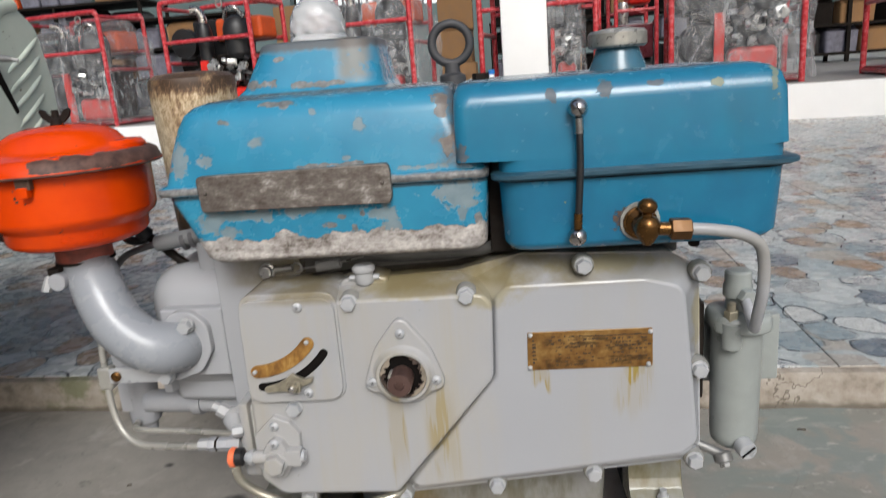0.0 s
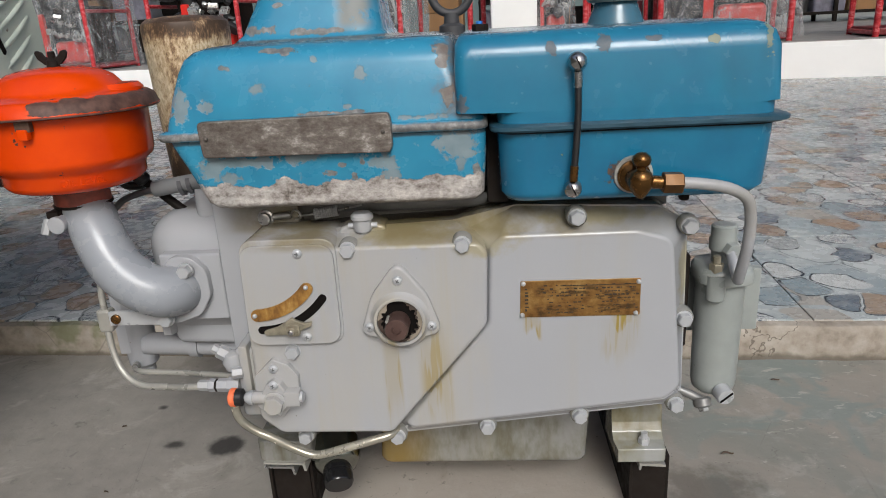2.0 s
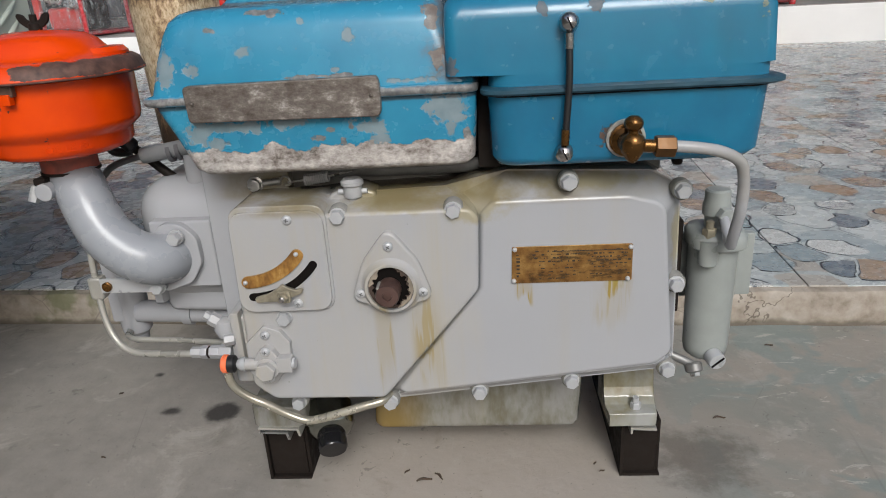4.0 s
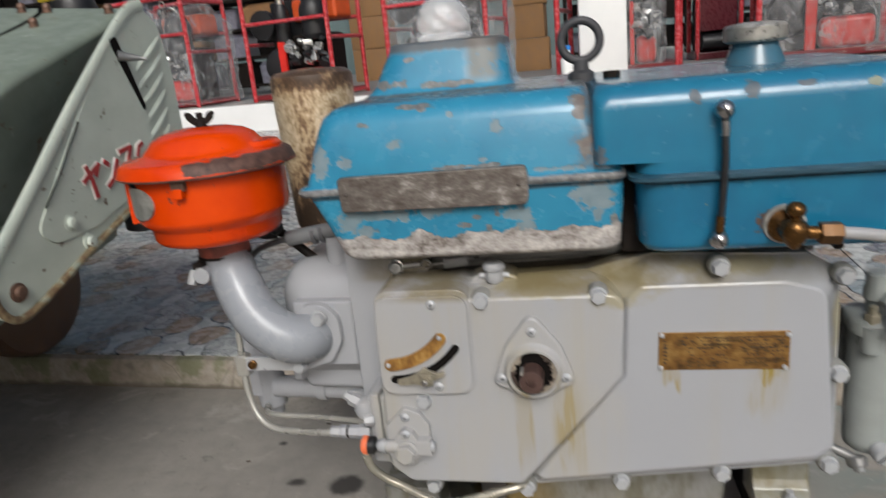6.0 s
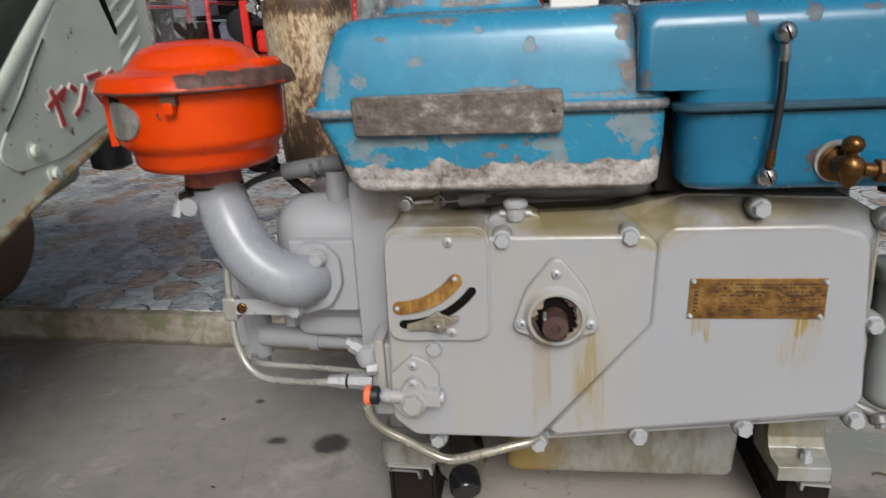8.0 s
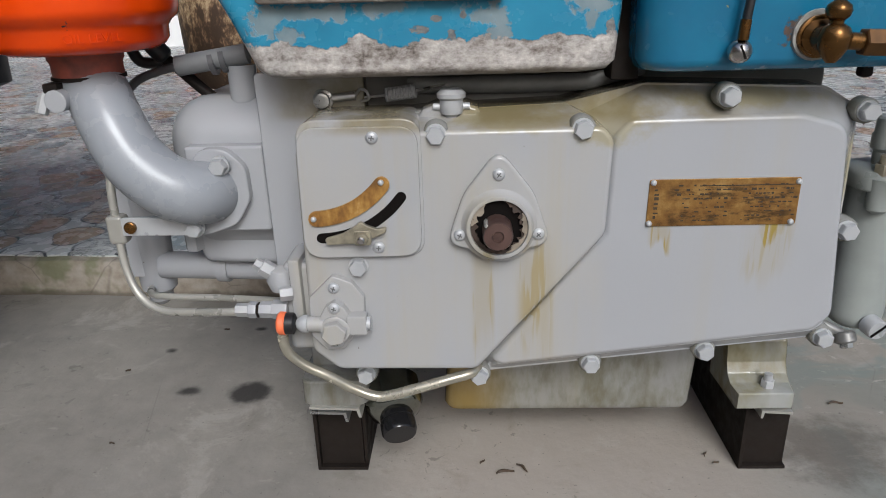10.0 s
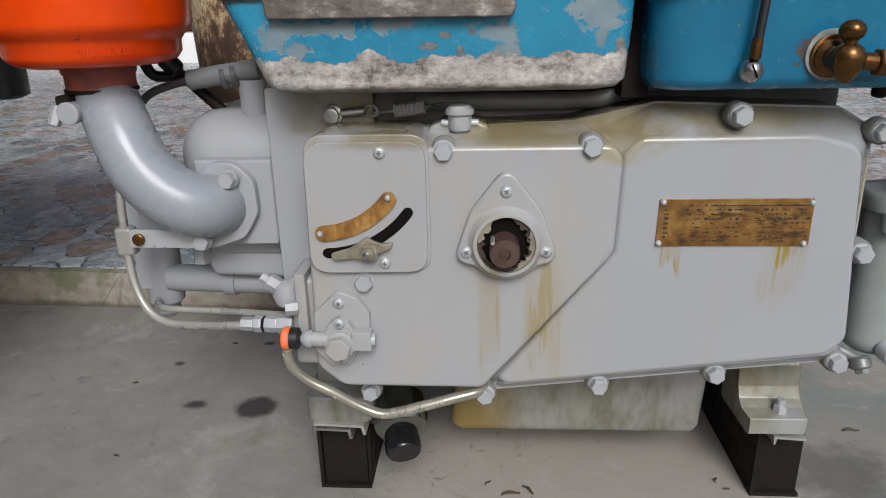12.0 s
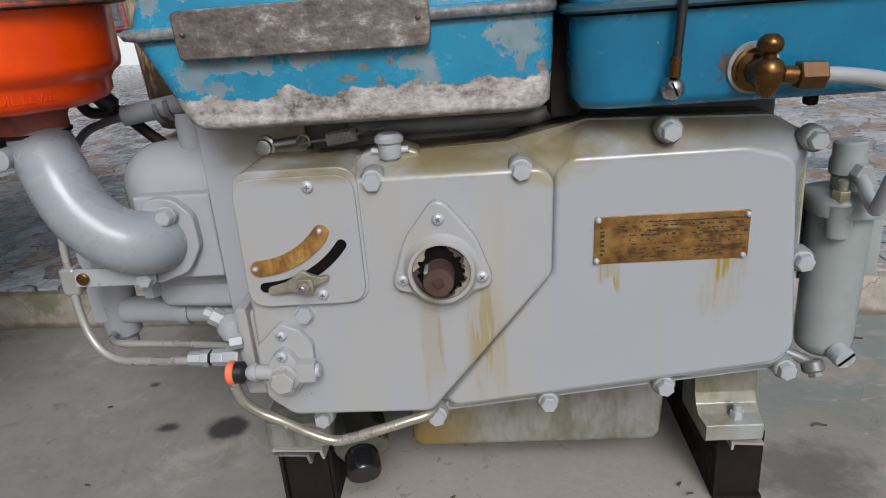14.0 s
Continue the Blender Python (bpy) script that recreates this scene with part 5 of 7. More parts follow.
# fuel filter
M_FILTER = plain("greenish_grey_paint", (0.265, 0.285, 0.272), 0.34, 0, 0.18, 35)
M_DULL = plain("dull_dark_steel", (0.20, 0.20, 0.195), 0.4, 0.5)
FX, FY = 0.2325, 0.066
fil = part("fuel_filter", lathe([(0.010, 0.174), (0.0190, 0.176), (0.0245, 0.181), (0.0262, 0.190), (0.0280, 0.326)], Matrix.Translation((FX, FY, 0)), 36), M_FILTER, engine, "greenish grey cylindrical fuel filter")
part("filter_head", loft([(0.322, FX - 0.0305, FX + 0.0310, FY - 0.035, FY + 0.031, 0.026), (0.324, FX - 0.0320, FX + 0.0325, FY - 0.0365, FY + 0.032, 0.027), (0.3345, FX - 0.0320, FX + 0.0325, FY - 0.0365, FY + 0.032, 0.027), (0.3405, FX - 0.028, FX + 0.029, FY - 0.032, FY + 0.029, 0.023), (0.3435, FX - 0.018, FX + 0.019, FY - 0.022, FY + 0.02, 0.015)], 6), M_FILTER, fil)
part("head_nut", hex_prism(0.014, 0.336, 0.348, Matrix.Translation((FX - 0.014, FY - 0.025, 0))), M_LEVER, fil)
part("head_stud", lathe([(0.0045, 0.345), (0.0045, 0.356), (0.003, 0.357)], Matrix.Translation((FX - 0.014, FY - 0.025, 0)), 12), M_LEVER, fil)
part("head_lug", lathe([(0.006, 0.302), (0.0105, 0.306), (0.0115, 0.335)], Matrix.Translation((FX - 0.014, FY - 0.027, 0)), 16), M_FILTER, fil)
part("head_union", lathe([(0.012, 0.340), (0.0125, 0.356), (0.0155, 0.359), (0.0155, 0.371), (0.0140, 0.373), (0.0140, 0.386), (0.012, 0.388), (0.0, 0.388)], Matrix.Translation((FX - 0.002, FY - 0.006, 0)), 18), M_FILTER, fil)
part("union_nut", hex_prism(0.017, 0.0, 0.010, pointing((FX + 0.001, FY - 0.019, 0.362), (0.25, -1, -0.1))), M_FILTER, fil)
part("drain_screw", lathe([(0.0105, 0), (0.0105, 0.012), (0.0095, 0.014)], pointing((FX + 0.002, FY - 0.026, 0.186), (0.15, -1, -0.1)), 22), M_SCREW, fil)
part("screw_slot", block(-0.0092, 0.0092, -0.0006, 0.0006, -0.001, 0.001, 0, m=pointing((FX + 0.0042, FY - 0.0404, 0.1845), (0.15, -1, -0.1)) @ Matrix.Rotation(radians(40), 4, "Z") @ Matrix.Rotation(radians(90), 4, "X")), M_HOLE, fil)
part("filter_bracket", block(0.187, 0.2905, 0.092, 0.104, 0.240, 0.322, 0.003), M_FILTER, engine)
part("side_recess", block(0.180, 0.196, 0.06, 0.30, 0.235, 0.352, 0.003), M_SKID, engine)
part("banjo_ring", lathe([(0.0085, -0.006), (0.0105, -0.004), (0.0105, 0.004), (0.0085, 0.006)], pointing((0.2135, 0.040, 0.171), (0.15, -0.5, -1)), 22), M_DULL, engine)
part("banjo_bolt", hex_prism(0.011, 0.004, 0.011, pointing((0.2135, 0.040, 0.171), (0.15, -0.5, -1))), M_STEEL, engine)
part("banjo_pipe", tube([(0.212, 0.043, 0.173), (0.203, 0.044, 0.178), (0.188, 0.048, 0.184)], 0.0055, 12), M_DULL, engine)
part("tank_tab", block(0.165, 0.175, 0.008, 0.020, 0.430, 0.4405, 0.003), M_SKID, engine)

# feed pump on the front cover
fp = [(-0.2840, 0.2710), (-0.2670, 0.2640), (-0.2565, 0.249), (-0.2575, 0.2265), (-0.2785, 0.1965), (-0.2955, 0.1960), (-0.3085, 0.212), (-0.3070, 0.249)]
part("pump_plate", slab(fp[::-1], -0.0200, -0.0115, 0.005, 0.0012), M_GREY, engine)
part("pump_body", slab([(-0.2825, 0.2490), (-0.275, 0.2445), (-0.2645, 0.2265), (-0.2745, 0.2105), (-0.282, 0.2055), (-0.2905, 0.2115), (-0.301, 0.2265), (-0.2915, 0.2435)][::-1], -0.0300, -0.019, 0.004, 0.0015), M_GREY, engine)
part("pump_cap", lathe([(0.0135, 0), (0.0135, 0.003), (0.012, 0.004)], about_y(-0.2830, -0.0295, 0.2225), 26), M_GREY, engine)
part("cap_hexagon", hex_prism(0.0200, 0.0, 0.0095, about_y(-0.2830, -0.0325, 0.2225) @ Matrix.Rotation(radians(12), 4, "Z")), M_GREY, engine)
part("pump_arm", block(-0.272, -0.2540, -0.0325, -0.019, 0.2170, 0.2360, 0.002), M_GREY, engine)
part("arm_plug", lathe([(0.0062, 0), (0.0062, 0.004)], pointing((-0.2550, -0.026, 0.2265), (1, 0, 0)), 14), M_SCREW, engine)
part("pump_barrel", tube([(-0.292, -0.0265, 0.2262), (-0.3085, -0.0265, 0.2268)], 0.0070, 18, curve=False), M_GREY, engine)
part("barrel_cone", lathe([(0.0085, 0), (0.0080, 0.005), (0.0045, 0.010), (0.0025, 0.011), (0.0025, 0.018)], pointing((-0.3085, -0.0265, 0.2268), (-1, 0, 0.03)), 18), M_SCREW, engine)
knob = part("primer_knob", lathe([(0.006, 0), (0.0100, 0.002), (0.0100, 0.009), (0.008, 0.010)], pointing((-0.3195, -0.0265, 0.2273), (-1, 0, 0.03)), 22), M_BLACK, engine, "black hand primer knob with orange end")
part("knob_end", lathe([(0.0085, 0.008), (0.0108, 0.010), (0.0108, 0.0145), (0.009, 0.0165), (0.0, 0.017)], pointing((-0.3195, -0.0265, 0.2273), (-1, 0, 0.03)), 22), M_KNOB, knob)
for x, y, z in ((-0.2835, -0.0200, 0.2595), (-0.2825, -0.0300, 0.2440), (-0.2815, -0.030, 0.2100)):
    add_screw(x, y, z, engine)

# fuel injection pump fittings and pipes
part("pump_housing", block(-0.335, -0.300, 0.0, 0.06, 0.185, 0.275, 0.006, seg=3), M_GREY, engine)
part("pump_flange", block(-0.327, -0.316, -0.008, 0.03, 0.212, 0.282, 0.003), M_GREY, engine)
part("banjo_ball", lathe([(0.004, -0.013), (0.010, -0.010), (0.0135, 0.0), (0.010, 0.010), (0.004, 0.013)], Matrix.Translation((-0.338, 0.005, 0.258)), 20), M_GREY, engine)
part("banjo_bolt", hex_prism(0.014, 0, 0.012, pointing((-0.345, 0.005, 0.265), (-0.8, -0.1, 0.6))), M_NUT, engine)
part("banjo_tip", hex_prism(0.0095, 0.012, 0.019, pointing((-0.345, 0.005, 0.265), (-0.8, -0.1, 0.6))), M_NUT, engine)
part("flange_nut", hex_prism(0.012, 0, 0.012, pointing((-0.325, -0.006, 0.249), (-1, -0.3, 0))), M_NUT, engine)
ip = [(-0.336, 0.0, 0.2290), (-0.360, 0.0, 0.2280), (-0.388, 0.0, 0.2270), (-0.432, 0.012, 0.2212), (-0.4665, 0.020, 0.2205), (-0.4885, 0.028, 0.233), (-0.5005, 0.035, 0.260), (-0.5035, 0.040, 0.300), (-0.5035, 0.045, 0.346), (-0.500, 0.060, 0.375), (-0.49, 0.09, 0.39)]
part("injection_pipe", tube(ip, 0.0040, 12), M_BRASSPIPE, engine, "thin steel injection pipe, yellowed by oil")
for x0, x1, a, mt in ((-0.333, -0.3480, 0.0160, M_GREY), (-0.3480, -0.3600, 0.0140, M_GREY), (-0.3600, -0.3628, 0.0130, M_SKID), (-0.3628, -0.3708, 0.0140, M_GREY), (-0.3708, -0.3830, 0.0115, M_NUT)):
    part("pipe_nut", hex_prism(a, 0, abs(x1 - x0), pointing((x0, 0.0, 0.2287), (-1, 0, 0.03))), mt, engine)
part("leak_pipe", tube([(-0.335, 0.025, 0.2245), (-0.3503, 0.03, 0.2240), (-0.4178, 0.05, 0.2187), (-0.4869, 0.06, 0.2174), (-0.505, 0.085, 0.2145), (-0.5115, 0.10, 0.205)], 0.0036, 10), M_BRASSPIPE, engine)
clip_o = part("pipe_clip", slab([(-0.5105, 0.3105), (-0.4749, 0.3115), (-0.4200, 0.3085), (-0.4200, 0.2925), (-0.4749, 0.2930), (-0.5105, 0.2930)], 0.0345, 0.038, 0.003, 0.0008), M_SCREW, engine, "flat steel pipe clip")
part("clip_band", block(-0.5120, -0.4945, 0.0335, 0.0500, 0.2840, 0.3130, 0.004, seg=3), M_BRASSPIPE, clip_o)
part("clip_screw", lathe([(0.006, 0), (0.006, 0.003), (0.004, 0.0045)], about_y(-0.4870, 0.0345, 0.302), 14), M_BRASS, clip_o)
part("clip_spacer", block(-0.432, -0.418, 0.037, 0.058, 0.293, 0.308, 0.002), M_GREY, clip_o)
shared_part("bolt", bolt, about_y(-0.4235, 0.0345, 0.3005), engine)
part("bracket_post", block(-0.532, -0.515, 0.098, 0.106, 0.222, 0.345, 0.003), M_GREY, engine)
part("stud_nut", hex_prism(0.017, 0, 0.02, Matrix.Translation((-0.446, 0.078, 0.262))), M_GREY, engine)
part("injector_nut", lathe([(0.009, 0.308), (0.012, 0.311), (0.012, 0.318), (0.007, 0.322)], Matrix.Translation((-0.492, 0.10, 0.003)), 14), M_BRASS, engine)

# lubricating pipe under the cover
lp = [(-0.334, -0.012, 0.226), (-0.3372, -0.014, 0.206), (-0.3335, -0.014, 0.190), (-0.3195, -0.013, 0.1755), (-0.299, -0.012, 0.1635), (-0.278, -0.010, 0.1488), (-0.2545, -0.010, 0.1385), (-0.2355, -0.010, 0.1405), (-0.2083, -0.009, 0.1478), (-0.1814, -0.006, 0.1545), (-0.160, 0.0, 0.158), (-0.1525, 0.012, 0.160)]
part("oil_pipe", tube(lp, 0.0052, 14), M_OILPIPE, engine, "bent steel oil pipe with yellow oil film")

# parts under the tank: breather, cable, spring
part("breather_cap", lathe([(0.006, 0.400), (0.006, 0.405), (0.0095, 0.407), (0.0105, 0.413), (0.0100, 0.419), (0.0125, 0.421), (0.0125, 0.4245), (0.009, 0.428), (0.0, 0.4285)], Matrix.Translation((-0.174, 0.020, 0)), 24), M_NUT, engine)
for s in (-1, 1):
    part("breather_stud", lathe([(0.003, 0), (0.003, 0.006)], pointing((-0.174 + s * 0.010, 0.020, 0.413), (s, 0, 0)), 10), M_SCREW, engine)
part("breather_dome", slab([(-0.207, 0.398), (-0.200, 0.410), (-0.186, 0.4155), (-0.166, 0.4165), (-0.150, 0.411), (-0.146, 0.398)], 0.020, 0.055, 0.006, 0.004), M_GREY, engine)
part("lever_bracket", block(-0.293, -0.276, 0.055, 0.06, 0.395, 0.420, 0.002), M_GREY, engine)
part("lever_pin", lathe([(0.0095, 0), (0.0095, 0.003), (0.007, 0.004), (0.007, 0.010), (0.004, 0.011)], about_y(-0.2925, 0.054, 0.4165), 18), M_STEEL, engine)
part("rod_end", tube([(-0.283, 0.05, 0.418), (-0.262, 0.05, 0.420)], 0.004, 10, curve=False), M_STEEL, engine)
part("hook", tube([(-0.262, 0.05, 0.420), (-0.257, 0.046, 0.426), (-0.251, 0.045, 0.424), (-0.25, 0.046, 0.417), (-0.257, 0.049, 0.415)], 0.0013, 8), M_STEEL, engine)
coil = [(-0.2345 + 0.028 * i / 96, 0.05 + 0.0055 * math.cos(i * math.pi / 4), 0.4195 + 0.0035 * i / 96 + 0.0055 * math.sin(i * math.pi / 4)) for i in range(97)]
part("spring", tube(coil, 0.0013, 6, 1, curve=False), M_NUT, engine, "small grey coil spring")
part("spring_wire", tube([(-0.254, 0.05, 0.418), (-0.2345, 0.05, 0.4195)], 0.0012, 8, curve=False), M_STEEL, engine)
part("spring_wire", tube([(-0.2065, 0.05, 0.423), (-0.180, 0.055, 0.427)], 0.0012, 8, curve=False), M_STEEL, engine)
part("control_rod", tube([(-0.19, 0.075, 0.428), (-0.10, 0.07, 0.428), (-0.04, 0.065, 0.436), (0.01, 0.06, 0.444)], 0.0045, 10), M_SKID, engine)

# decompression lever, cable and head fittings
part("head_pipe", lathe([(0.014, 0.41), (0.014, 0.445)], Matrix.Translation((-0.3815, 0.105, 0)), 18), M_GREY, engine)
part("cable_joint", tube([(-0.372, 0.10, 0.4555), (-0.442, 0.098, 0.4455)], 0.0098, 16, curve=False), plain("dull_grey_hose", (0.16, 0.165, 0.17), 0.5), engine)
for x, z in ((-0.393, 0.450), (-0.404, 0.448)):
    part("joint_ring", tube([(x, 0.099, z), (x - 0.005, 0.0985, z - 0.0008)], 0.0115, 16, curve=False), M_CABLE, engine)
part("cable", tube([(-0.440, 0.098, 0.4455), (-0.462, 0.098, 0.441), (-0.487, 0.10, 0.4315), (-0.515, 0.115, 0.41)], 0.0042, 12), M_CABLE, engine, "dark grey throttle cable")
dl = part("decompression_lever", tube([(-0.415, 0.12, 0.408), (-0.432, 0.118, 0.424), (-0.452, 0.115, 0.445), (-0.466, 0.113, 0.456)], 0.0058, 12), M_SKID, engine)
part("lever_grip", lathe([(0.0065, 0), (0.0095, 0.003), (0.0095, 0.018), (0.006, 0.021)], pointing((-0.458, 0.112, 0.452), (-0.5, -0.3, 0.75)), 16), M_BLACK, dl)
part("lever_fork", tube([(-0.462, 0.112, 0.448), (-0.482, 0.108, 0.450), (-0.490, 0.105, 0.466)], 0.0055, 10), M_BLACK, dl)

# lifting eye
eye_b = lathe([(0.015, 0.606), (0.0145, 0.616), (0.009, 0.619), (0.008, 0.630)], Matrix.Translation((-0.070, 0.125, 0)), 20)
eye = part("lifting_eye", eye_b, M_EYE, engine, "dark forged lifting eye bolt")
bm = bmesh.new()
rr = [[tuple(Vector((-0.070 + (0.0215 + 0.0048 * math.cos(2 * math.pi * j / 12)) * math.cos(2 * math.pi * i / 40), 0.125 + 0.0048 * math.sin(2 * math.pi * j / 12), 0.6510 + (0.0215 + 0.0048 * math.cos(2 * math.pi * j / 12)) * math.sin(2 * math.pi * i / 40)))) for j in range(12)] for i in range(40)]
part("ring", ring_skin(bm, rr, closed=True), M_EYE, eye)
part("nut", hex_prism(0.016, 0.6085, 0.6165, Matrix.Translation((-0.038, 0.10, 0))), M_SKID, engine)

# oil pan, mounts and skids
part("oil_pan", loft([(0.0560, -0.178, 0.070, 0.092, 0.286, 0.012), (0.0570, -0.184, 0.077, 0.087, 0.29, 0.012), (0.0600, -0.1885, 0.0815, 0.0835, 0.294, 0.013), (0.066, -0.1918, 0.0843, 0.082, 0.296, 0.014), (0.16, -0.184, 0.090, 0.082, 0.296, 0.014)], 5), M_GREY, engine, "grey oil pan yellowed by oil")
for cx, w, lift in ((-0.3055, 0.070, 0.008), (0.1435, 0.063, 0.0)):
    left = cx < 0
    z0, z1 = (0.0965, 0.127) if left else (0.0905, 0.1095)
    if left:
        mount = part("mount_foot", loft([(z0, cx - w / 2 + 0.002, cx + w / 2 - 0.002, 0.036, 0.11, 0.012), (z0 + 0.0025, cx - w / 2, cx + w / 2, 0.034, 0.11, 0.013), (z1 - 0.0015, cx - w / 2, cx + w / 2, 0.034, 0.11, 0.013), (z1, cx - w / 2 + 0.0015, cx + w / 2 - 0.0015, 0.0355, 0.11, 0.012)], 5), M_GREY, engine)
    else:
        foot_o = [(0.110, 0.172), (0.094, 0.172), (0.079, 0.162), (0.0705, 0.150), (0.0680, 0.139), (0.0665, 0.128), (0.061, 0.117), (0.052, 0.1110), (0.034, 0.1092), (0.034, z0), (0.110, z0)]
        foot_bm = side_slab(foot_o, cx + w / 2, cx - w / 2, [0.001, 0.006, 0.008, 0.008, 0.006, 0.006, 0.006, 0.006, 0.002, 0.002, 0.001], 0.003)
        for v in foot_bm.verts:
            e = max(0.0, 0.046 - v.co.y) / 0.012
            v.co.x = cx + (v.co.x - cx) * (1 - 0.10 * e * e)
        mount = part("mount_foot", foot_bm, M_OILY, engine, "cast mount foot wet with old oil")
    if not left:
        part("mount_nut", hex_prism(0.012, 0.109, 0.118, Matrix.Translation((cx + 0.005, 0.047, 0))), M_SCREW, mount)
        part("mount_stud", lathe([(0.0042, 0.116), (0.0042, 0.125)], Matrix.Translation((cx + 0.005, 0.047, 0)), 12), M_SCREW, mount)
    else:
        part("mount_web", slab([(-0.335, 0.170), (-0.28, 0.165), (-0.28, 0.124), (-0.335, 0.124)], 0.07, 0.14, 0.006, 0.004), M_GREY, engine)
for x0, x1 in ((-0.3365, -0.2795), (0.1335, 0.1850)):
    h_ = 0.091 if x0 < 0 else 0.0855
    skid = part("skid", block(x0, x0 + 0.004, 0.052, 0.36, 0.0, h_, 0.0006), M_SKID, engine, "black steel channel skid")
    part("flange", block(x0 + 0.004, x1 + (0.006 if x0 < 0 else -0.010), 0.052, 0.36, h_ - 0.0038, h_, 0.0006), M_SKID, skid)
    part("flange", block(x0 + 0.004, x1, 0.052, 0.36, 0.0, 0.004, 0.0006), M_SKID, skid)
    part("web", block(x1 - 0.004, x1, 0.060, 0.36, 0.004, h_ - 0.004, 0.0006), M_SKID, skid)
    part("end_plate", block(x0 + 0.0045, x1 - 0.0045, 0.058, 0.062, 0.0045, h_ - 0.0045, 0.0006), M_SKID, skid)
    if x0 < 0:
        part("shim", slab([(x0 + 0.004, 0.0990), (x1, 0.0970), (x1 + 0.002, 0.086), (x1 - 0.001, 0.086), (x1 - 0.003, 0.0945), (x0 + 0.004, 0.0965)], 0.030, 0.09), M_BRASSPIPE, skid, "bent steel shim strip")
        part("shim", slab([(x0 + 0.005, 0.0945), (x1 - 0.014, 0.0930), (x1 - 0.012, 0.082), (x1 - 0.015, 0.082), (x1 - 0.017, 0.0908), (x0 + 0.005, 0.0920)], 0.028, 0.09), M_STEEL, skid, "bent steel shim strip")
    else:
        part("shim", slab([(x0 + 0.008, 0.0885), (x0 + 0.040, 0.0865), (x0 + 0.040, 0.0835), (x0 + 0.011, 0.0855), (x0 + 0.010, 0.079), (x0 + 0.008, 0.079)], 0.034, 0.09), M_BRASSPIPE, skid, "bent steel shim strip")
# drain filter with black cap
dm = pointing((-0.252, 0.083, 0.093), (0.23, -0.88, -0.42))
drain = part("oil_filter", lathe([(0.032, 0.0), (0.032, 0.026), (0.027, 0.036), (0.017, 0.042)], dm, 30), M_STRAINER, engine, "bright plated oil strainer housing")
part("strainer_cap", lathe([(0.0165, 0.038), (0.0185, 0.040), (0.0185, 0.047), (0.0175, 0.048), (0.0192, 0.049), (0.0192, 0.060), (0.0172, 0.064), (0.0, 0.064)], dm, 30), M_GLOSS, drain, "glossy black screw cap")

# water bottle standing in the hopper
BT = Matrix.Translation((-0.231, 0.170, 0))
bottle_skin = lathe(smooth_line([(0.028, 0.6145), (0.0325, 0.618), (0.0330, 0.645), (0.0312, 0.652), (0.0338, 0.660), (0.0338, 0.671), (0.0318, 0.6745), (0.0332, 0.679), (0.0325, 0.688), (0.0295, 0.7000), (0.0250, 0.708), (0.0180, 0.7150), (0.0150, 0.7210), (0.0152, 0.7245), (0.0165, 0.7255), (0.0165, 0.7275), (0.0145, 0.7285), (0.0145, 0.733)], 4), BT, 48)
for v in bottle_skin.verts:
    a = math.atan2(v.co.y - 0.170, v.co.x + 0.231)
    dent = 1 + (0.055 * noise.noise((math.cos(a) * 3, math.sin(a) * 3, v.co.z * 60)) + 0.030 * math.sin(9 * a + v.co.z * 320)) * max(0.0, min(1.0, (0.716 - v.co.z) / 0.012))
    v.co.x, v.co.y = -0.231 + (v.co.x + 0.231) * dent, 0.170 + (v.co.y - 0.170) * dent
bw = new("water_bottle", to_mesh("water_bottle", bottle_skin, M_BOTTLE, 80))
tagged(bw, "crumpled clear water bottle with blue cap in the engine hopper", "bottle")
cp = new("cap", to_mesh("cap", lathe([(0.0172, 0.729), (0.0176, 0.731), (0.0176, 0.749), (0.016, 0.7515), (0.0, 0.752)], BT, 30), M_BLUECAP))
cp.parent = bw
cp["label"] = "ribbed blue screw cap"


# ---- green farm machine beside the engine ----
machine = thing("farm_machine", (-1.05, 0.2, TILE_Z), "sage green sheet-metal farm machine with red lettering", "machine")


panel_o = [(-0.008, 0.436), (0.004, 0.384), (0.028, 0.368), (0.075, 0.376), (0.30, 0.455), (0.51, 0.55), (0.510, 0.665), (0.492, 0.750), (0.450, 0.779), (0.394, 0.757), (0.23, 0.626)]
panel = part("side_panel", side_slab(panel_o, -0.800, -0.812, [0.03, 0.04, 0.04, 0.03, 0.01, 0.02, 0.01, 0.03, 0.025, 0.03, 0.01], 0.006), M_LITGREEN, machine, "green pressed side panel, coloured paler as if lit, with rusty lower edge")
rim = [(-0.003, 0.437), (0.10, 0.521), (0.232, 0.634), (0.394, 0.760), (0.450, 0.780)]
rim_bm = tube([(0.0, y, z) for y, z in rim], 0.0105, 14, 6)
for v in rim_bm.verts:
    v.co.x = -0.8015 + v.co.x * 0.5
part("panel_rim", rim_bm, M_LITGREEN, panel)
part("lower_rim", tube([(-0.797, y, z) for y, z in ((-0.004, 0.425), (0.004, 0.392), (0.026, 0.373), (0.07, 0.379), (0.18, 0.417), (0.32, 0.464), (0.47, 0.535))], 0.0055, 10, 6), M_EDGE, panel, "rust along the lower edge")
inner = [(0.095, 0.470), (0.125, 0.446), (0.215, 0.448), (0.33, 0.478), (0.40, 0.51), (0.405, 0.60), (0.365, 0.735), (0.335, 0.728), (0.222, 0.608)]
part("raised_field", side_slab(inner, -0.7975, -0.801, 0.03, 0.002), M_LITGREEN, panel)
part("crack", tube([(-0.7955, 0.222, 0.606), (-0.7955, 0.19, 0.573), (-0.7955, 0.16, 0.54), (-0.7955, 0.118, 0.50)], 0.0013, 6), M_HOLE, panel)
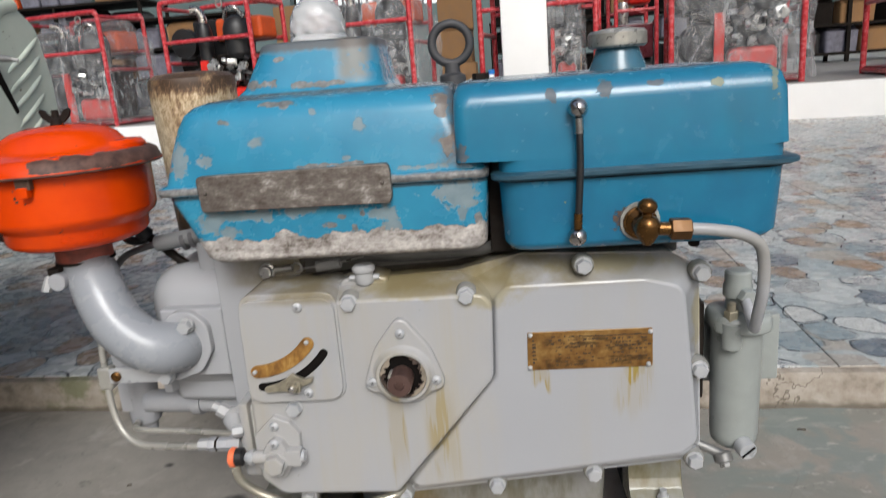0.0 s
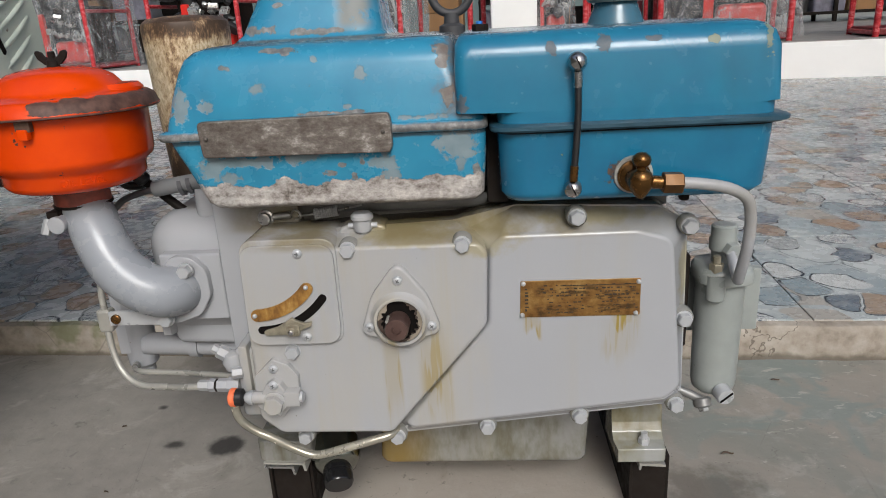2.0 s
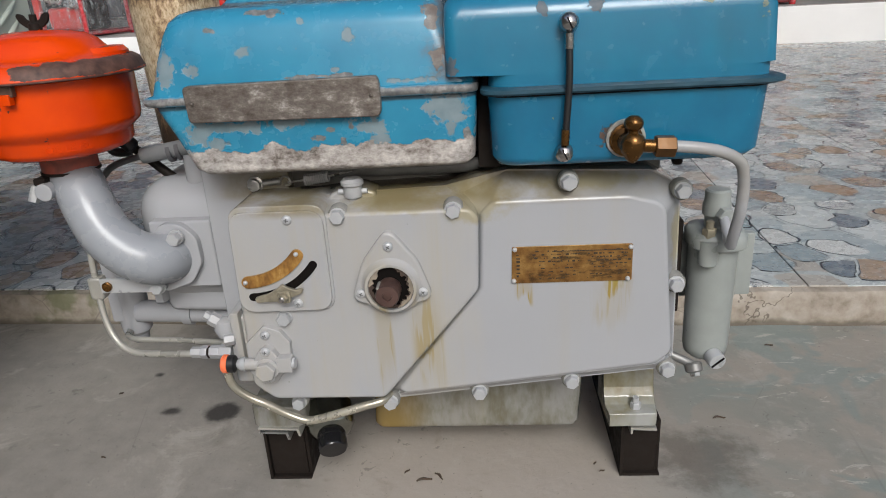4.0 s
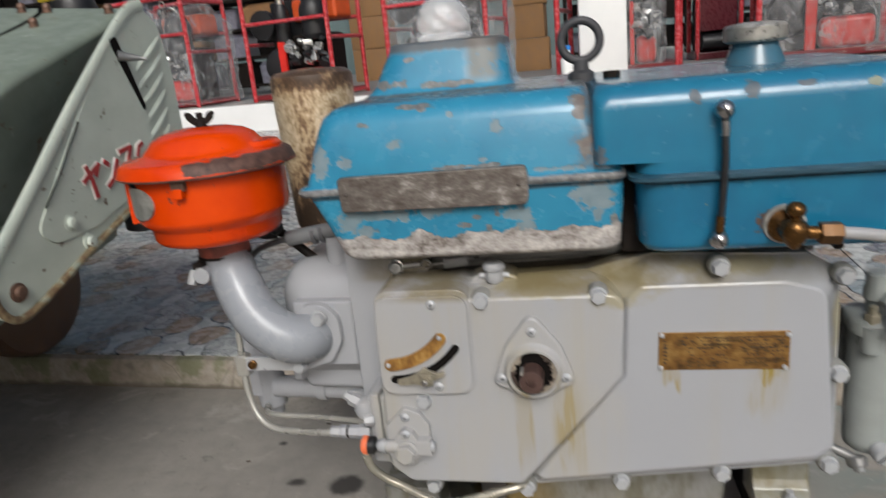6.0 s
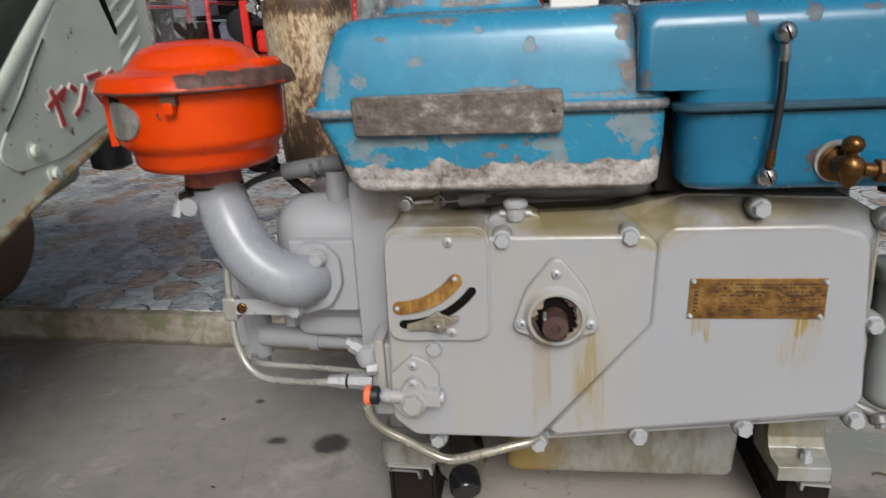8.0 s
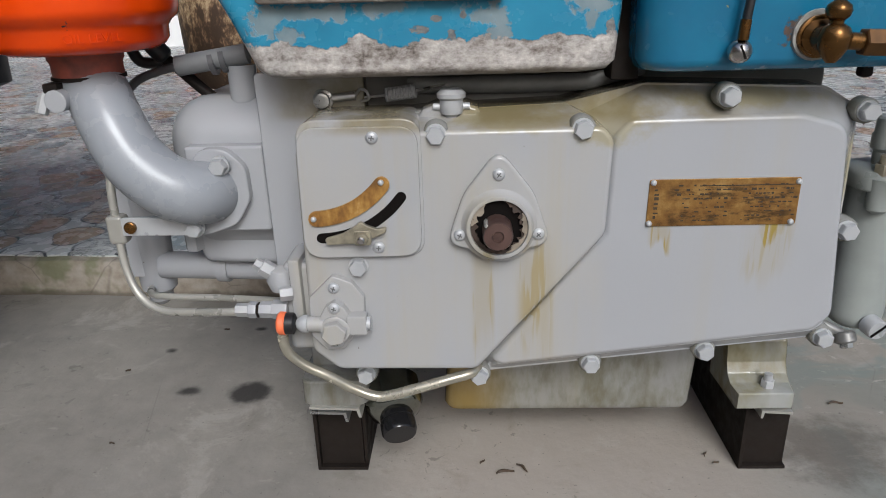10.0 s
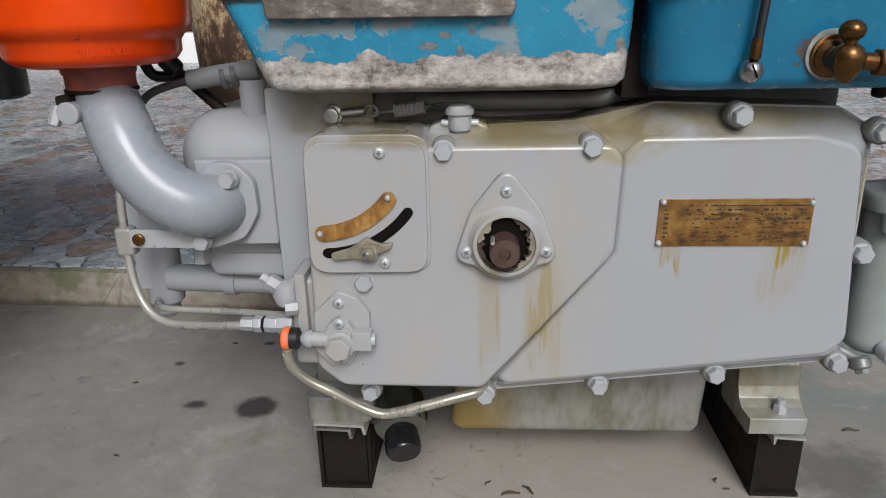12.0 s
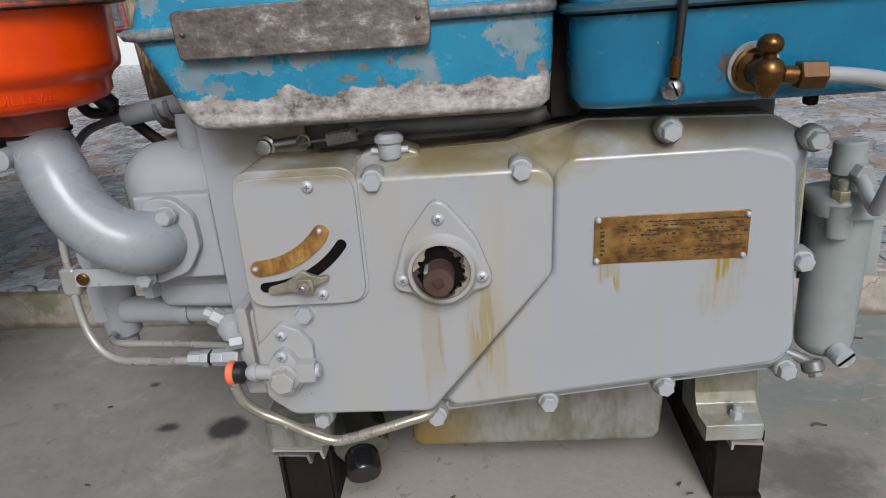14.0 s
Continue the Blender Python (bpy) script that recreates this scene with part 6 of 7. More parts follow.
part("slot", side_slab([(0.336, 0.722), (0.355, 0.728), (0.399, 0.613), (0.394, 0.606)], -0.7955, -0.798, 0.005), M_HOLE, panel)
lv = part("latch_lever", tube([(-0.797, 0.352, 0.698), (-0.785, 0.362, 0.694), (-0.770, 0.372, 0.691)], 0.006, 12, radii=(0.009, 0.004)), M_DULL, panel)
part("lever_tip", tube([(-0.772, 0.371, 0.691), (-0.762, 0.376, 0.689)], 0.0032, 8, curve=False), M_DULL, lv)
rib = to_mesh("rib", tube([(-0.8005, -0.012, -0.010), (-0.7985, 0.0, 0.0), (-0.7975, 0.025, 0.014), (-0.7975, 0.05, 0.030), (-0.8005, 0.075, 0.046)], 0.0045, 10), M_LITGREEN)
for i in range(6):
    shared_part("rib", rib, Matrix.Translation((-0.0028, 0.412 - 0.004 * i, 0.682 - 0.031 * i)), panel)
for y, z, mt in ((0.039, 0.406, M_RUSTNUT), (0.160, 0.468, M_LITGREEN), (0.190, 0.432, M_LITGREEN)):
    part("panel_bolt", lathe([(0.013, 0), (0.013, 0.003), (0.009, 0.004), (0.008, 0.009), (0.0, 0.010)], pointing((-0.8, y, z), (1, 0, 0)), 18), mt, panel)


def stroke(pts, w, x=-0.7935):
    """One painted stroke on the side panel."""
    bm = bmesh.new()
    for i_, ((y0, z0), (y1, z1)) in enumerate(zip(pts, pts[1:])):
        d = Vector((y1 - y0, z1 - z0)).normalized()
        s = Vector((-d.y, d.x)) * w / 2
        e = d * w * 0.3
        q = [(y0 - e.x + s.x, z0 - e.y + s.y), (y1 + e.x + s.x, z1 + e.y + s.y), (y1 + e.x - s.x, z1 + e.y - s.y), (y0 - e.x - s.x, z0 - e.y - s.y)]
        ring_skin(bm, [[(xx, y, z) for y, z in q] for xx in (x + 0.0004 * i_, x - 0.003)])
    return bm


MARKS = [[(0.205, 0.520), (0.243, 0.545), (0.233, 0.527)], [(0.215, 0.545), (0.222, 0.520), (0.226, 0.487)], [(0.258, 0.548), (0.266, 0.541)], [(0.257, 0.500), (0.272, 0.512), (0.289, 0.545)],
         [(0.300, 0.560), (0.330, 0.566), (0.318, 0.540)], [(0.310, 0.533), (0.322, 0.515)], [(0.345, 0.545), (0.352, 0.562), (0.362, 0.568)]]
for n_, s in enumerate(MARKS):
    s = [(y, 0.516 + (y - 0.22) * 0.22 + (z - 0.516 - (y - 0.22) * 0.3) * 0.8) for y, z in s]
    part("mark_edge", stroke(s, 0.0105, -0.7955 + 0.00012 * n_), M_LETTERRIM, panel)
    part("mark", stroke(s, 0.0070, -0.7942 + 0.00012 * n_), M_REDPAINT, panel, "dark red brush mark")

# hood behind the panel
hood_o = [(-0.50, 0.27), (-0.49, 0.345), (0.150, 0.672), (0.175, 0.682), (0.475, 0.781), (0.50, 0.782), (0.50, 0.36), (0.20, 0.308), (-0.10, 0.295)]
hood_bm = side_slab(hood_o, -0.835, -1.75, [0.01, 0.01, 0.02, 0.01, 0.015, 0.012, 0.02, 0.02, 0.02], 0.016)
def hood_top(y):
    return min(0.782, 0.682 + (y - 0.175) * (0.33 if y > 0.175 else 0.55))


def hood_z(x, y):
    return hood_top(y) + max(0.0, min(1.0, (y + 0.2) / 0.7)) * 0.109 * max(0.0, -0.86 - x)


for v in hood_bm.verts:
    x, y, z = v.co
    if x > -1.2:
        v.co.x -= min(0.38 * max(0.0, hood_top(y) - 0.015 - z), 0.14)
    v.co.z += hood_z(x, y) - hood_top(y)
part("hood", hood_bm, M_GREEN, machine, "dull green sloping sheet hood with dust and scratches")
SEAM = [(-1.010, 0.470), (-0.989, 0.434), (-0.982, 0.366), (-0.988, 0.301), (-0.998, 0.24), (-1.005, 0.200), (-1.010, 0.182)]
part("hood_seam", tube([(x, y, hood_z(x, y) + 0.0022) for x, y in SEAM], 0.0036, 8, 4), M_HOLE, machine)
strip_bm = tube([(x, 0.160, hood_z(x, 0.160) + 0.001) for x in (-0.862, -1.0, -1.2, -1.5, -1.74)], 0.012, 12, 3)
for v in strip_bm.verts:
    z0 = hood_z(v.co.x, 0.160) + 0.001
    v.co.z = z0 + (v.co.z - z0) * 0.35 + (v.co.y - 0.160) * 0.45
part("hood_strip", strip_bm, M_GREEN, machine)
part("handle_slot", tube([(-0.965, 0.172, hood_z(-0.965, 0.172) + 0.001), (-1.12, 0.172, hood_z(-1.12, 0.172) + 0.001)], 0.003, 8, curve=False), M_RUSTNUT, machine)
nutm = to_mesh("cap_nut", lathe([(0.0095, 0), (0.0095, 0.0015), (0.0070, 0.002), (0.0070, 0.009), (0.0075, 0.010), (0.0062, 0.015), (0.004, 0.0175), (0.0, 0.018)], n=14), M_RUSTNUT)
for x, y in ((-0.955, 0.377), (-0.885, 0.190), (-0.862, 0.450), (-1.035, 0.455), (-0.985, 0.455), (-0.955, 0.04)):
    shared_part("cap_nut", nutm, Matrix.Translation((x, y, hood_z(x, y) - 0.001)), machine)
part("hood_dome", lathe([(0.045, -0.05), (0.045, 0.004), (0.040, 0.022), (0.025, 0.032), (0.0, 0.036)], Matrix.Translation((-1.052, 0.62, 0.80)), 30), M_BLACK, machine)
part("back_box", block(-1.72, -0.93, 0.50, 0.66, 0.44, 0.782, 0.01), M_SKID, machine)
part("panel_stay", block(-1.0, -0.812, 0.40, 0.43, 0.60, 0.63, 0.004), M_GREEN, machine)
part("panel_stay", block(-1.10, -0.812, 0.13, 0.16, 0.45, 0.475, 0.004), M_GREEN, machine)
part("grab_handle", tube([(-1.60, 0.58, 0.79), (-1.45, 0.60, 0.868), (-1.285, 0.62, 0.888)], 0.0150, 16, 5), M_BRIGHT, machine)
part("grab_stay", block(-1.72, -1.52, 0.52, 0.62, 0.77, 0.85, 0.03), M_GREEN, machine)
wheel = part("wheel", lathe([(0.03, -0.04), (0.11, -0.04), (0.142, -0.034), (0.15, -0.02), (0.15, 0.02), (0.142, 0.034), (0.11, 0.04), (0.03, 0.04)], pointing((-1.33, 0.60, TILE_Z + 0.15), (1, 0, 0)), 40), M_BROWNWHEEL, machine, "rusty brown support roller")
for x in (-1.50, -1.70):
    part("leg", block(x - 0.02, x + 0.02, 0.44, 0.49, TILE_Z, 0.47, 0.006), M_GREEN, machine)
part("wheel_leg", block(-1.40, -1.375, 0.57, 0.63, TILE_Z + 0.15, 0.50, 0.004), M_GREEN, machine)
part("rubber_stop", lathe([(0.02, 0), (0.032, 0.005), (0.034, 0.07), (0.028, 0.08)], Matrix.Translation((-0.855, 0.41, 0.395)), 18), M_BLACK, machine)
part("stop_arm", block(-0.88, -0.84, 0.40, 0.43, 0.44, 0.56, 0.004), M_SKID, machine)


# ---- show hall stock ----
def pump_set(at, turn, w, d, h, label, wrapped, seed, cx=0.0, cw=None):
    """A machine in a red tube frame on the white step; cx and cw place its load."""
    rnd = random.Random(seed)
    cw = cw or w
    ob = thing("machine_in_frame", (0, 0, 0), label, "machine", "framed machines on the hall step")
    r = 0.024
    for y in (-d / 2, d / 2):
        part("hoop", tube([(-w / 2, y, 0), (-w / 2, y, h * 0.5), (-w / 2, y, h - 0.09), (-w / 2 + 0.025, y, h - 0.02), (-w / 2 + 0.1, y, h), (w / 2 - 0.1, y, h), (w / 2 - 0.025, y, h - 0.02), (w / 2, y, h - 0.09), (w / 2, y, h * 0.5), (w / 2, y, 0)], r, 12, 4), M_RED, ob)
        part("crossbar", tube([(-w / 2, y, h * 0.67), (w / 2, y, h * 0.67)], r * 0.8, 10, curve=False), M_RED, ob)
    for x in (-w / 2, w / 2):
        for z in (0.03, h * 0.5, h - 0.05):
            part("side_bar", tube([(x, -d / 2, z), (x, d / 2, z)], r * 0.8, 10, curve=False), M_RED, ob)
    part("base_tray", block(-w / 2, w / 2, -d / 2, d / 2, 0.012, 0.065, 0.01), plain("dark_red_tray_%d" % seed, (0.16, 0.010, 0.013), 0.4), ob)
    part("engine_body", block(cx - cw * 0.34, cx + cw * 0.38, -0.10, 0.2, 0.065, h * 0.55, 0.04), M_SKID, ob)
    part("fan_housing", lathe([(cw * 0.17, 0), (cw * 0.18, 0.02), (cw * 0.16, 0.08), (0.06, 0.10)], pointing((cx - cw * 0.26, -0.09, h * 0.30), (0, -1, 0)), 26), M_BLACK, ob)
    part("radiator", block(cx - cw * 0.40, cx + cw * 0.05, 0.02, 0.10, h * 0.5, h * 0.86, 0.02), M_BLACK, ob)
    part("pump_body", block(cx - cw * 0.05, cx + cw * 0.34, -0.24, -0.08, 0.065, h * 0.26, 0.05, seg=3), M_REDPLASTIC, ob)
    for i in range(26):
        s = rnd.uniform(0.025, 0.06)
        m = Matrix.Translation((cx + cw * rnd.uniform(-0.08, 0.40), -0.20 - rnd.random() * 0.08, h * rnd.uniform(0.28, 0.50))) @ Matrix.Rotation(rnd.uniform(0, 6), 4, "X") @ Matrix.Rotation(rnd.uniform(0, 6), 4, "Z")
        part("alloy_casting", block(-s, s * rnd.uniform(0.4, 1), -s, s * rnd.uniform(0.3, 1), -s * 0.6, s * rnd.uniform(0.3, 1), s * 0.25, None, m), M_SILVERJUNK if i % 3 else M_BLACK, ob)
    part("upright", block(cx - cw * 0.16, cx - cw * 0.08, -d * 0.42, -d * 0.36, 0.06, h * 0.50, 0.006), M_REDPLASTIC, ob)
    for x, r1, z0, z1 in ((-0.12, 0.072, 0.44, 0.83), (0.27, 0.135, 0.50, 0.85)):
        r1 *= cw / w
        part("air_filter", lathe([(r1 * 0.7, h * z0), (r1, h * (z0 + 0.04)), (r1, h * (z1 - 0.17)), (r1 * 1.06, h * (z1 - 0.165)), (r1 * 1.06, h * (z1 - 0.10)), (r1 * 0.8, h * (z1 - 0.03)), (r1 * 0.4, h * z1)], Matrix.Translation((cx + cw * x, -d * 0.28, 0)), 24), M_BLACK, ob)
    part("tank", block(cx - cw * 0.08, cx + cw * 0.46, -0.06, d * 0.40, h * 0.66, h * 0.85, 0.04, seg=3), M_ORANGEBOX, ob)
    part("exhaust_pipe", tube([(cx - cw * 0.12, -d * 0.28, h * 0.80), (cx - cw * 0.12, -d * 0.28, h * 0.86), (cx - cw * 0.15, -d * 0.30, h * 0.915), (cx - cw * 0.22, -d * 0.34, h * 0.93)], 0.042, 16), M_CHROME, ob, "bright chrome exhaust elbow")
    part("chrome_bracket", tube([(cx + cw * 0.16, -d * 0.34, h * 0.83), (cx + cw * 0.22, -d * 0.40, h * 0.90), (cx + cw * 0.32, -d * 0.40, h * 0.905), (cx + cw * 0.38, -d * 0.34, h * 0.83)], 0.022, 12), M_CHROME, ob)
    part("flywheel_guard", lathe([(0.02, 0), (cw * 0.13, 0.01), (cw * 0.15, 0.04), (cw * 0.15, 0.12)], pointing((cx - cw * 0.36, -0.10, h * 0.66), (0, -1, 0)), 24), M_BLACK, ob)
    part("lifting_ring", tube([(cx + cw * 0.06 + 0.035 * math.cos(a), -d * 0.2, h * 0.965 + 0.035 * math.sin(a)) for a in np.linspace(0, 6.28, 14)], 0.008, 8, 2), M_BRASSPIPE, ob)
    if wrapped:
        bm = bmesh.new()
        nz = 26

        def at_(u, v):
            a = 2 * math.pi * u
            q = 0.95 + 0.07 * noise.noise((math.cos(a) * 2 + seed, math.sin(a) * 2, v * 4)) + 0.035 * noise.noise((math.cos(a) * 8, math.sin(a) * 8 + seed, v * 9))
            s = 1 - 0.35 * max(0, v - 0.75) / 0.25
            sx = max(-1, min(1, 1.7 * math.cos(a)))
            sy = max(-1, min(1, 1.7 * math.sin(a)))
            return (cx + sx * cw * (0.52 if sx < 0 or cw < w else 0.60) * q * s, sy * d * 0.53 * q * s, 0.03 + v * h * 0.93)

        part("plastic_wrap", ring_skin(bm, [[at_(i / 56, j / nz) for i in range(56)] for j in range(nz + 1)], False, False), M_FILM, ob, "creased clear plastic wrapping", 80)
    ob.matrix_basis = Matrix.Translation(at) @ Matrix.Rotation(radians(turn), 4, "Z")
    return ob


def on_step(x, back):
    return (x, plinth_y(x) + back, DECK_Z)


SETS = [(-4.40, -12, True, 0, None), (-2.73, -12, False, 0, None), (-1.18, -11, True, 0, None), (0.39, -10, True, 0.17, 0.40), (1.92, -10, True, 0, None), (3.46, -11, True, 0.15, 0.6), (4.98, -11, True, 0, None)]
for i, (x, turn, wrapped, cx, cw) in enumerate(SETS):
    pump_set(on_step(x, 0.57), turn, 0.97, 0.66, 1.14, "red tube-framed machine " + ("wrapped in creased clear plastic" if wrapped else "with black air filters and chrome pipe"), wrapped, i + 3, cx, cw)


def stock_rack(x0, x1, y0, y1, top, shelves, label, seed):
    """Open steel shelving with dark bundles lying on its shelves."""
    ob = thing("stock_rack", (0, 0, 0), label, "rack")
    r_ = random.Random(seed)
    n = max(2, int(round((x1 - x0) / 1.5)) + 1)
    for x in np.linspace(x0 + 0.03, x1 - 0.03, n):
        for y in (y0 + 0.03, y1 - 0.03):
            part("upright", block(x - 0.025, x + 0.025, y - 0.025, y + 0.025, DECK_Z, top - 0.03, 0.004), M_SKID, ob)
    for z in np.linspace(DECK_Z + 0.12, top - 0.02, shelves):
        part("shelf", block(x0, x1, y0, y1, z - 0.02, z + 0.02, 0.004), M_SKID, ob)
    for z in np.linspace(DECK_Z + 0.12, top - 0.02, shelves)[:-1]:
        x = x0 + 0.08
        while x < x1 - 0.5:
            w_ = r_.uniform(0.25, 0.55)
            h_ = r_.uniform(0.24, 0.36)
            b_ = new("stock_package", to_mesh("stock_package", loft([(0, -w_ * 0.48, w_ * 0.48, -0.26, 0.26, 0.04), (h_ * 0.8, -w_ / 2, w_ / 2, -0.28, 0.28, 0.05), (h_, -w_ * 0.42, w_ * 0.42, -0.2, 0.2, 0.05)], 4), r_.choice((M_HOLE, M_BLACK, M_LILAC, M_CARD, M_SKID))))
            b_.matrix_basis = pose(x + w_ / 2, (y0 + y1) / 2, z + 0.02, 0, 0, r_.uniform(-5, 5))
            tagged(b_, "wrapped stock package on a shelf of the dark rack", "package", "packages on the stock racks")
            x += w_ + r_.uniform(0.03, 0.25)
    return ob


panel_set = thing("machine_in_frame", (0, 0, 0), "red tube-framed machine with a dark maroon front panel", "machine", "framed machines on the hall step")
for x in (1.20, 1.60):
    for y in (6.70, 7.20):
        part("post", tube([(x, y, DECK_Z), (x, y, DECK_Z + 1.14)], 0.022, 12, curve=False), M_RED, panel_set)
    for z in (0.60, 1.14):
        part("side_bar", tube([(x, 6.70, DECK_Z + z), (x, 7.20, DECK_Z + z)], 0.018, 10, curve=False), M_RED, panel_set)
for z in (0.74, 1.14):
    for y in (6.70, 7.20):
        part("crossbar", tube([(1.20, y, DECK_Z + z), (1.60, y, DECK_Z + z)], 0.018, 10, curve=False), M_RED, panel_set)
part("base_tray", block(1.18, 1.62, 6.68, 7.22, DECK_Z, DECK_Z + 0.07, 0.01), M_MAROON, panel_set)
part("front_panel", block(1.21, 1.58, 6.74, 6.80, DECK_Z + 0.27, DECK_Z + 0.61, 0.012), M_MAROON, panel_set, "dark maroon enamelled panel")
part("engine_body", block(1.22, 1.58, 6.84, 7.16, DECK_Z + 0.07, DECK_Z + 0.60, 0.04), M_SKID, panel_set)
part("roller", lathe([(0.0, 0), (0.075, 0.004), (0.08, 0.02), (0.08, 0.30), (0.0, 0.31)], pointing((1.25, 6.78, DECK_Z + 0.165), (1, 0, 0)), 24), M_BLACK, panel_set)
part("canister", lathe([(0.05, 0.62), (0.055, 0.63), (0.055, 0.80), (0.045, 0.83), (0.0, 0.84)], Matrix.Translation((1.30, 6.86, DECK_Z)), 22), M_SILVERJUNK, panel_set, "bright alloy canister")
part("tank", block(1.34, 1.58, 6.80, 7.10, DECK_Z + 0.80, DECK_Z + 1.02, 0.05, seg=3), M_REDPLASTIC, panel_set)


def carton(x, y, z, w, d, h, turn, seed):
    ob = new("carton", to_mesh("carton", block(-w / 2, w / 2, -d / 2, d / 2, 0, h, 0.008), M_CARD))
    ob.matrix_basis = pose(x, y, z, 0, 0, turn)
    tagged(ob, "brown cardboard carton in a stack on the hall floor", "box", "stacked cartons")
    return ob


stock_rack(-5.55, -3.4, 8.6, 9.2, 1.62, 4, "dark steel stock rack behind the framed machines", 33)
for j in range(3):
    carton(-0.50 + random.uniform(-0.03, 0.03), 8.2, DECK_Z + j * 0.385, 0.42, 0.42, 0.38, random.uniform(-5, 5), j)
for i, x in enumerate((-3.02,)):
    for j in range(3):
        carton(x, 10.2, DECK_Z + j * 0.475, 0.62, 0.5, 0.47, random.uniform(-4, 4), i)


def bin_(x, y, w, h, mat, label):
    ob = new("storage_crate", to_mesh("storage_crate", loft([(0, -w * 0.45, w * 0.45, -0.25, 0.25, 0.04), (h, -w / 2, w / 2, -0.3, 0.3, 0.05)], 4), mat))
    ob.matrix_basis = pose(x, y, 2.16)
    tagged(ob, label, "crate", "crates on the stock rack")


stock_rack(-11.6, -5.7, 10.6, 11.6, 2.16, 5, "long dark steel stock rack along the hall side", 31)
for x, w, h, mt, lb in ((-9.10, 0.25, 0.37, M_YELLOW, "yellow plastic crate"), (-8.85, 0.25, 0.39, M_YELLOW, "yellow plastic crate"), (-8.56, 0.31, 0.40, M_REDPLASTIC, "red plastic crate"),
                        (-8.26, 0.26, 0.39, M_GREENBOX, "green plastic crate"), (-7.99, 0.27, 0.38, M_ORANGEBOX, "orange plastic crate")):
    bin_(x, 11.0, w, h, mt, lb + " on the stock rack")
for x, w, h in ((-7.66, 0.34, 0.44), (-7.32, 0.32, 0.46), (-7.01, 0.28, 0.38)):
    bin_(x, 11.0, w, h, M_LILAC, "plastic-wrapped grey stock bundle on the rack")
for i in range(7):
    bin_(-11.3 + i * 0.31, 11.0, 0.31, 0.22 + 0.10 * ((i * 5) % 3), M_HOLE if i % 3 else M_LILAC, "dark stock bundle on the rack")
carton(-6.3, 11.0, 2.16, 0.52, 0.4, 0.20, 4, 1)
for x, z in ((-7.95, 3.42), (-9.45, 3.72)):
    solid("notice", block(x, x + 0.33, 16.97, 17.0, z, z + 0.14, 0.002), M_WHITE, "small white notice on the far wall", "sign")
stock_rack(-0.1, 6.5, 9.6, 10.3, 1.25, 3, "long dark steel stock rack in the back of the hall", 32)
rnd = random.Random(21)
x = 0.0
while x < 6.2:
    w = rnd.uniform(0.25, 0.6)
    mt, lb = rnd.choice(((M_HOLE, "black"), (M_CARD, "brown"), (M_LILAC, "grey"), (M_HOLE, "black"), (M_REDPLASTIC, "red"), (M_SKID, "black")))
    ob = new("stock_box", to_mesh("stock_box", block(-w / 2, w / 2, -0.25, 0.25, 0, rnd.uniform(0.3, 0.9), 0.02), mt))
    ob.matrix_basis = pose(x + w / 2, 9.95, 1.25, 0, 0, rnd.uniform(-6, 6))
    tagged(ob, lb + " stock box standing on the dark back rack", "box", "boxes on the back rack")
    x += w + rnd.uniform(0.02, 0.2)
ws = new("white_bottle", to_mesh("white_bottle", lathe([(0.07, 0), (0.075, 0.02), (0.075, 0.2), (0.03, 0.27), (0.03, 0.3)], n=20), M_WHITE))
ws.matrix_basis = pose(-0.07, plinth_y(-0.07) + 0.12, DECK_Z) @ Matrix.Scale(0.8, 4)
tagged(ws, "white plastic bottle with blue cap on the step", "bottle")
wc = new("cap", to_mesh("cap", lathe([(0.035, 0.295), (0.035, 0.34), (0.0, 0.342)], n=16), M_BLUECAP))
wc.parent = ws

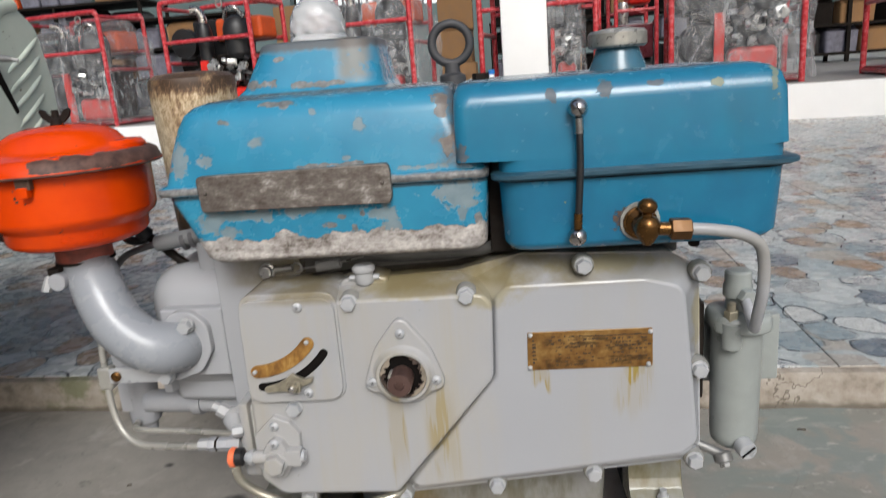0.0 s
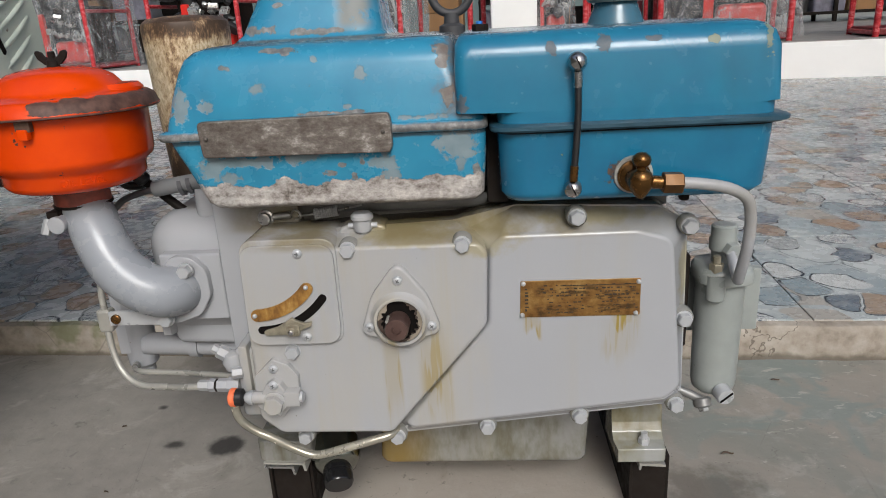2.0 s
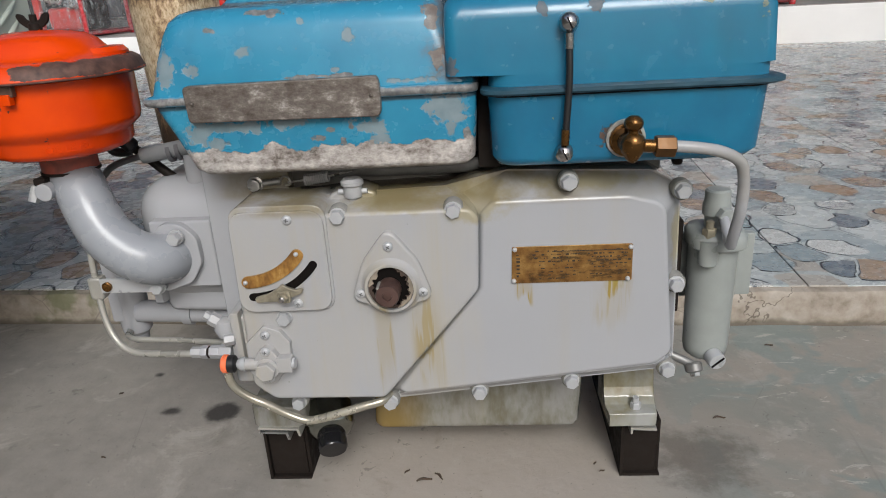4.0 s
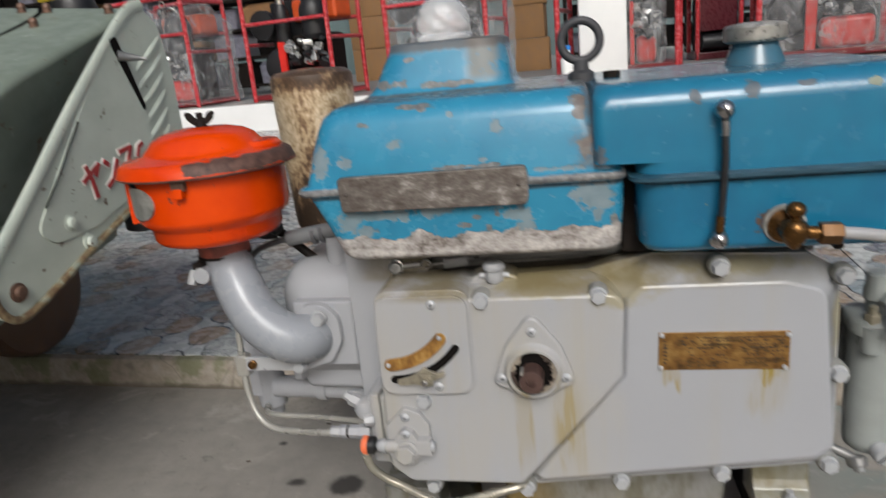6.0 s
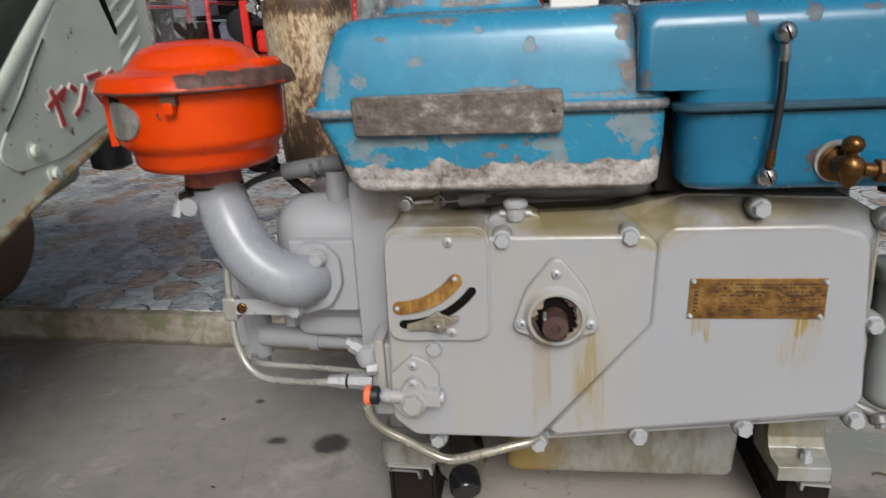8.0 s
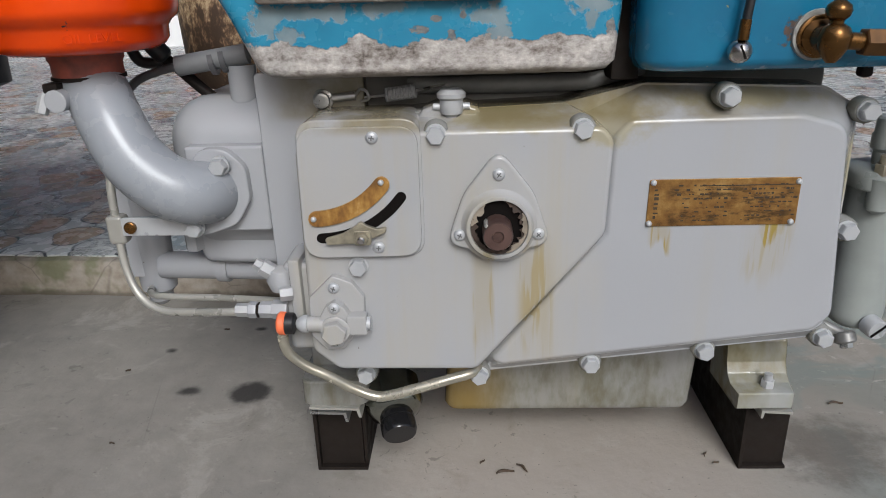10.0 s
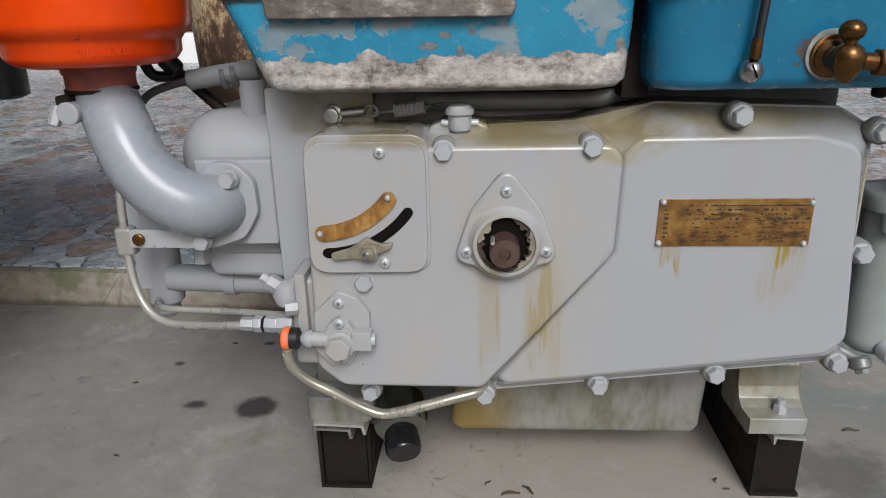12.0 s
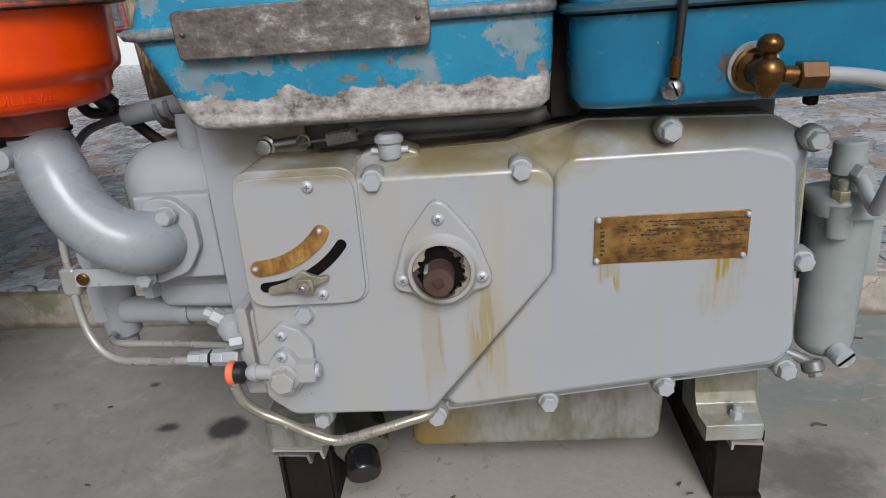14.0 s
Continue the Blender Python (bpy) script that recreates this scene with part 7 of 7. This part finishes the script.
# ---- small litter on the apron ----
def dry_leaf(x, y, turn, length, label):
    """A curled dry leaf scrap lying on the cement."""
    bm = bmesh.new()
    rings_ = []
    for i in range(7):
        f = i / 6
        w = 0.11 * length * math.sin(math.pi * (0.08 + 0.88 * f))
        c = Vector((length * (f - 0.5), 0.12 * length * math.sin(f * 5), 0.0022 + 0.10 * length * abs(math.sin(f * 4 + x * 9)) * 0.5))
        rings_.append([(c.x, c.y - w, c.z), (c.x, c.y, c.z + 0.0015), (c.x, c.y + w, c.z + 0.001), (c.x, c.y, c.z - 0.0012)])
    ring_skin(bm, rings_)
    ob = new("dry_leaf", to_mesh("dry_leaf", bm, M_LEAF))
    ob.matrix_basis = pose(x, y, 0.0, 0, 0, turn)
    tagged(ob, label, "leaf", "dry scraps on the apron")


M_LEAF = plain("dry_brown_leaf", (0.06, 0.038, 0.022), 0.8, 0, 0.5, 120)
LEAVES = [(-0.125, 0.045, 20, 0.030), (-0.105, 0.052, -40, 0.024), (-0.150, 0.062, 60, 0.014), (-0.555, 0.395, 10, 0.012), (0.30, 0.175, 10, 0.026), (0.27, 0.40, 15, 0.016),
          (0.375, 0.41, -20, 0.018), (0.45, 0.385, 5, 0.020), (0.105, 0.075, 70, 0.012), (0.112, 0.06, 20, 0.010), (-0.66, 0.27, 40, 0.010), (-0.60, 0.10, 0, 0.010)]
for x, y, turn, ln in LEAVES:
    dry_leaf(x, y, turn, ln * 0.7, "curled brown dry leaf scrap on the cement")

# ---- floor tiles ----
tile = to_mesh("tile", loft([(TILE_Z - 0.006, 0.0012, T - 0.0012, 0.0012, T - 0.0012, 0), (TILE_Z - 0.001, 0.0012, T - 0.0012, 0.0012, T - 0.0012, 0), (TILE_Z, 0.0022, T - 0.0022, 0.0022, T - 0.0022, 0)], 1), M_TILE)
base = Matrix.Translation((0.05, kerb_y(0.05) + 0.022, 0)) @ Matrix.Rotation(TURN_K, 4, "Z")
far = []
for j in range(15):
    for i in range(-16, 15):
        m = base @ Matrix.Translation((i * T, j * T, 0))
        p = m @ Vector((T / 2, T / 2, 0))
        if p.y > plinth_y(p.x) + 0.3:
            continue
        if -10 <= i < 9 and j < 12:
            t_ = new("tile", tile)
            t_.parent = floor
            t_.matrix_basis = m
        else:
            far.append(m)
rest = bmesh.new()
for m in far:
    b = bmesh.new()
    b.from_mesh(tile)
    bmesh.ops.transform(b, matrix=m, verts=b.verts)
    join(rest, b)
rt = new("far_tiles", to_mesh("far_tiles", rest, M_TILE))
rt.parent = floor
rt["kind"] = "stuff"
